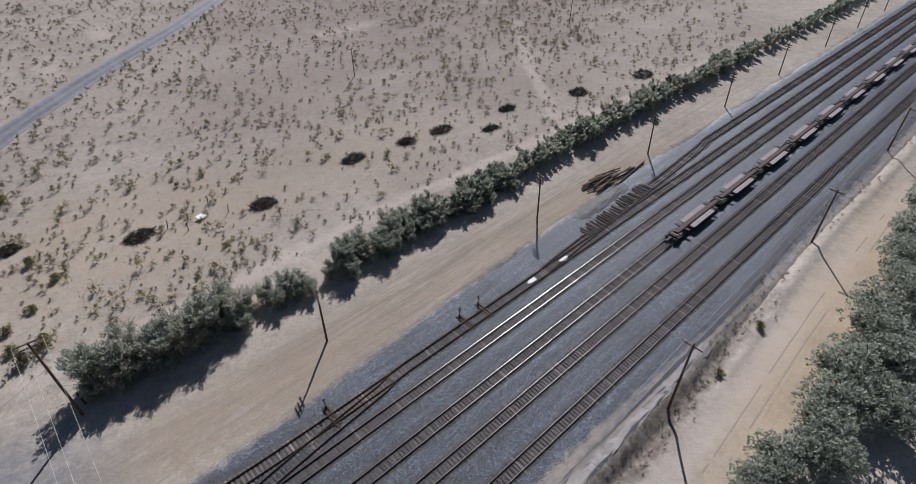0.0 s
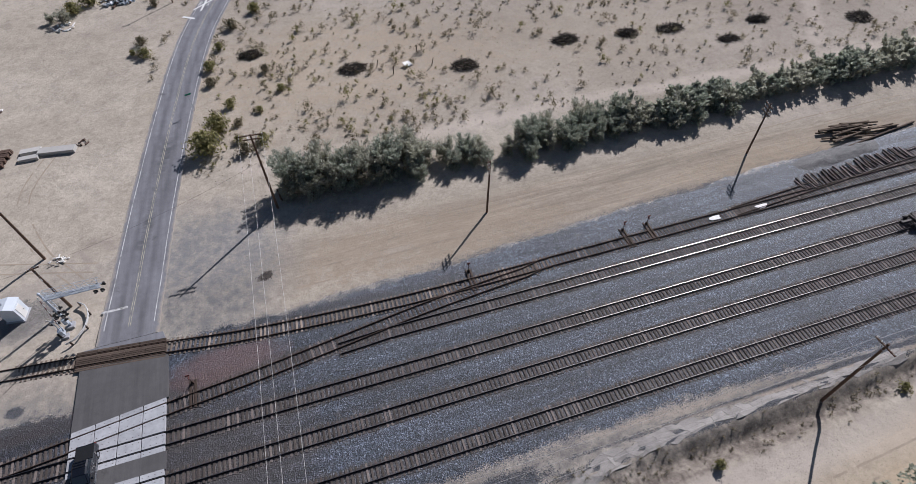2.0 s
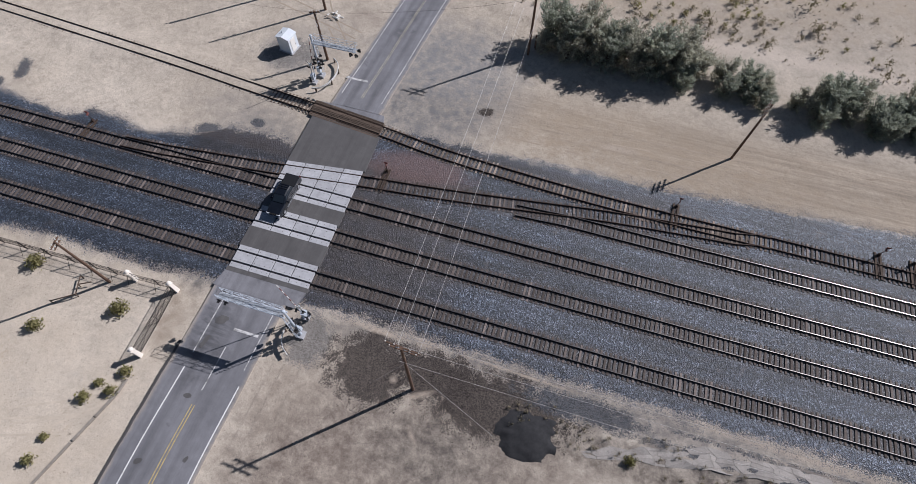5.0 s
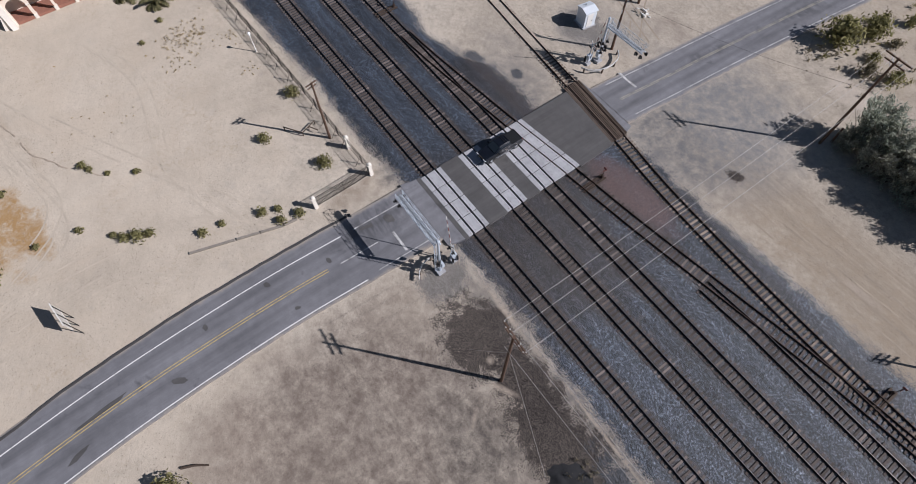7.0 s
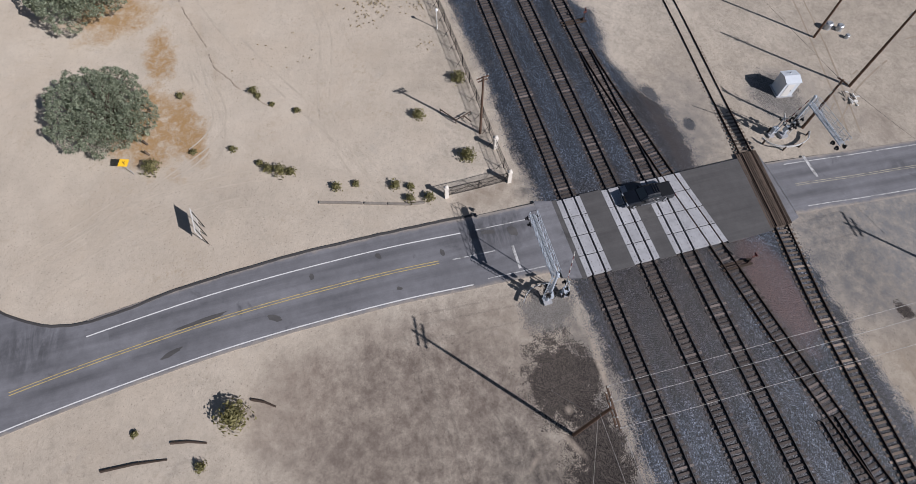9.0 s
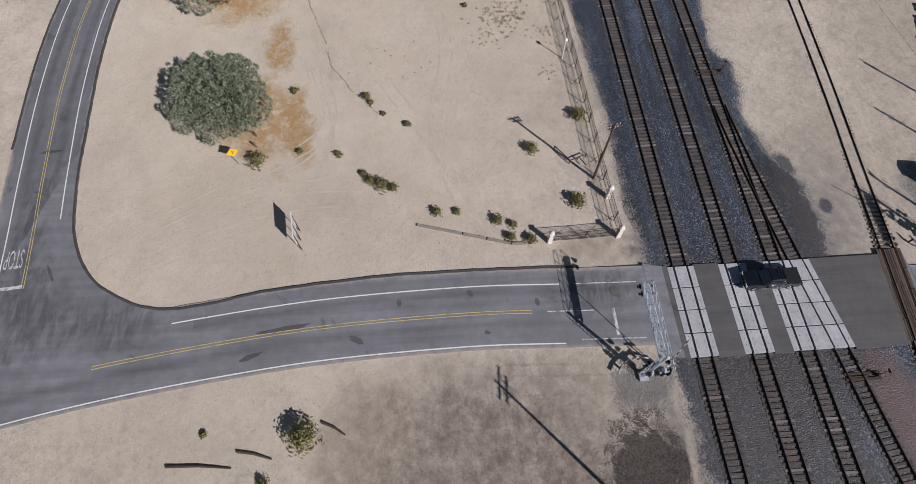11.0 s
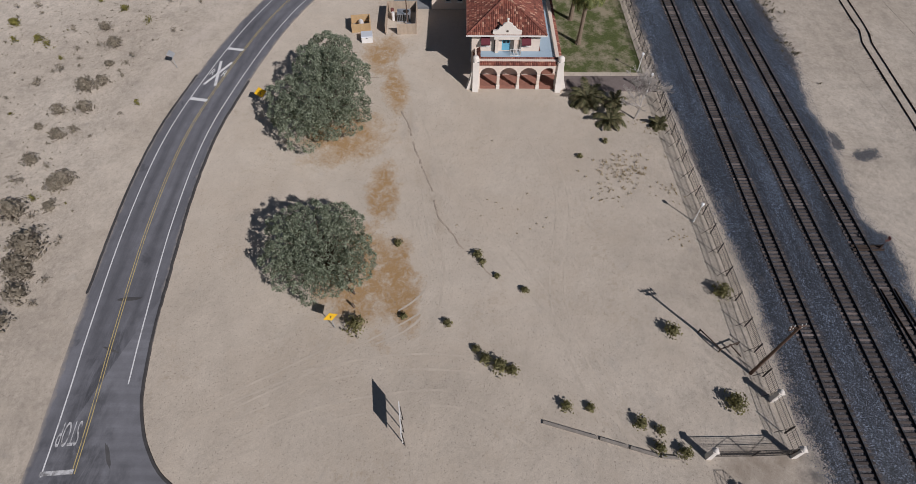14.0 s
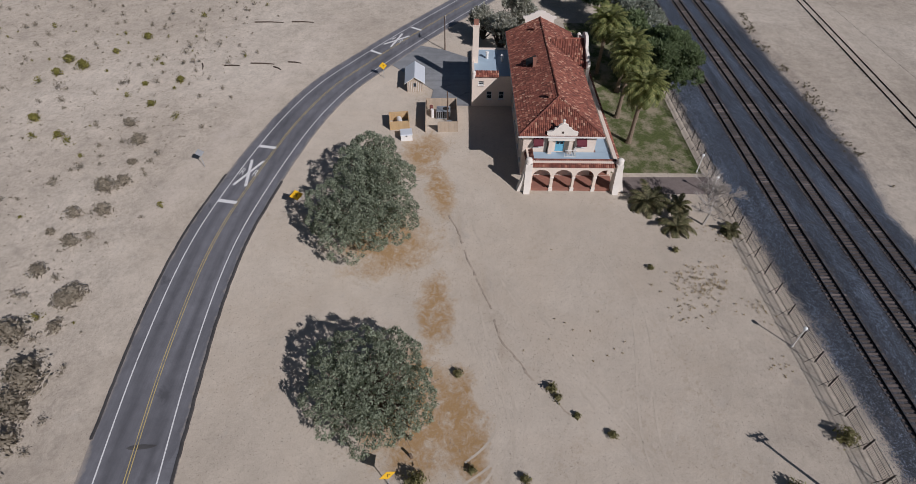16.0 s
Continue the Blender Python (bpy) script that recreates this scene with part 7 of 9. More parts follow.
for k in (-1.5, -.35, 1.5):
    wire((S1[0] + k, S1[1] + .2, S1[2] - .35), (N1[0] + k, N1[1] + .1, N1[2] - .35), .7, M_WIRE, "pale sagging power wire over the tracks")
for (xa, ya, ha), (xb_, yb_, hb_) in zip(LINE_S, LINE_S[1:]):
    for k in (-1.0, 0.2, 1.0):
        wire((xa + .1, ya + k, ha - .4), (xb_ + .3, yb_ + k + .2, hb_ - .5), .8, M_WIRE, "pale thin wire between roadside poles", .011)
wire((-2.6, 34.2, 7.6), (-120, 28, 8.0), 2.0, M_WIRE_DARK, "thin dark wire above the sand", .014, 20)
wire((-2.6, 34.2, 7.6), (25.1, 43.8, 9.0), .8, M_WIRE_DARK, "thin dark wire across the road", .014)
for b in ((14.5, -9.0), (28.5, -10.5)):
    wire((S1[0], S1[1], 9.5), (b[0] + 6, b[1] + 1.2, GROUND), .05, M_WIRE, "pale guy wire from the pole to the ground", .011, 4)

# ---------------------------------------------------------------- railway signals at the road
def lamp_head(th, p, face):
    """Two black crossing lights with round targets and hoods."""
    f = Vector(face).normalized()
    s = Vector((-f.y, f.x, 0))
    for k in (-.38, .38):
        q = Vector(p) + s * k
        t = part("light_target", Geo().tube(q, q + f * .03, .27, .27, 16), M_BLACK, th)
        part("hood", Geo().tube(q + f * .03, q + f * .3, .13, .13, 12), M_BLACK, t)


def crossing_signal(label, base, arm_dir, arm_len, arm_z, gate, road_dir):
    """Cantilever signal: mast, ladder, walkway arm over the road, lamps, and a raised gate beside it."""
    x, y = base
    th = thing("crossing_signal", label, "railway signal", Matrix.Translation((x, y, GROUND)))
    d, s = Vector((arm_dir, 0, 0)), Vector((0, road_dir, 0))
    part("base", Geo().box((0, 0, .1), (.9, .9, .5)), M_PANEL, th)
    part("mast", Geo().tube((0, 0, .3), (0, 0, arm_z + 1.0), .17, .13, 12), M_SILVER, th)
    lad = Geo()
    for k in (-.2, .2):
        lad.tube(tuple(s * .55 + d * k + Vector((0, 0, .4))), tuple(s * .35 + d * k + Vector((0, 0, arm_z + 1.0))), .03, .03, 5)
    for z in np.arange(.6, arm_z + .9, .33):
        lad.tube(tuple(s * .5 - d * .2 + Vector((0, 0, z))), tuple(s * .5 + d * .2 + Vector((0, 0, z))), .02, .02, 4)
    part("ladder", lad, M_SILVER, th)
    arm = part("arm", Geo().tube(tuple(Vector((0, 0, arm_z)) + s * .3), tuple(d * arm_len + Vector((0, 0, arm_z + .1)) + s * .3), .09, .07, 8)
               .tube(tuple(Vector((0, 0, arm_z)) - s * .3), tuple(d * arm_len + Vector((0, 0, arm_z + .1)) - s * .3), .09, .07, 8), M_SILVER, th)
    for t in np.arange(.5, arm_len, .55):
        part("walkway_grating", Geo().box(d * t + Vector((0, 0, arm_z + .06 + .1 * t / arm_len)), (.5, .6, .03)), M_GREY_STEEL, arm)
    g = Geo()
    for k in (-.42, .42):
        for z in (.55, 1.05):
            g.tube(tuple(d * .3 + s * k + Vector((0, 0, arm_z + z))), tuple(d * arm_len + s * k + Vector((0, 0, arm_z + z + .1))), .024, .024, 5)
        for t in np.arange(.3, arm_len + .1, 1.15):
            g.tube(tuple(d * t + s * k + Vector((0, 0, arm_z))), tuple(d * t + s * k + Vector((0, 0, arm_z + 1.08))), .025, .025, 5)
        for t in np.arange(.3, arm_len - .8, 1.15):
            g.tube(tuple(d * t + s * k + Vector((0, 0, arm_z))), tuple(d * (t + 1.15) + s * k + Vector((0, 0, arm_z + 1.05))), .018, .018, 4)
    for k in (-.42, .42):
        g.tube(tuple(d * arm_len + s * -.42 + Vector((0, 0, arm_z + 1.1))), tuple(d * arm_len + s * .42 + Vector((0, 0, arm_z + 1.1))), .025, .025, 5)
    part("handrail", g, M_SILVER, arm)
    part("truss_stay", Geo().tube((0, 0, arm_z + 1.0), tuple(d * arm_len * .6 + Vector((0, 0, arm_z + .1))), .03, .03, 6), M_SILVER, arm)
    for f in (s, -s):
        lamp_head(arm, d * (arm_len - .35) + Vector((0, 0, arm_z - .25)) + f * .45, f)
        lamp_head(th, Vector((0, 0, 2.6)) + f * .3, f)
    for z, side in ((3.5, 1), (3.1, -1), (2.0, 1)):
        lamp_head(th, Vector((0, 0, z)) + d * .32 * side, d * side)
    part("junction_box", Geo().box(tuple(-s * .3 + Vector((0, 0, 1.5))), (.5, .35, .9)), M_SILVER, th)
    part("bell", Geo().tube((0, 0, arm_z + 1.0), (0, 0, arm_z + 1.15), .2, .1, 10), M_SILVER, th)
    # gate mechanism on its own stand
    gx, gy = gate[0] - x, gate[1] - y
    gt = thing("crossing_gate", "silver crossing gate with its arm raised", "railway gate", Matrix.Translation((gate[0], gate[1], GROUND)))
    part("base", Geo().box((0, 0, .1), (.7, .7, .4)), M_PANEL, gt)
    part("mast", Geo().tube((0, 0, .2), (0, 0, 3.6), .07, .06, 10), M_SILVER, gt)
    part("mechanism", Geo().box((0, 0, 1.15), (.5, .6, .75)).box((0, 0, 1.58), (.54, .64, .1)), M_SILVER, gt)
    for k in (-.3, .3):
        part("counterweight", Geo().box((-d.x * .35, k, .8), (.25, .12, .9)), M_BLACK, gt)
    tip = d * 1.1 + Vector((0, 0, 8.2))
    a = part("gate_arm", Geo().tube(tuple(d * .3 + Vector((0, 0, 1.2))), tuple(d * .45 + Vector((0, 0, 3.2))), .06, .05, 6), M_SILVER, gt)
    p0 = d * .45 + Vector((0, 0, 3.2))
    for i in range(8):
        a_, b_ = p0.lerp(tip, i / 8), p0.lerp(tip, (i + 1) / 8)
        part("stripe", Geo().tube(a_, b_, .05, .045, 6), M_TRIM if i % 2 else M_GATE_RED, a)
    lamp_head(gt, Vector((0, 0, 2.7)) + s * .2, s)
    cb = part("crossbuck", Geo().box(s * .12 + Vector((0, 0, 3.3)), (1.25, .03, .2), Matrix.Rotation(radians(45), 4, "Y")).box(s * .15 + Vector((0, 0, 3.3)), (1.25, .03, .2), Matrix.Rotation(radians(-45), 4, "Y")), M_TRIM, gt, "white crossbuck boards")
    return th


M_GATE_RED = plain("faded_red_band", (0.2, 0.075, 0.065), 0.6)
crossing_signal("silver cantilever railway signal with walkway over the road", (11.45, -5.1), -1, 7.2, 6.1, (11.2, -3.1), -1)
crossing_signal("silver cantilever railway signal with walkway over the road", (-1.9, 30.9), 1, 6.4, 6.1, (-2.3, 29.4), 1)


def guard_rail(pts, label):
    sm = spline([(*p, 0) for p in pts], .5)
    fr = []
    for i, p in enumerate(sm):
        d = (sm[min(i + 1, len(sm) - 1)] - sm[max(i - 1, 0)]).normalized()
        fr.append((Vector((p.x, p.y, .35)), Vector((-d.y, d.x, 0)), Vector((0, 0, 1))))
    th = thing("guard_rail", label, "guard rail")
    part("beam", Geo().sweep([(-.03, -.16), (.03, -.16), (.07, -.08), (.02, 0), (.07, .08), (.03, .16), (-.03, .16)], fr), M_GUARD, th)
    for p in sm[1::4]:
        part("post", Geo().box((p.x, p.y, -.05), (.16, .16, .9)), M_TIMBER_DARK, th)


M_GUARD = plain("white_guard_rail", (0.70, 0.70, 0.69), 0.5, .3)
guard_rail([(-1.9, 27.7), (-.9, 28.1), (-.1, 29.2), (.25, 30.5), (.2, 32.0), (-.3, 33.2), (-1.2, 33.9)], "white curved guard rail round the signal")
guard_rail([(11.2, -7.7), (10.5, -7.2), (9.9, -6.4), (9.7, -5.2), (9.9, -4.2)], "white curved guard rail round the signal")

# signal cabin
M_CABIN = plain("white_cabin_steel", (0.70, 0.74, 0.78), 0.4, .1, .06, 1.5)
cab = thing("signal_cabin", "white steel signal equipment cabin on gravel", "cabin", Matrix.Translation((-8.6, 34.6, GROUND)) @ rz(-8))
part("body", Geo().box((0, 0, 1.25), (2.0, 1.9, 2.5)), M_CABIN, cab)
part("roof", Geo().prism([(-1.12, 0), (1.12, 0), (1.12, .06), (0, .36), (-1.12, .06)], -1.05, 1.05, Matrix.Translation((0, 0, 2.5)) @ xz), M_CABIN, cab)
part("door", Geo().box((1.02, -.1, 1.2), (.05, .95, 2.0)), M_TRIM, cab)
part("door_handle", Geo().box((1.06, .25, 1.1), (.04, .04, .2)), M_IRON, cab)
part("air_unit", Geo().box((.3, 1.1, 1.5), (.8, .4, .8)), M_GREY_STEEL, cab)
part("plinth", Geo().box((0, 0, .06), (2.3, 2.2, .22)), M_PANEL, cab)
part("vent", Geo().tube((-.5, 0, 2.7), (-.5, 0, 2.95), .08, .08, 8), M_GREY_STEEL, cab)


def switch_stand(x, y, label="rusty switch stand beside the turnout", ang=0.0):
    th = thing("switch_stand", label, "switch stand", Matrix.Translation((x, y, -.25)) @ rz(ang))
    part("head_block", Geo().box((0, .6, .08), (.24, 3.6, .16)).box((.55, .6, .08), (.24, 3.6, .16)), M_TIMBER_DARK, th)
    part("stand", Geo().box((.28, 2.0, .35), (.3, .3, .5), None, .7), M_RUST, th)
    part("lever", Geo().tube((.28, 2.0, .5), (.28, 2.0, 1.9), .04, .03, 6), M_RUST, th)
    part("target", Geo().box((.28, 2.0, 1.95), (.45, .04, .3)).box((.28, 2.0, 1.55), (.04, .45, .3)), M_GATE_RED, th)
    part("throw_rod", Geo().tube((.28, 1.9, .2), (.28, -.6, .12), .03, .03, 6), M_RUST, th)


switch_stand(72.0, 21.6)
switch_stand(75.9, 21.6)
switch_stand(12.6, 15.9)
switch_stand(-27.9, 12.0)
switch_stand(48.5, 21.4)
# white plates by the switch, of unknown use, shaped as low rounded slabs
for x, y in ((86.6, 21.6), (94.5, 21.5)):
    g = Geo().prism([(math.cos(t) * (.9 + .3 * math.sin(3 * t + x)), math.sin(t) * (.5 + .15 * math.cos(2 * t))) for t in np.linspace(0, 6.28, 15)[:-1]], 0, .12)
    solo("lime_patch", g, M_TRIM, "flat white plate between the rails", "spill", at=Matrix.Translation((x, y, -.2)))

# ---------------------------------------------------------------- pickup truck on the crossing
def car_paint():
    m = Mat("dark_navy_car_paint", 0.22, 0.0, 0.6)
    m.color(m.ramp(m.noise(0.8, 3), [(0.3, (0.005, 0.006, 0.009)), (0.7, (0.008, 0.010, 0.015))]))
    m.b.inputs["Coat Weight"].default_value = 0.4
    return m.m


M_CAR, M_TYRE, M_CHROME = car_paint(), plain("black_rubber", (0.02, 0.02, 0.02), 0.9), plain("chrome_trim", (0.65, 0.66, 0.68), 0.2, 1.0)
M_LAMP_WHITE, M_LAMP_RED = plain("clear_lamp_lens", (0.6, 0.62, 0.65), 0.15), plain("red_lamp_lens", (0.35, 0.02, 0.02), 0.2)
M_BEDLINER = plain("black_bed_cover", (0.014, 0.015, 0.017), 0.6)


def section(g, rows):
    """Lofts a body from cross-sections: rows of (x, half width bottom, half width top, z bottom, z top, round)."""
    rings = []
    for x, wb, wt, z0, z1, rd in rows:
        k = len(g.v)
        g.v += [(x, -wb, z0), (x, -wb, z0 + (z1 - z0) * .45), (x, -wt, z1 - rd), (x, -wt + rd, z1), (x, wt - rd, z1), (x, wt, z1 - rd), (x, wb, z0 + (z1 - z0) * .45), (x, wb, z0)]
        rings.append(k)
    for a, b in zip(rings, rings[1:]):
        for i in range(8):
            j = (i + 1) % 8
            g.f.append((a + i, a + j, b + j, b + i))
    g.f.append(tuple(rings[0] + i for i in reversed(range(8))))
    g.f.append(tuple(rings[-1] + i for i in range(8)))
    return g


truck = thing("pickup_truck", "dark navy crew-cab pickup truck on the crossing", "car", Matrix.Translation((2.35, 10.3, 0)) @ rz(-90))
part("body", section(Geo(), [(2.95, .78, .72, .45, .82, .08), (2.85, .95, .86, .38, 1.0, .1), (2.2, .98, .9, .36, 1.08, .1), (1.45, 1.0, .93, .36, 1.14, .08), (.9, 1.0, .95, .36, 1.15, .05), (-1.0, 1.0, .95, .36, 1.15, .05), (-2.75, 1.0, .96, .40, 1.15, .05), (-2.9, .97, .95, .45, 1.14, .05)]), M_CAR, truck)
part("cab", section(Geo(), [(1.35, .93, .80, 1.12, 1.17, .02), (.55, .93, .74, 1.12, 1.80, .12), (-.2, .93, .74, 1.12, 1.86, .14), (-.95, .93, .74, 1.12, 1.80, .12), (-1.25, .93, .78, 1.12, 1.2, .02)]), M_CAR, truck)
ws = Geo().poly([(1.34, -.72, 1.2), (1.34, .72, 1.2), (.62, .62, 1.75), (.62, -.62, 1.75)])
ws.v = [(x + .02, y, z + .02) for x, y, z in ws.v]
part("windscreen", ws, M_GLASS, truck)
rw = Geo().poly([(-1.26, .72, 1.2), (-1.26, -.72, 1.2), (-.98, -.62, 1.72), (-.98, .62, 1.72)])
rw.v = [(x - .02, y, z + .02) for x, y, z in rw.v]
part("rear_window", rw, M_GLASS, truck)
for s in (-1, 1):
    for a, b in ((1.05, .1), (.02, -.95)):
        g = Geo().poly([(a, s * .925, 1.2), (b, s * .925, 1.2), (b + (.1 if b < 0 else 0), s * .80, 1.66), (a - (.55 if a > .5 else .02), s * .80, 1.66)])
        part("side_window", g, M_GLASS, truck)
    part("mirror", Geo().box((.95, s * 1.12, 1.2), (.14, .24, .2)), M_CAR, truck)
    part("headlight", Geo().box((2.88, s * .68, .85), (.14, .38, .2)), M_LAMP_WHITE, truck)
    part("tail_light", Geo().box((-2.9, s * .86, .95), (.06, .16, .34)), M_LAMP_RED, truck)
    part("door_handle", Geo().box((.25, s * 1.0, 1.02), (.2, .03, .04)).box((-.8, s * 1.0, 1.02), (.2, .03, .04)), M_CHROME, truck)
    part("running_board", Geo().box((0, s * 1.0, .36), (2.4, .16, .06)), M_CHROME, truck)
    for x in (1.95, -1.85):
        w = part("wheel", Geo().tube((x, s * .74, .4), (x, s * 1.0, .4), .4, .4, 20), M_TYRE, truck)
        part("rim", Geo().tube((x, s * .99, .4), (x, s * 1.015, .4), .25, .23, 14), M_CHROME, w)
part("bed_cover", Geo().box((-2.05, 0, 1.17), (1.5, 1.72, .05)), M_BEDLINER, truck, "black soft bed cover")
part("bumper", Geo().box((2.97, 0, .55), (.16, 1.7, .22)).box((-2.97, 0, .55), (.14, 1.75, .18)), M_CHROME, truck)
part("roof_rack", Geo().tube((-.9, -.66, 1.92), (-.9, .66, 1.92), .025).tube((-.6, -.66, 1.94), (-.6, .66, 1.94), .025).tube((-.3, -.66, 1.95), (-.3, .66, 1.95), .025), M_IRON, truck)

# ---------------------------------------------------------------- articulated flat cars
M_DECKING = plain("brown_painted_car_deck", (0.31, 0.262, 0.255), 0.8, .1, .25, 1.2, .2)
M_SILL = plain("dark_brown_car_sill", (0.085, 0.06, 0.055), 0.75, .2, .25, 1.5)


def bogie(parent, x):
    b = part("truck", Geo().box((x, -1.0, .47), (2.2, .16, .3)).box((x, 1.0, .47), (2.2, .16, .3)).box((x, 0, .5), (.4, 2.1, .3)), M_IRON, parent)
    for dx in (-.85, .85):
        part("axle", Geo().tube((x + dx, -1.0, .42), (x + dx, 1.0, .42), .08, .08, 8), M_IRON, b)
        for s in (-.75, .75):
            part("wheel", Geo().tube((x + dx, s - .06, .42), (x + dx, s + .06, .42), .42, .42, 16), M_IRON, b)
    part("hose_bracket", Geo().path([(x - .5, -.5, .8), (x - .3, -.9, 1.3), (x + .2, -1.0, 1.25), (x + .5, -.6, 1.15)], .05, 5).path([(x - .5, .5, .8), (x - .2, .9, 1.3), (x + .3, 1.0, 1.2), (x + .6, .6, 1.25)], .05, 5).box((x, 0, 1.0), (.5, 1.9, .12)), M_IRON, b)


CARL = 16.2
fc = thing("flat_car", "brown articulated container flat car on the track", "rail car", Matrix.Translation((113.0, 12.0, 0)), "parked flat cars")
part("centre_sill", Geo().box((CARL / 2, 0, .88), (CARL - 1.6, .75, .45)).box((CARL / 2, 0, 1.12), (CARL - 1.6, .6, .05)), M_SILL, fc)
for s in (-1, 1):
    part("deck_plate", Geo().box((CARL / 2 + .3, s * .98, .92), (7.6, .9, .1)).box((CARL / 2 + .3, s * 1.42, .86), (7.6, .06, .26)), M_DECKING, fc, "worn brown deck plate")
    for x in (3.2, CARL - 3.0):
        part("container_guide", Geo().box((x, s * .9, .95), (.5, .9, .16)), M_SILL, fc)
bogie(fc, .2)
part("coupler", Geo().box((-1.5, 0, .75), (1.6, .3, .3)).box((-2.3, .05, .75), (.3, .4, .4)), M_IRON, fc)
for i in range(1, 16):
    copy_thing(fc, Matrix.Translation((113.0 + CARL * i, 12.0, 0)))

# ---------------------------------------------------------------- iron fence, gate, pillars, lamps
fence = thing("iron_fence", "dark iron picket fence between depot yard and rails", "fence")
FY = [(-4.3, -4.4), (-9.6, -4.65), (-26.8, -5.0), (-47, -5.7), (-60, -5.9), (-92, -6.1)]
fence_pts = spline(FY, 2.6)
pk = Geo()
for i, (p, q) in enumerate(zip(fence_pts, fence_pts[1:])):
    part("fence_post", Geo().box((p.x, p.y, .72), (.09, .09, 2.0)), M_IRON, fence)
    d = q - p
    for z in (.05, .95, 1.55):
        part("rail", Geo().tube((p.x, p.y, z), (q.x, q.y, z), .025, .025, 5), M_IRON, fence)
    if i % 1 == 0:
        part("brace", Geo().tube((p.x, p.y, 1.3), (p.x - .1, p.y - .9, GROUND), .028, .028, 5), M_IRON, fence)
    n = int(d.length / .16)
    for k in range(n):
        c = p.lerp(q, (k + .5) / n)
        pk.box((c.x, c.y, .7), (.018, .018, 1.75))
tagged(part("picket_row", pk, M_IRON, fence), kind="stuff")
gate = thing("wire_gate", "dark wire gate between two white pillars", "gate")
for a, b in (((-4.05, -12.0), (-4.1, -8.3)), ((-4.1, -8.2), (-4.25, -4.7))):
    leaf = Geo()
    p, q = Vector((*a, 0)), Vector((*b, 0))
    for z in (-.15, .7, 1.45):
        leaf.tube((p.x, p.y, z), (q.x, q.y, z), .03, .03, 5)
    for t in (0, 1):
        c = p.lerp(q, t)
        leaf.tube((c.x, c.y, -.2), (c.x, c.y, 1.5), .035, .035, 5)
    leaf.tube((p.x, p.y, -.1), (q.x, q.y, 1.4), .02, .02, 4)
    lf = part("gate_leaf", leaf, M_IRON, gate)
    w = Geo()
    n = int((q - p).length / .13)
    for k in range(n):
        c = p.lerp(q, k / n)
        w.box((c.x, c.y, .65), (.012, .012, 1.55))
    for z in np.arange(0, 1.45, .14):
        w.tube((p.x, p.y, z), (q.x, q.y, z), .007, .007, 4)
    tagged(part("wire_mesh", w, M_IRON, lf), kind="stuff")


def pillar(x, y):
    th = thing("gate_pillar", "white stucco pillar with domed cap", "pillar", Matrix.Translation((x, y, GROUND)), "white fence pillars")
    part("shaft", Geo().box((0, 0, .95), (.48, .48, 1.95), None, .82), M_CREAM, th)
    part("cap", Geo().box((0, 0, 1.97), (.56, .56, .12)).ball((0, 0, 2.05), .25, 12, 6, .8), M_CREAM, th)


for x, y in ((-4.0, -12.2), (-4.2, -4.45), (-9.4, -4.6)):
    pillar(x, y)


def lamp_post(x, y, h=3.1):
    th = thing("lamp_post", "white lamp post with a round globe", "lamp post", Matrix.Translation((x, y, GROUND)), "globe lamps")
    part("post", Geo().tube((0, 0, -.1), (0, 0, .5), .13, .09, 10).tube((0, 0, .5), (0, 0, h - .25), .07, .055, 10), M_TRIM, th)
    part("globe", Geo().tube((0, 0, h - .3), (0, 0, h - .18), .12, .12, 10).ball((0, 0, h), .22, 16, 10), M_GLOBE, th, "white frosted globe", True)


M_GLOBE = Mat("frosted_white_globe", 0.25, 0, 0.5).color((0.85, 0.85, 0.85)).m
for x, y in ((-31.6, -6.5), (-61.3, -7.6), (-56.3, -7.2), (-86, -8.0)):
    lamp_post(x, y)

# timber kerb, bars in place of shadow lines, billboard, signs
r = random.Random(3)
kp = [(-7.07, -26.98), (-5.58, -21.8), (-4.79, -19.15), (-4.01, -16.48), (-3.87, -14.76)]
for (xa, ya), (xb_, yb_) in zip(kp, kp[1:]):
    d = Vector((xb_ - xa, yb_ - ya, 0))
    solo("kerb_timber", Geo().box((0, 0, 0), (d.length - .08, .26, .24), None, .95), M_TIMBER_GREY, "pale weathered kerb timber lying on the sand", "timber", "kerb timbers", at=Matrix.Translation(((xa + xb_) / 2, (ya + yb_) / 2, GROUND + .12)) @ rz(math.degrees(math.atan2(d.y, d.x))))
# added dark bars stand in for an H-shaped shadow beside the pole
fr = thing("timber_rail_frame", "low dark bars in place of shadow lines near the fence", "timber frame")
for a, b in (((-16.6, -9.8), (-14.4, -8.3)), ((-14.4, -8.3), (-15.2, -6.2)), ((-14.9, -7.2), (-13.6, -6.5))):
    part("rail", Geo().tube((*a, .25), (*b, .28), .07, .07, 6), M_TIMBER_DARK, fr)
    part("post", Geo().tube((*a, GROUND), (*a, .35), .07, .07, 6), M_TIMBER_DARK, fr)
part("post", Geo().tube((-15.2, -6.2, GROUND), (-15.2, -6.2, .35), .07, .07, 6), M_TIMBER_DARK, fr)

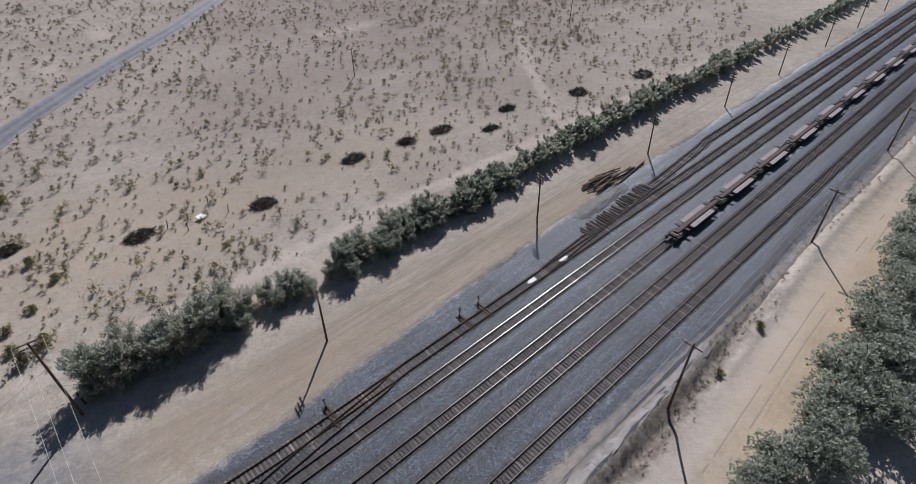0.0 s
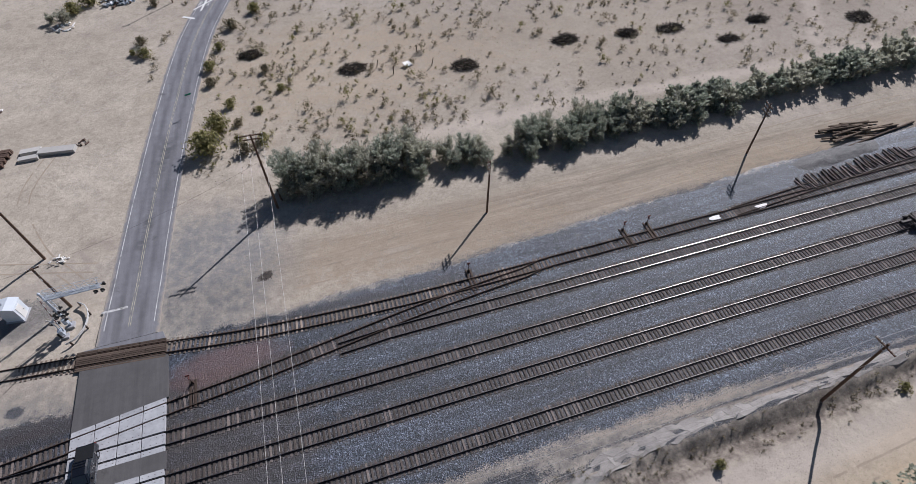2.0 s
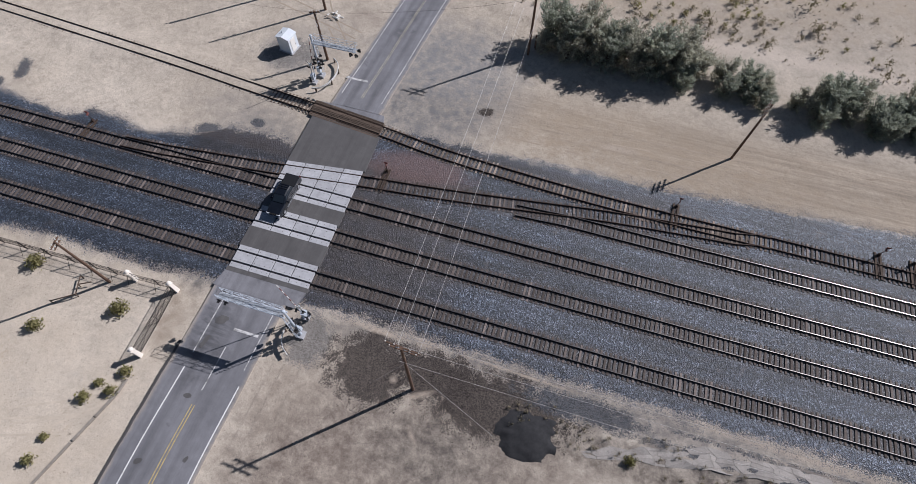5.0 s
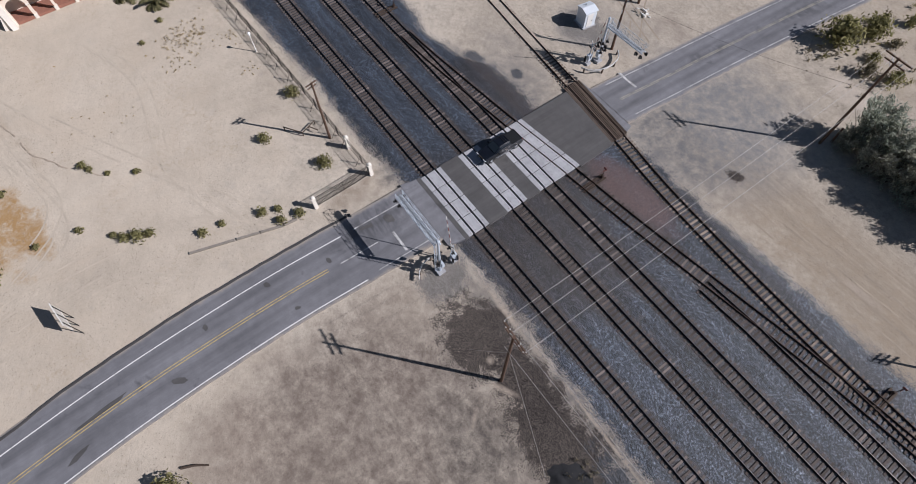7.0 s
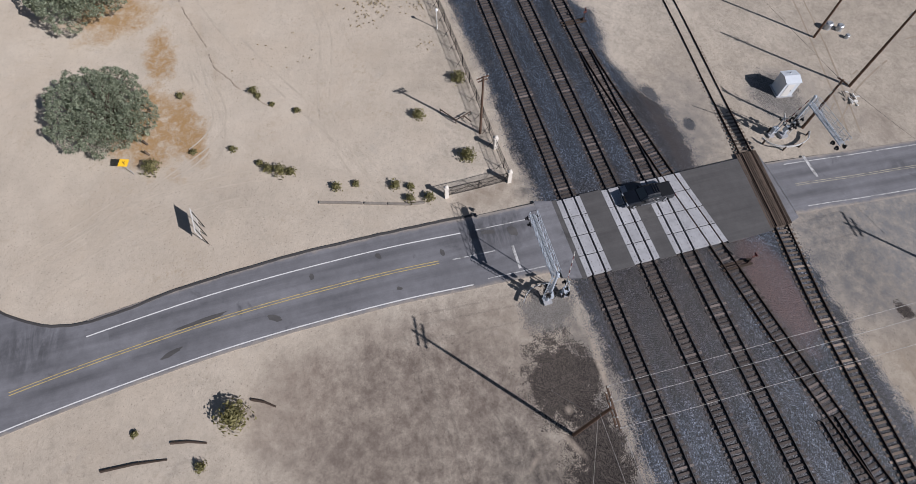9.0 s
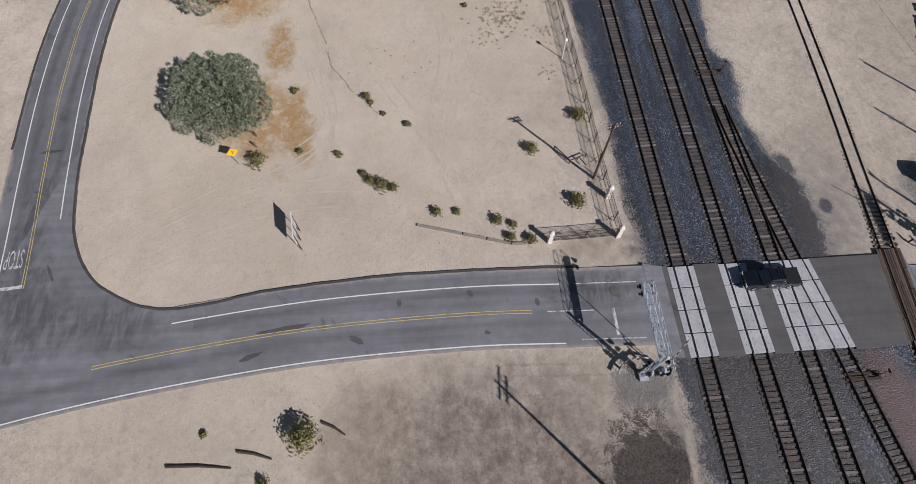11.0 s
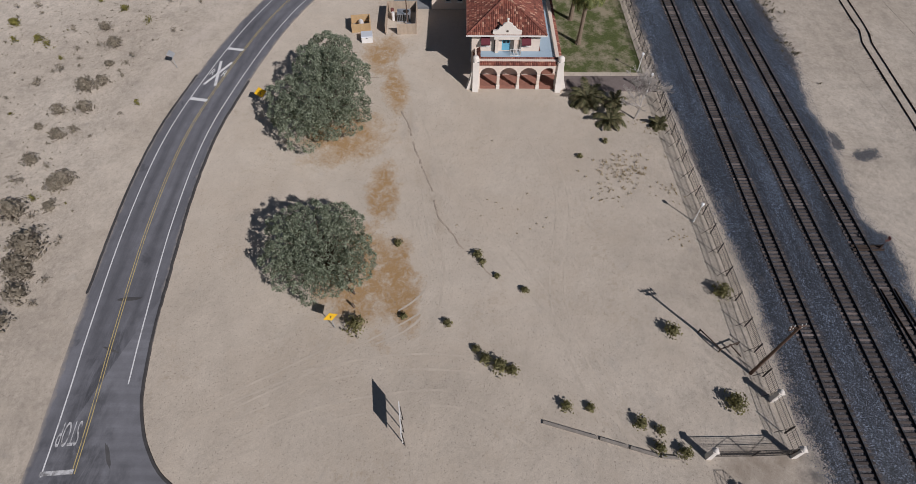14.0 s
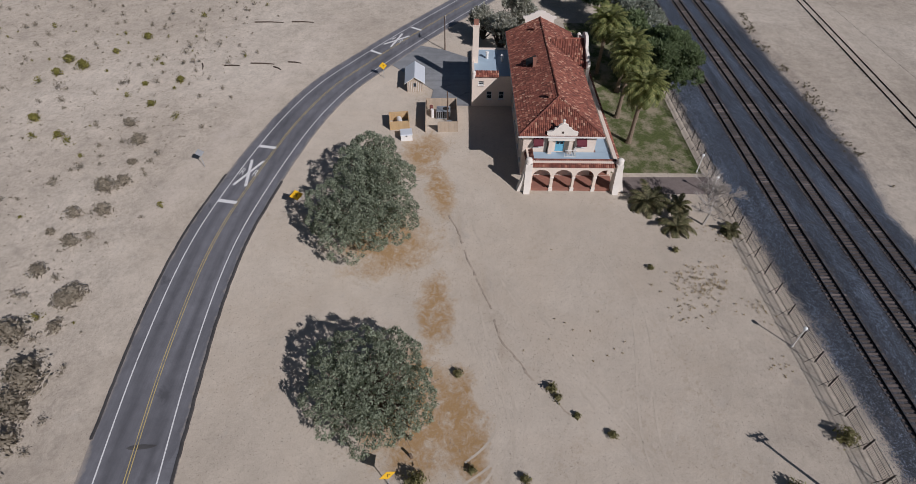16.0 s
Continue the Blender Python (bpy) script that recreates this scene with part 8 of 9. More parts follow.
M_BOARD = plain("pale_sign_board", (0.58, 0.55, 0.50), 0.8, 0, .15, 2)
bb = thing("notice_board", "large notice board on three steel posts", "sign")
B0, B1 = Vector((-7.55, -40.1, 0)), Vector((-4.45, -39.65, 0))
bd = math.degrees(math.atan2((B1 - B0).y, (B1 - B0).x))
bc = (B0 + B1) / 2
panel = part("panel", Geo().box((bc.x, bc.y, 2.45), ((B1 - B0).length, .05, 1.45), rz(bd)), M_BOARD, bb)
part("panel_frame", Geo().box((bc.x, bc.y, 3.2), ((B1 - B0).length + .08, .09, .07), rz(bd)).box((bc.x, bc.y, 1.7), ((B1 - B0).length + .08, .09, .07), rz(bd)), M_TRIM, panel)
for t in (.12, .5, .88):
    p = B0.lerp(B1, t)
    part("post", Geo().tube((p.x + .02, p.y + .08, GROUND - .1), (p.x + .02, p.y + .08, 3.1), .045, .045, 8), M_IRON, bb)

M_SIGN_YELLOW = plain("road_sign_yellow", (0.80, 0.47, 0.02), 0.45, 0, .08, 3)


def diamond_sign(x, y, h, face, label, size=.92, mat=None, dark=True):
    th = thing("road_sign", label, "road sign", Matrix.Translation((x, y, GROUND)) @ rz(face))
    part("post", Geo().box((0, 0, h / 2), (.06, .06, h)), M_GREY_STEEL, th)
    s = size / 2
    pl = part("plate", Geo().box((.05, 0, h - s * 1.2), (.02, size, size), Matrix.Rotation(radians(45), 4, "X")), mat or M_SIGN_YELLOW, th)
    if dark:
        part("symbol", Geo().box((.065, 0, h - s * 1.2), (.008, .07, .55)).box((.066, .1, h - s * 1.05), (.008, .25, .07)), M_BLACK, pl)
    return th


diamond_sign(-16.8, -47.85, 3.0, 25, "yellow diamond warning sign beside the tamarisk", 1.05)
diamond_sign(-52.6, -63.2, 3.2, 20, "yellow diamond warning sign beside the road", 1.25)
diamond_sign(-88.2, -55.6, 2.9, 10, "yellow diamond warning sign beside the road", 1.0)
diamond_sign(-61.6, -78.9, 3.0, 200, "grey back of a road sign on a post", .95, M_GREY_STEEL, False)
tagged(solo("street_sign", Geo().tube((13.3, 73.0, GROUND), (13.3, 73.0, 3.0), .04, .04, 6), M_GREY_STEEL, "thin steel post with green street plate", "road sign"))
part("plate", Geo().box((13.3, 73.0, 3.0), (1.1, .03, .28), rz(15)), plain("sign_green", (0.02, 0.20, 0.13), .5), bpy.data.objects["street_sign"])
for x, y in ((-21.0, -46.3), (-19.3, -46.1)):
    solo("wooden_post", Geo().tube((0, 0, -.1), (0, 0, .9), .13, .12, 10), M_TIMBER, "short brown wooden post on rusty litter", "post", at=Matrix.Translation((x, y, GROUND)) @ pose(0, 0, 0, 4, 6, 0))

# ---------------------------------------------------------------- sheds and yard beside the depot
M_APRON = asphalt_material("grey_yard_paving", (0.27, 0.275, 0.28)).m
g = Geo().prism([(-94.0, -55.5), (-90.2, -52.2), (-84, -46.6), (-79, -47.0), (-78.9, -40.2), (-96, -40.2), (-99.5, -45.5), (-102.5, -54.2)], GROUND - .1, GROUND + .06)
solo("yard_paving", g, M_APRON, "smooth blue-grey yard paving behind the depot", "paving", kind="structure")
M_PATH = plain("brown_gravel_path", (0.19, 0.155, 0.14), .95, 0, .2, 1.5, .4)
g = Geo().prism([(-56.6, -19.6), (-56.4, -5.8), (-60.2, -5.9), (-60.0, -20.2)], GROUND - .1, GROUND + .07)
solo("gravel_path", g, M_PATH, "dark brown gravel path beside the depot", "path", kind="structure")


def lawn_material():
    m = Mat("patchy_lawn", .95, 0, .1)
    c = m.mix(m.ramp(m.noise(6, 5, .7), [(.3, (0.058, 0.072, 0.026)), (.7, (0.13, 0.15, 0.056))]), (0.33, 0.28, 0.20), m.ramp(m.noise(.35, 7, .7), [(.45, 0.0), (.62, .9)]))
    m.color(c)
    m.bump(m.noise(15, 4), .6, .06)
    return m.m


g = Geo()
lx, ly = np.arange(-112, -60.0, 1.0), np.arange(-20.2, -6.2, .7)
g.v = [(x, y, GROUND + .08 + .05 * fbm(x * .6, y * .6)) for y in ly for x in lx]
g.f = [(j * len(lx) + i, j * len(lx) + i + 1, (j + 1) * len(lx) + i + 1, (j + 1) * len(lx) + i) for j in range(len(ly) - 1) for i in range(len(lx) - 1)]
solo("lawn", g, lawn_material(), "patchy green lawn beside the depot", "lawn", kind="structure", smooth=True)

M_SHED_WOOD = plain("pale_board_siding", (0.50, 0.40, 0.30), .8, 0, .12, 2, .2, .15)
M_METAL_ROOF = plain("white_metal_roof", (0.74, 0.77, 0.80), .35, .2, .05, 1)
M_PLY = plain("fresh_plywood", (0.52, 0.36, 0.19), .8, 0, .12, 2, 0, .1)
shed = thing("garden_shed", "small tan shed with white metal roof", "shed", Matrix.Translation((-83.3, -49.7, GROUND)) @ rz(3))
part("wall", Geo().prism([(-1.35, 0), (1.35, 0), (1.35, 1.95), (0, 2.75), (-1.35, 1.95)], -5.2, 0, yz), M_SHED_WOOD, shed)
for s in (-1, 1):
    g = Geo().poly([(.3, s * 1.75, 1.75), (.3, 0, 2.92), (-5.6, 0, 2.92), (-5.6, s * 1.75, 1.75)])
    g.poly([(-5.6, s * 1.75, 1.69), (-5.6, 0, 2.86), (.3, 0, 2.86), (.3, s * 1.75, 1.69)])
    part("roof", g, M_METAL_ROOF, shed)
    part("gable_trim", Geo().tube((.31, s * 1.75, 1.72), (.31, 0, 2.89), .06, .06, 4), M_TRIM, shed)
for y in np.arange(-1.2, 1.3, .3):
    part("batten", Geo().box((.02, y, 1.0), (.04, .06, 1.9)), M_TRIM, shed)
part("window", Geo().box((.03, 0, 1.35), (.05, .5, .6)), M_GLASS, shed)


def enclosure(name, label, x, y, sx, sy, h, mat, ang, gap=None):
    th = thing(name, label, "enclosure", Matrix.Translation((x, y, GROUND)) @ rz(ang))
    for side in range(4):
        horizontal = side % 2 == 0
        l = sx if horizontal else sy
        n = int(l / .3)
        for i in range(n):
            t = (i + .5) / n - .5
            if gap and side == gap[0] and gap[1] < t < gap[2]:
                continue
            c = (t * sx, (-.5 if side == 0 else .5) * sy) if horizontal else ((.5 if side == 1 else -.5) * sx, t * sy)
            part("board", Geo().box((c[0], c[1], h / 2), (l / n - .01, .05, h) if horizontal else (.05, l / n - .01, h)), mat, th)
    for sx_ in (-.5, .5):
        for sy_ in (-.5, .5):
            part("corner_post", Geo().box((sx_ * sx, sy_ * sy, h / 2), (.12, .12, h + .06)), mat, th)
    part("top_rail", Geo().box((0, -sy / 2, h - .05), (sx, .1, .08)).box((0, sy / 2, h - .05), (sx, .1, .08)), mat, th)
    return th


enclosure("equipment_enclosure", "tan board enclosure full of machinery", -74.6, -44.9, 7.0, 5.0, 1.9, M_SHED_WOOD, 2, (1, -.5, -.1))
cu_ = thing("condenser_unit", "grey louvred condenser unit inside the enclosure", "machine", Matrix.Translation((-75.6, -44.6, GROUND)))
part("casing", Geo().box((0, 0, .75), (1.7, 2.2, 1.4)), M_GREY_STEEL, cu_)
for i in range(7):
    part("louvre", Geo().box((.87, -.9 + i * .3, .8), (.04, .2, 1.1)), M_IRON, cu_)
part("fan_guard", Geo().tube((0, .4, 1.45), (0, .4, 1.52), .5, .5, 16), M_IRON, cu_)
for x, y, h, mt, nm, lb in ((-76.4, -46.6, 1.5, M_GATE_RED, "red_drum", "red steel drum inside the enclosure"), (-75.4, -46.4, 1.4, M_TRIM, "white_drum", "white drum inside the enclosure"), (-72.6, -43.6, .9, M_GREY_STEEL, "meter_box", "grey metal box inside the enclosure")):
    solo(nm, Geo().tube((0, 0, 0), (0, 0, h), .28, .28, 12) if "drum" in nm else Geo().box((0, 0, h / 2), (1.1, .9, h), None, .95), mt, lb, "container", at=Matrix.Translation((x, y, GROUND)))
enclosure("tank_enclosure", "plywood enclosure round a white tank", -73.1, -51.6, 2.8, 3.0, 1.5, M_PLY, 8)
solo("gas_tank", Geo().tube((-73.8, -51.7, .3), (-72.6, -51.4, .3), .42, .42, 14).ball((-73.8, -51.7, .3), .42, 14, 8).ball((-72.6, -51.4, .3), .42, 14, 8).box((-73.2, -51.55, -.1), (.9, .5, .6)), M_TRIM, "white gas tank inside plywood walls", "tank")
wb = thing("white_chest", "white plastic storage chest on the sand", "box", Matrix.Translation((-69.4, -50.2, GROUND)) @ rz(8))
part("body", Geo().box((0, 0, .5), (1.7, 1.8, 1.0), None, .96), M_TRIM, wb)
part("lid", Geo().box((0, 0, 1.07), (1.8, 1.9, .14), None, .93), M_METAL_ROOF, wb)
part("latch", Geo().box((.9, 0, .9), (.05, .2, .15)), M_IRON, wb)

# ---------------------------------------------------------------- stacked material north of the siding
def stack(name, label, x, y, ang, n_row, n_lay, l, w, h, mat, gap=.04, seed=0):
    """A stack of like beams or slabs, each of its own."""
    rg = random.Random(seed)
    th = thing(name, label, "stack", Matrix.Translation((x, y, GROUND)) @ rz(ang))
    me = Geo().box((0, 0, 0), (l, w, h), None, .98).data("beam", mat)
    for k in range(n_lay):
        for i in range(n_row):
            part("beam", me, None, th, at=pose(rg.uniform(-.12, .12), (i - (n_row - 1) / 2) * (w + gap) + rg.uniform(-.02, .02), h * (k + .5) + k * .01, 0, 0, rg.uniform(-.6, .6)))
    return th


M_SLAB = plain("pale_concrete_slab", (0.50, 0.48, 0.45), .9, 0, .12, 1.5, .2, .15)
M_STEEL_BEAM = plain("rusty_brown_beam", (0.13, 0.085, 0.065), .8, .2, .3, 2, .2, .3)
for i in range(4):
    stack("beam_stack", "stack of rusty brown steel beams on sand", -19.0 + i * .25, 67.0 + i * 1.05, 0, 2, 2, 5.0, .42, .32, M_STEEL_BEAM, .03, i)
SL = "pale concrete slab lying on the sand"
for x, y, a, l, w, h, n in ((-12.9, 67.6, 0, 3.0, 1.0, .5, 1), (-12.8, 69.4, 0, 3.2, 1.1, .55, 1), (-8.6, 68.3, -8, 5.8, 1.5, .6, 1), (-29.2, 44.6, 4, 6.0, .7, .5, 2), (-34.6, 46.3, 70, 3.0, .5, .5, 5), (-30.2, 47.4, 5, 2.6, .6, .5, 2), (-29.2, 48.9, 6, 2.6, .5, .4, 1), (-37.6, 47.6, 75, 3.2, .5, .5, 3)):
    stack("slab_stack", SL, x, y, a, n, 1, l, w, h, M_SLAB, .06, int(abs(x) * 3))
for x, y, a, l in ((-30.6, 50.6, -4, 3.4), (-28.2, 46.6, 62, 4.2), (-27.4, 47.6, 55, 2.6), (-37, 49.4, 10, 3.0), (-24.6, 69.0, 60, 2.2), (-33.2, 49.8, 3, 2.6)):
    solo("loose_beam", Geo().box((0, 0, 0), (l, .28, .24), None, .96), M_STEEL_BEAM, "loose brown beam beside the stacked slabs", "beam", at=Matrix.Translation((x, y, GROUND + .14 + (.5 if l > 4 else 0))) @ rz(a))


def scrap(x, y, rx, n, mats, label, seed, size=.5, name="scrap_heap"):
    rg = random.Random(seed)
    th = thing(name, label, "scrap", Matrix.Translation((x, y, ground_z(x, y))))
    for i in range(n):
        a, t = rg.uniform(0, 6.28), rg.random() ** .5
        l = rg.uniform(.4, 1.8) * size
        m = Matrix.Translation((math.cos(a) * rx * t, math.sin(a) * rx * t * .7, .12 * size + .5 * size * (1 - t) * rg.random())) @ pose(0, 0, 0, rg.uniform(-20, 20), rg.uniform(-25, 25), rg.uniform(0, 360))
        part("piece", Geo().box((0, 0, 0), (l, rg.uniform(.08, .4) * size, rg.uniform(.05, .25) * size), None, .9), rg.choice(mats), th, at=m)


scrap(-34.2, 52.0, 2.2, 40, [M_TIMBER_GREY, M_STEEL_BEAM, M_SLAB], "heap of scrap timber and metal on sand", 1, .8)
scrap(-25.4, 72.5, 1.6, 24, [M_TIMBER_GREY, M_GREY_STEEL], "small heap of tangled scrap on sand", 2, .7)
scrap(-5.0, 69.5, 1.2, 14, [M_STEEL_BEAM], "small heap of rusty scrap on sand", 3, .6)
scrap(-3.2, 121.0, 3.6, 60, [M_GREY_STEEL, M_SILVER, M_BLACK, M_STEEL_BEAM], "large pile of crushed scrap metal", 4, 1.6)
scrap(-5.0, 42.8, 1.3, 18, [M_TIMBER_GREY, M_TRIM], "small heap of broken fittings near the pole", 5, .6)
scrap(-13.5, 112, 2.4, 16, [M_TRIM], "white panels lying on the sand", 6, 1.2)
scrap(-21.6, 83.4, 1.5, 14, [M_TRIM, M_STEEL_BEAM, M_TIMBER_DARK], "small heap of broken white panels and steel", 7, 1.1)
heap = thing("plank_heap", "loose heap of long weathered planks on sand", "timber stack", Matrix.Translation((-27.2, 86.0, GROUND)))
rg = random.Random(31)
for i in range(22):
    l = rg.uniform(2.2, 4.2)
    part("plank", Geo().box((0, 0, 0), (l, rg.uniform(.18, .34), .09), None, .98), rg.choice([M_TIMBER_GREY, M_TIMBER, M_TIMBER_GREY]), heap, at=Matrix.Translation((-3.2 + i * .27 + rg.uniform(-.2, .2), rg.uniform(-.9, .9), .12 + .09 * (i % 5))) @ rz(rg.uniform(48, 80)) @ pose(0, 0, 0, 0, rg.uniform(-5, 5), 0))
part("beam", Geo().box((2.6, .4, .35), (4.2, .7, .6), rz(4), .97), M_TIMBER_DARK, heap)
part("long_plank", Geo().box((1.6, 1.5, .75), (6.0, .25, .1), rz(3), .98), M_TIMBER_GREY, heap)
solo("loose_beam", Geo().box((0, 0, 0), (4.4, .75, .6), None, .97), M_STEEL_BEAM, "thick brown beam lying beside the plank heap", "beam", at=Matrix.Translation((-26.6, 82.4, GROUND + .3)) @ rz(14))
solo("loose_beam", Geo().box((0, 0, 0), (5.2, .8, .5), None, .97), M_GREY_STEEL, "grey steel beam lying beside the plank heap", "beam", at=Matrix.Translation((-33.6, 85.9, GROUND + .25)) @ rz(5))
for x, y, s in ((-17.4, 47.0, 1.0), (-16.7, 48.4, .9), (-15.0, 48.6, .6)):
    solo("transformer_can", Geo().tube((0, 0, 0), (0, 0, .9 * s), .5 * s, .5 * s, 14).tube((0, 0, .9 * s), (0, 0, 1.05 * s), .54 * s, .4 * s, 14).tube((.2, 0, 1.0 * s), (.2, 0, 1.3 * s), .06, .04, 6), M_GREY_STEEL, "grey metal transformer can lying beside a pole", "transformer", at=Matrix.Translation((x, y, GROUND)))
solo("blue_sheet", Geo().box((0, 0, 0), (1.6, .9, .06)), plain("faded_blue_plastic", (0.10, 0.17, 0.27), .6), "faded blue plastic sheet on the sand", "sheet", at=Matrix.Translation((-27.0, 66.5, GROUND + .04)) @ rz(20))
solo("worn_tractor_wheel", Geo().tube((0, 0, 0), (0, 0, .28), .5, .5, 18), M_TYRE, "old black rubber wheel lying on slabs", "wheel", at=Matrix.Translation((-32.9, 49.0, GROUND)))

# logs, loose ties and a dark gravel bank north of the rails
logs = thing("log_stack", "heap of long dark creosoted timbers by the siding", "timber stack")
rg = random.Random(8)
for i in range(26):
    a = rg.uniform(4, 30)
    l = rg.uniform(4, 8)
    part("log", Geo().tube((-l / 2, 0, 0), (l / 2, 0, 0), .16, .14, 7), M_TIMBER, logs, at=Matrix.Translation((121 + rg.uniform(-4.0, 5.0), 31.6 + rg.uniform(-1.5, 1.7), GROUND + .2 + .22 * (i % 3))) @ rz(a - 20))
part("log", Geo().tube((117, 28.6, GROUND + .2), (132.5, 30.4, GROUND + .25), .2, .18, 8), M_TIMBER_DARK, logs)
for i in range(0, 30):
    part("tie", TIE_MESH[0], None, logs, at=Matrix.Translation((103 + i * .75 + rg.uniform(-.3, .3), centre("G", 103 + i * .75) + .9 + rg.uniform(-.35, .35), -.12 + .06 * (i % 3))) @ rz(rg.uniform(-9, 9)))
g = Geo()
for j in range(13):
    for i in range(27):
        x = 103.5 + i * .8
        t = j / 12
        yb = 25.0 + (x - 103.5) * .05
        g.v.append((x, yb + t * 4.0, GROUND - .1 + (.6 + .25 * fbm(x * .5, t * 3)) * math.sin(math.pi * t) ** .9 * min(1, i / 6, (26 - i) / 6) + .05 * fbm(x * 2, t * 9)))
g.f = [(j * 27 + i, j * 27 + i + 1, (j + 1) * 27 + i + 1, (j + 1) * 27 + i) for j in range(12) for i in range(26)]
M_DARKGRAVEL = ballast_material("dark_brown_gravel", (0.62, 0.44, 0.35))
solo("gravel_bank", g, M_DARKGRAVEL, "low bank of dark gravel beside the siding", "gravel", kind="structure", smooth=True)


def mound(name, label, x, y, rx, ry, h, mat, seed, n=22):
    g = Geo()
    for j in range(n + 1):
        for i in range(n + 1):
            u, v = i / n * 2 - 1, j / n * 2 - 1
            d = math.hypot(u, v) + .3 * fbm(u * 1.8 + seed, v * 1.8)
            z = max(-.08, h * (1 - d * d)) if d < 1.15 else -.12
            g.v.append((x + u * rx, y + v * ry, ground_z(x + u * rx, y + v * ry) + z))
    g.f = [(j * (n + 1) + i, j * (n + 1) + i + 1, (j + 1) * (n + 1) + i + 1, (j + 1) * (n + 1) + i) for j in range(n) for i in range(n)]
    solo(name, g, mat, label, "gravel", kind="structure", smooth=True)


mound("coal_heap", "black coal-like heap in the ditch head", 37.3, -8.2, 3.2, 2.4, .45, plain("black_cinder", (0.03, 0.03, 0.032), .95, 0, .3, 3, .5), 4)
# cracked old paving beside the ditch: uneven slabs with open joints
r = random.Random(21)
M_OLDPAVE = plain("old_cracked_paving", (0.32, 0.295, 0.27), .9, 0, .3, .8, .4, .12)
cs = thing("cracked_paving", "cracked grey paving of an old road beside the ditch", "paving", kind="structure")
LOW, HIGH = spline([(43.5, -8.6), (47, -7.6), (54, -6.4), (62, -5.5), (80, -5.2), (95, -5.2)], 1.0), spline([(42.8, -7.9), (47, -6.4), (53, -4.6), (59, -3.7), (80, -3.5), (95, -3.6)], 1.0)
cols, bands = 34, 4
net = {}
for i in range(cols + 1):
    lo, hi = LOW[int(i / cols * (len(LOW) - 1))], HIGH[int(i / cols * (len(HIGH) - 1))]
    for j in range(bands + 1):
        q = lo.lerp(hi, j / bands)
        net[i, j] = Vector((q.x + r.uniform(-.45, .45), q.y + r.uniform(-.22, .22), 0))
for i in range(cols):
    for j in range(bands):
        if r.random() < .08:
            continue
        quad = [net[i, j], net[i + 1, j], net[i + 1, j + 1], net[i, j + 1]]
        mid = sum(quad, Vector()) / 4
        lift = r.uniform(.03, .045)
        g = Geo()
        for drop in (-.3, 0):
            g.v += [(q.x - mid.x, q.y - mid.y, ground_z(q.x, q.y) + lift + drop) for q in (mid + (p - mid) * .975 for p in quad)]
        g.f = [(3, 2, 1, 0), (4, 5, 6, 7), (0, 1, 5, 4), (1, 2, 6, 5), (2, 3, 7, 6), (3, 0, 4, 7)]
        part("slab", g, M_OLDPAVE, cs, at=Matrix.Translation((mid.x, mid.y, 0)))
# timber on the sand west of the side road and a few dead stems
for x, y, l, a in ((-111, -82, 6, 90), (-111.2, -75, 4.6, 88), (-91.8, -84, 2.8, 92), (-92.7, -78.6, 4.4, 87), (-91.1, -75.5, 2, 55), (-93.4, -72.8, 2.6, 80), (-91.4, -89.3, 2.2, 20), (17.0, -47.6, 6, 85), (16.3, -42.6, 3.4, 75), (14.4, -35.4, 2.6, 60), (45.0, 77.6, 2.4, 30)):
    solo("fallen_log", Geo().tube((-l / 2, 0, 0), (0, .12, .03), .14, .12, 7).tube((0, .12, .03), (l / 2, 0, 0), .12, .08, 7), M_TIMBER_DARK, "dark weathered log lying on the sand", "log", at=Matrix.Translation((x, y, ground_z(x, y) + .1)) @ rz(a))
solo("white_board", Geo().box((0, 0, 0), (1.8, 1.2, .06)), M_TRIM, "white board leaning on old posts", "board", at=Matrix.Translation((53.3, 75.2, GROUND + .35)) @ pose(0, 0, 0, 20, 10, 30))
for x, y in ((50.0, 73.0), (56.2, 79.4), (57.8, 73.6), (47.4, 76.4)):
    solo("old_post", Geo().tube((0, 0, -.1), (.35, .1, 1.7), .09, .07, 7), M_TIMBER_DARK, "dark leaning old post in the desert", "post", at=Matrix.Translation((x, y, ground_z(x, y))) @ rz(x * 37))

# crumbling edge of the dry wash across the yard
M_WASH = plain("crumbled_brown_soil", (0.41, 0.34, 0.27), 0.95, 0, .35, 2.5, .5)
WASH = [(-51.5, -43.3), (-48.1, -42.0), (-43.1, -40.7), (-36.6, -38.5), (-32.1, -37.4), (-29.3, -35.6), (-25.5, -33.0), (-23.2, -30.8)]
g = Geo()
rows_ = spline(WASH, .22)
for i, p in enumerate(rows_):
    d = (rows_[min(i + 1, len(rows_) - 1)] - rows_[max(i - 1, 0)]).normalized()
    s = Vector((-d.y, d.x, 0))
    w = .12 + .3 * abs(fbm(i * .11, 0, 3.0)) + .06 * fbm(i * .6, 0, 5.0)
    c = p + s * (.35 * fbm(i * .05, 2.0, 1.0))
    for o, z in ((-w, -.06), (-w * .4, .02), (.1, .05 + .07 * fbm(i * .5, 1.0)), (w * .6, -.02), (w, -.07)):
        q = c + s * o
        g.v.append((q.x, q.y, ground_z(q.x, q.y) + z))
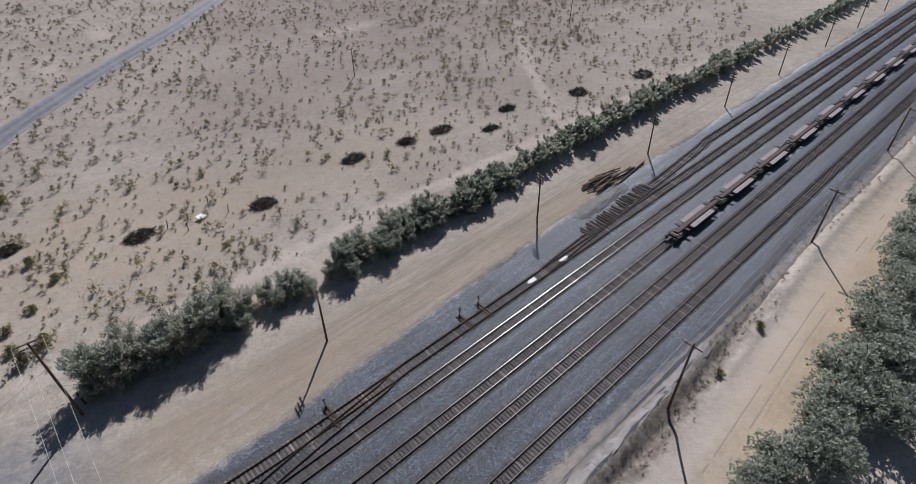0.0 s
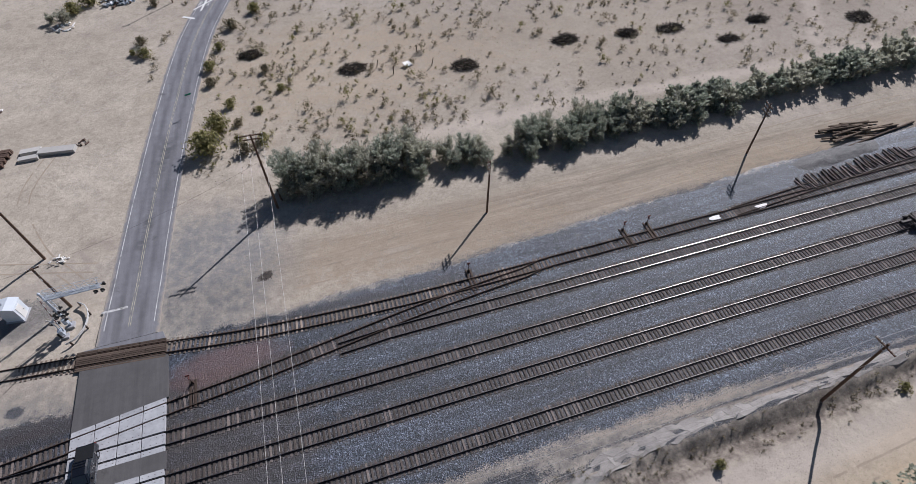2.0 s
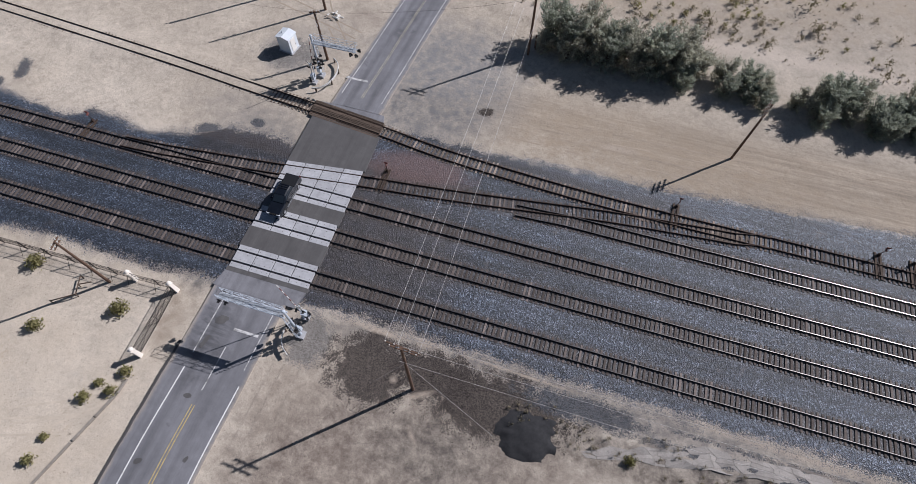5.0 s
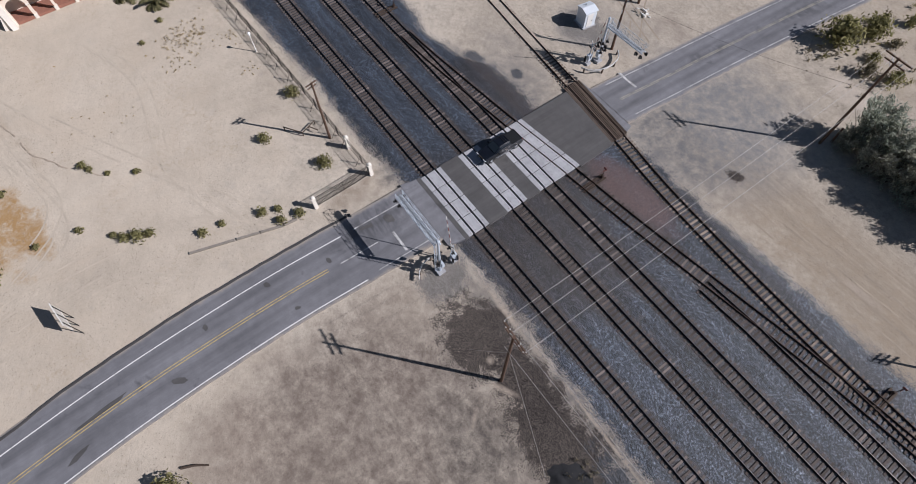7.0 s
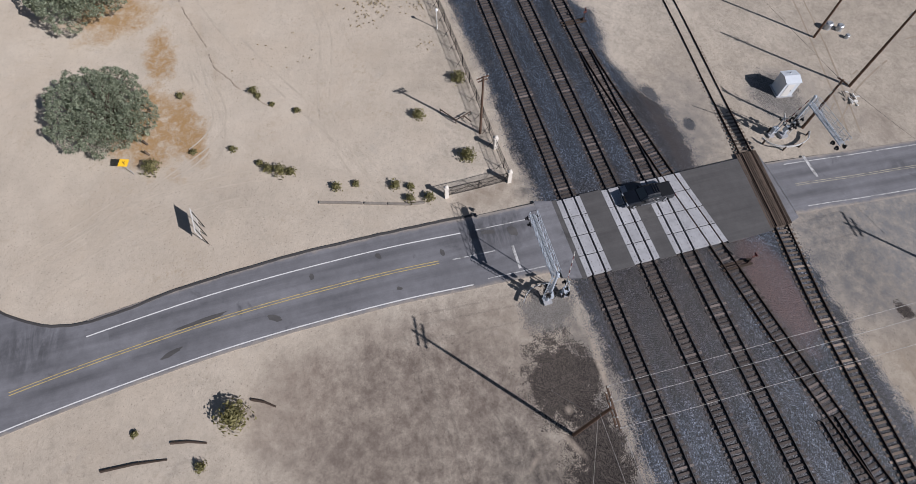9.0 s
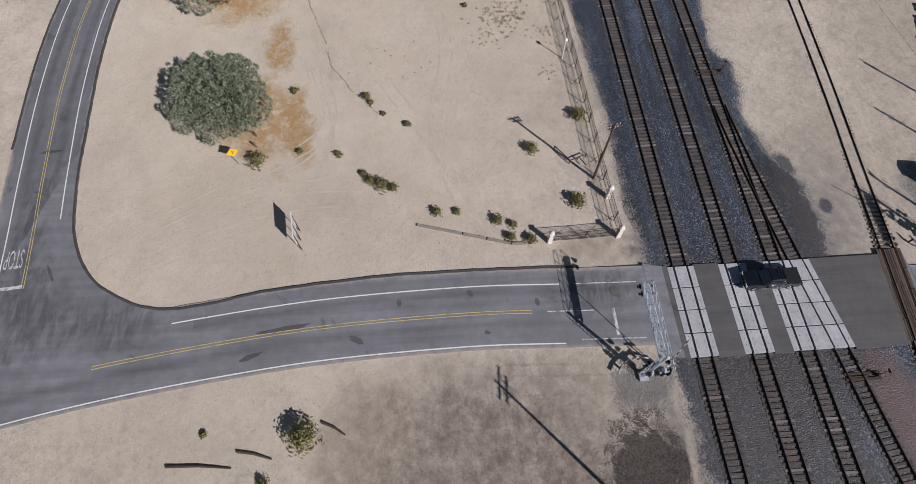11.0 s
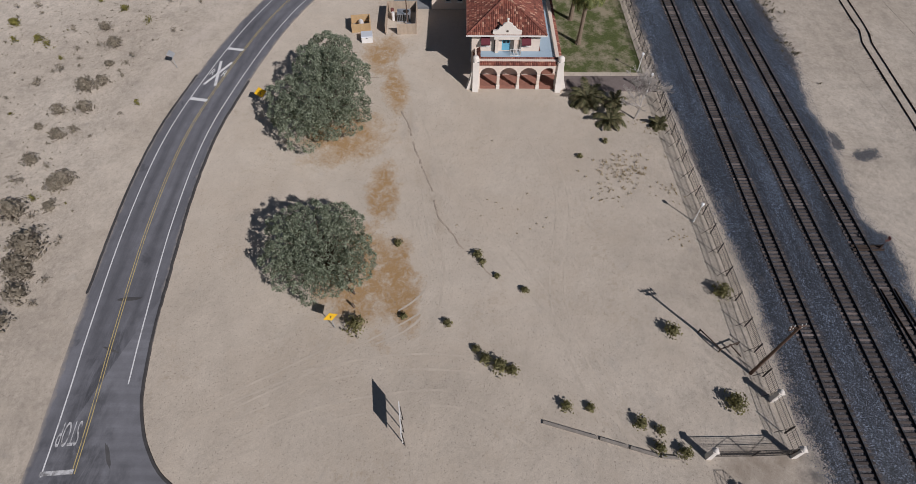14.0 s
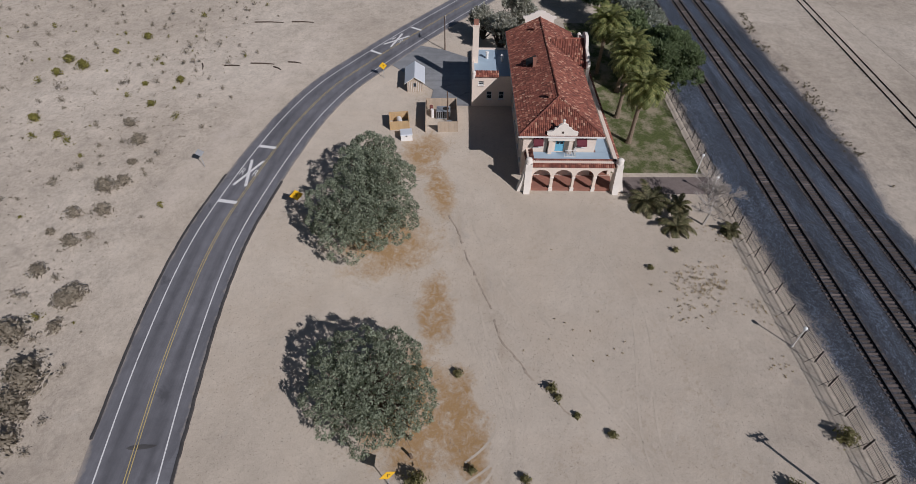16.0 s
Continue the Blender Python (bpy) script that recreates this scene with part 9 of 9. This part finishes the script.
g.f = [(5 * i + k, 5 * i + k + 1, 5 * i + k + 6, 5 * i + k + 5) for i in range(len(rows_) - 1) if fbm(i * .045, 7.0) > -.16 for k in range(4)]
solo("dry_wash_edge", g, M_WASH, "crumbling brown edge of a dry wash in the sand", "ground", kind="structure")


# ---------------------------------------------------------------- wheel tracks in the sand
def surface_z(x, y):
    """Height of the ground sheet between its grid lines."""
    x0, y0 = -130 + math.floor((x + 130) / 1.5) * 1.5, -90 + math.floor((y + 90) / 1.5) * 1.5
    u, v = (x - x0) / 1.5, (y - y0) / 1.5
    z = [ground_z(x0 + i * 1.5, y0 + j * 1.5) for j in (0, 1) for i in (0, 1)]
    return max((z[0] * (1 - u) + z[1] * u) * (1 - v) + (z[2] * (1 - u) + z[3] * u) * v, z[0] + (z[1] - z[0]) * u + (z[3] - z[1]) * v if u > v else z[0] + (z[3] - z[2]) * u + (z[2] - z[0]) * v)


M_RUT = plain("pressed_sand", (0.505, 0.435, 0.35), .95, 0, .16, .6, .3)
M_RUT_BROWN = plain("pressed_brown_sand", (0.35, 0.29, 0.225), .95, 0, .2, .6, .3)


def wheel_tracks(pts, mat, seed, gauge=1.6):
    rg = random.Random(seed)
    sm = spline(pts, .6)
    g = Geo()
    for side in (-gauge / 2, gauge / 2):
        row, last = [], None
        for i, p in enumerate(sm):
            d = (sm[min(i + 1, len(sm) - 1)] - sm[max(i - 1, 0)]).normalized()
            s = Vector((-d.y, d.x, 0))
            faint = fbm(i * .06, seed * 3.1 + side) < -.12
            w = .11 + .04 * fbm(i * .3, seed, 2.0)
            k = len(g.v)
            for o in (side - w, side + w):
                q = p + s * (o + .12 * fbm(i * .05, seed + side, 4.0))
                g.v.append((q.x, q.y, surface_z(q.x, q.y) + .009))
            if last is not None and not faint:
                g.f.append((last, last + 1, k + 1, k))
            last = k
    solo("wheel_tracks", g, mat, "faint wheel tracks pressed into the sand", "wheel tracks", kind="structure")


for i, pts in enumerate(([(-6, -60), (-12, -48), (-18, -38), (-30, -39.5), (-40, -41)], [(-8, -58), (-15, -46), (-22, -37.5), (-34, -40)],
                         [(-3, -17), (-14, -22), (-30, -31), (-44, -37.5), (-60, -42)], [(-3, -24), (-9, -34), (-8, -46), (-4, -56)], [(-5, -20), (-20, -24), (-36, -22), (-50, -26)],
                         [(-10, -55), (-13, -40), (-11, -26), (-4, -18)])):
    wheel_tracks(pts, M_RUT, i)
for i, pts in enumerate(([(27, 31.3), (34, 31.6), (60, 32.5), (100, 34), (150, 35), (198, 34.6)], [(28, 33.8), (38, 34.3), (66, 34.8), (110, 36.5), (198, 37)], [(26, 28.8), (40, 29), (70, 29.6), (96, 31)],
                         [(-2, 38), (-8, 46), (-12, 58), (-8, 72)], [(0, 40), (-14, 44), (-34, 48), (-60, 50)],
                         [(60, -15.2), (84, -14.0), (118, -12.4), (150, -11.8)])):
    wheel_tracks(pts, M_RUT_BROWN, 20 + i)
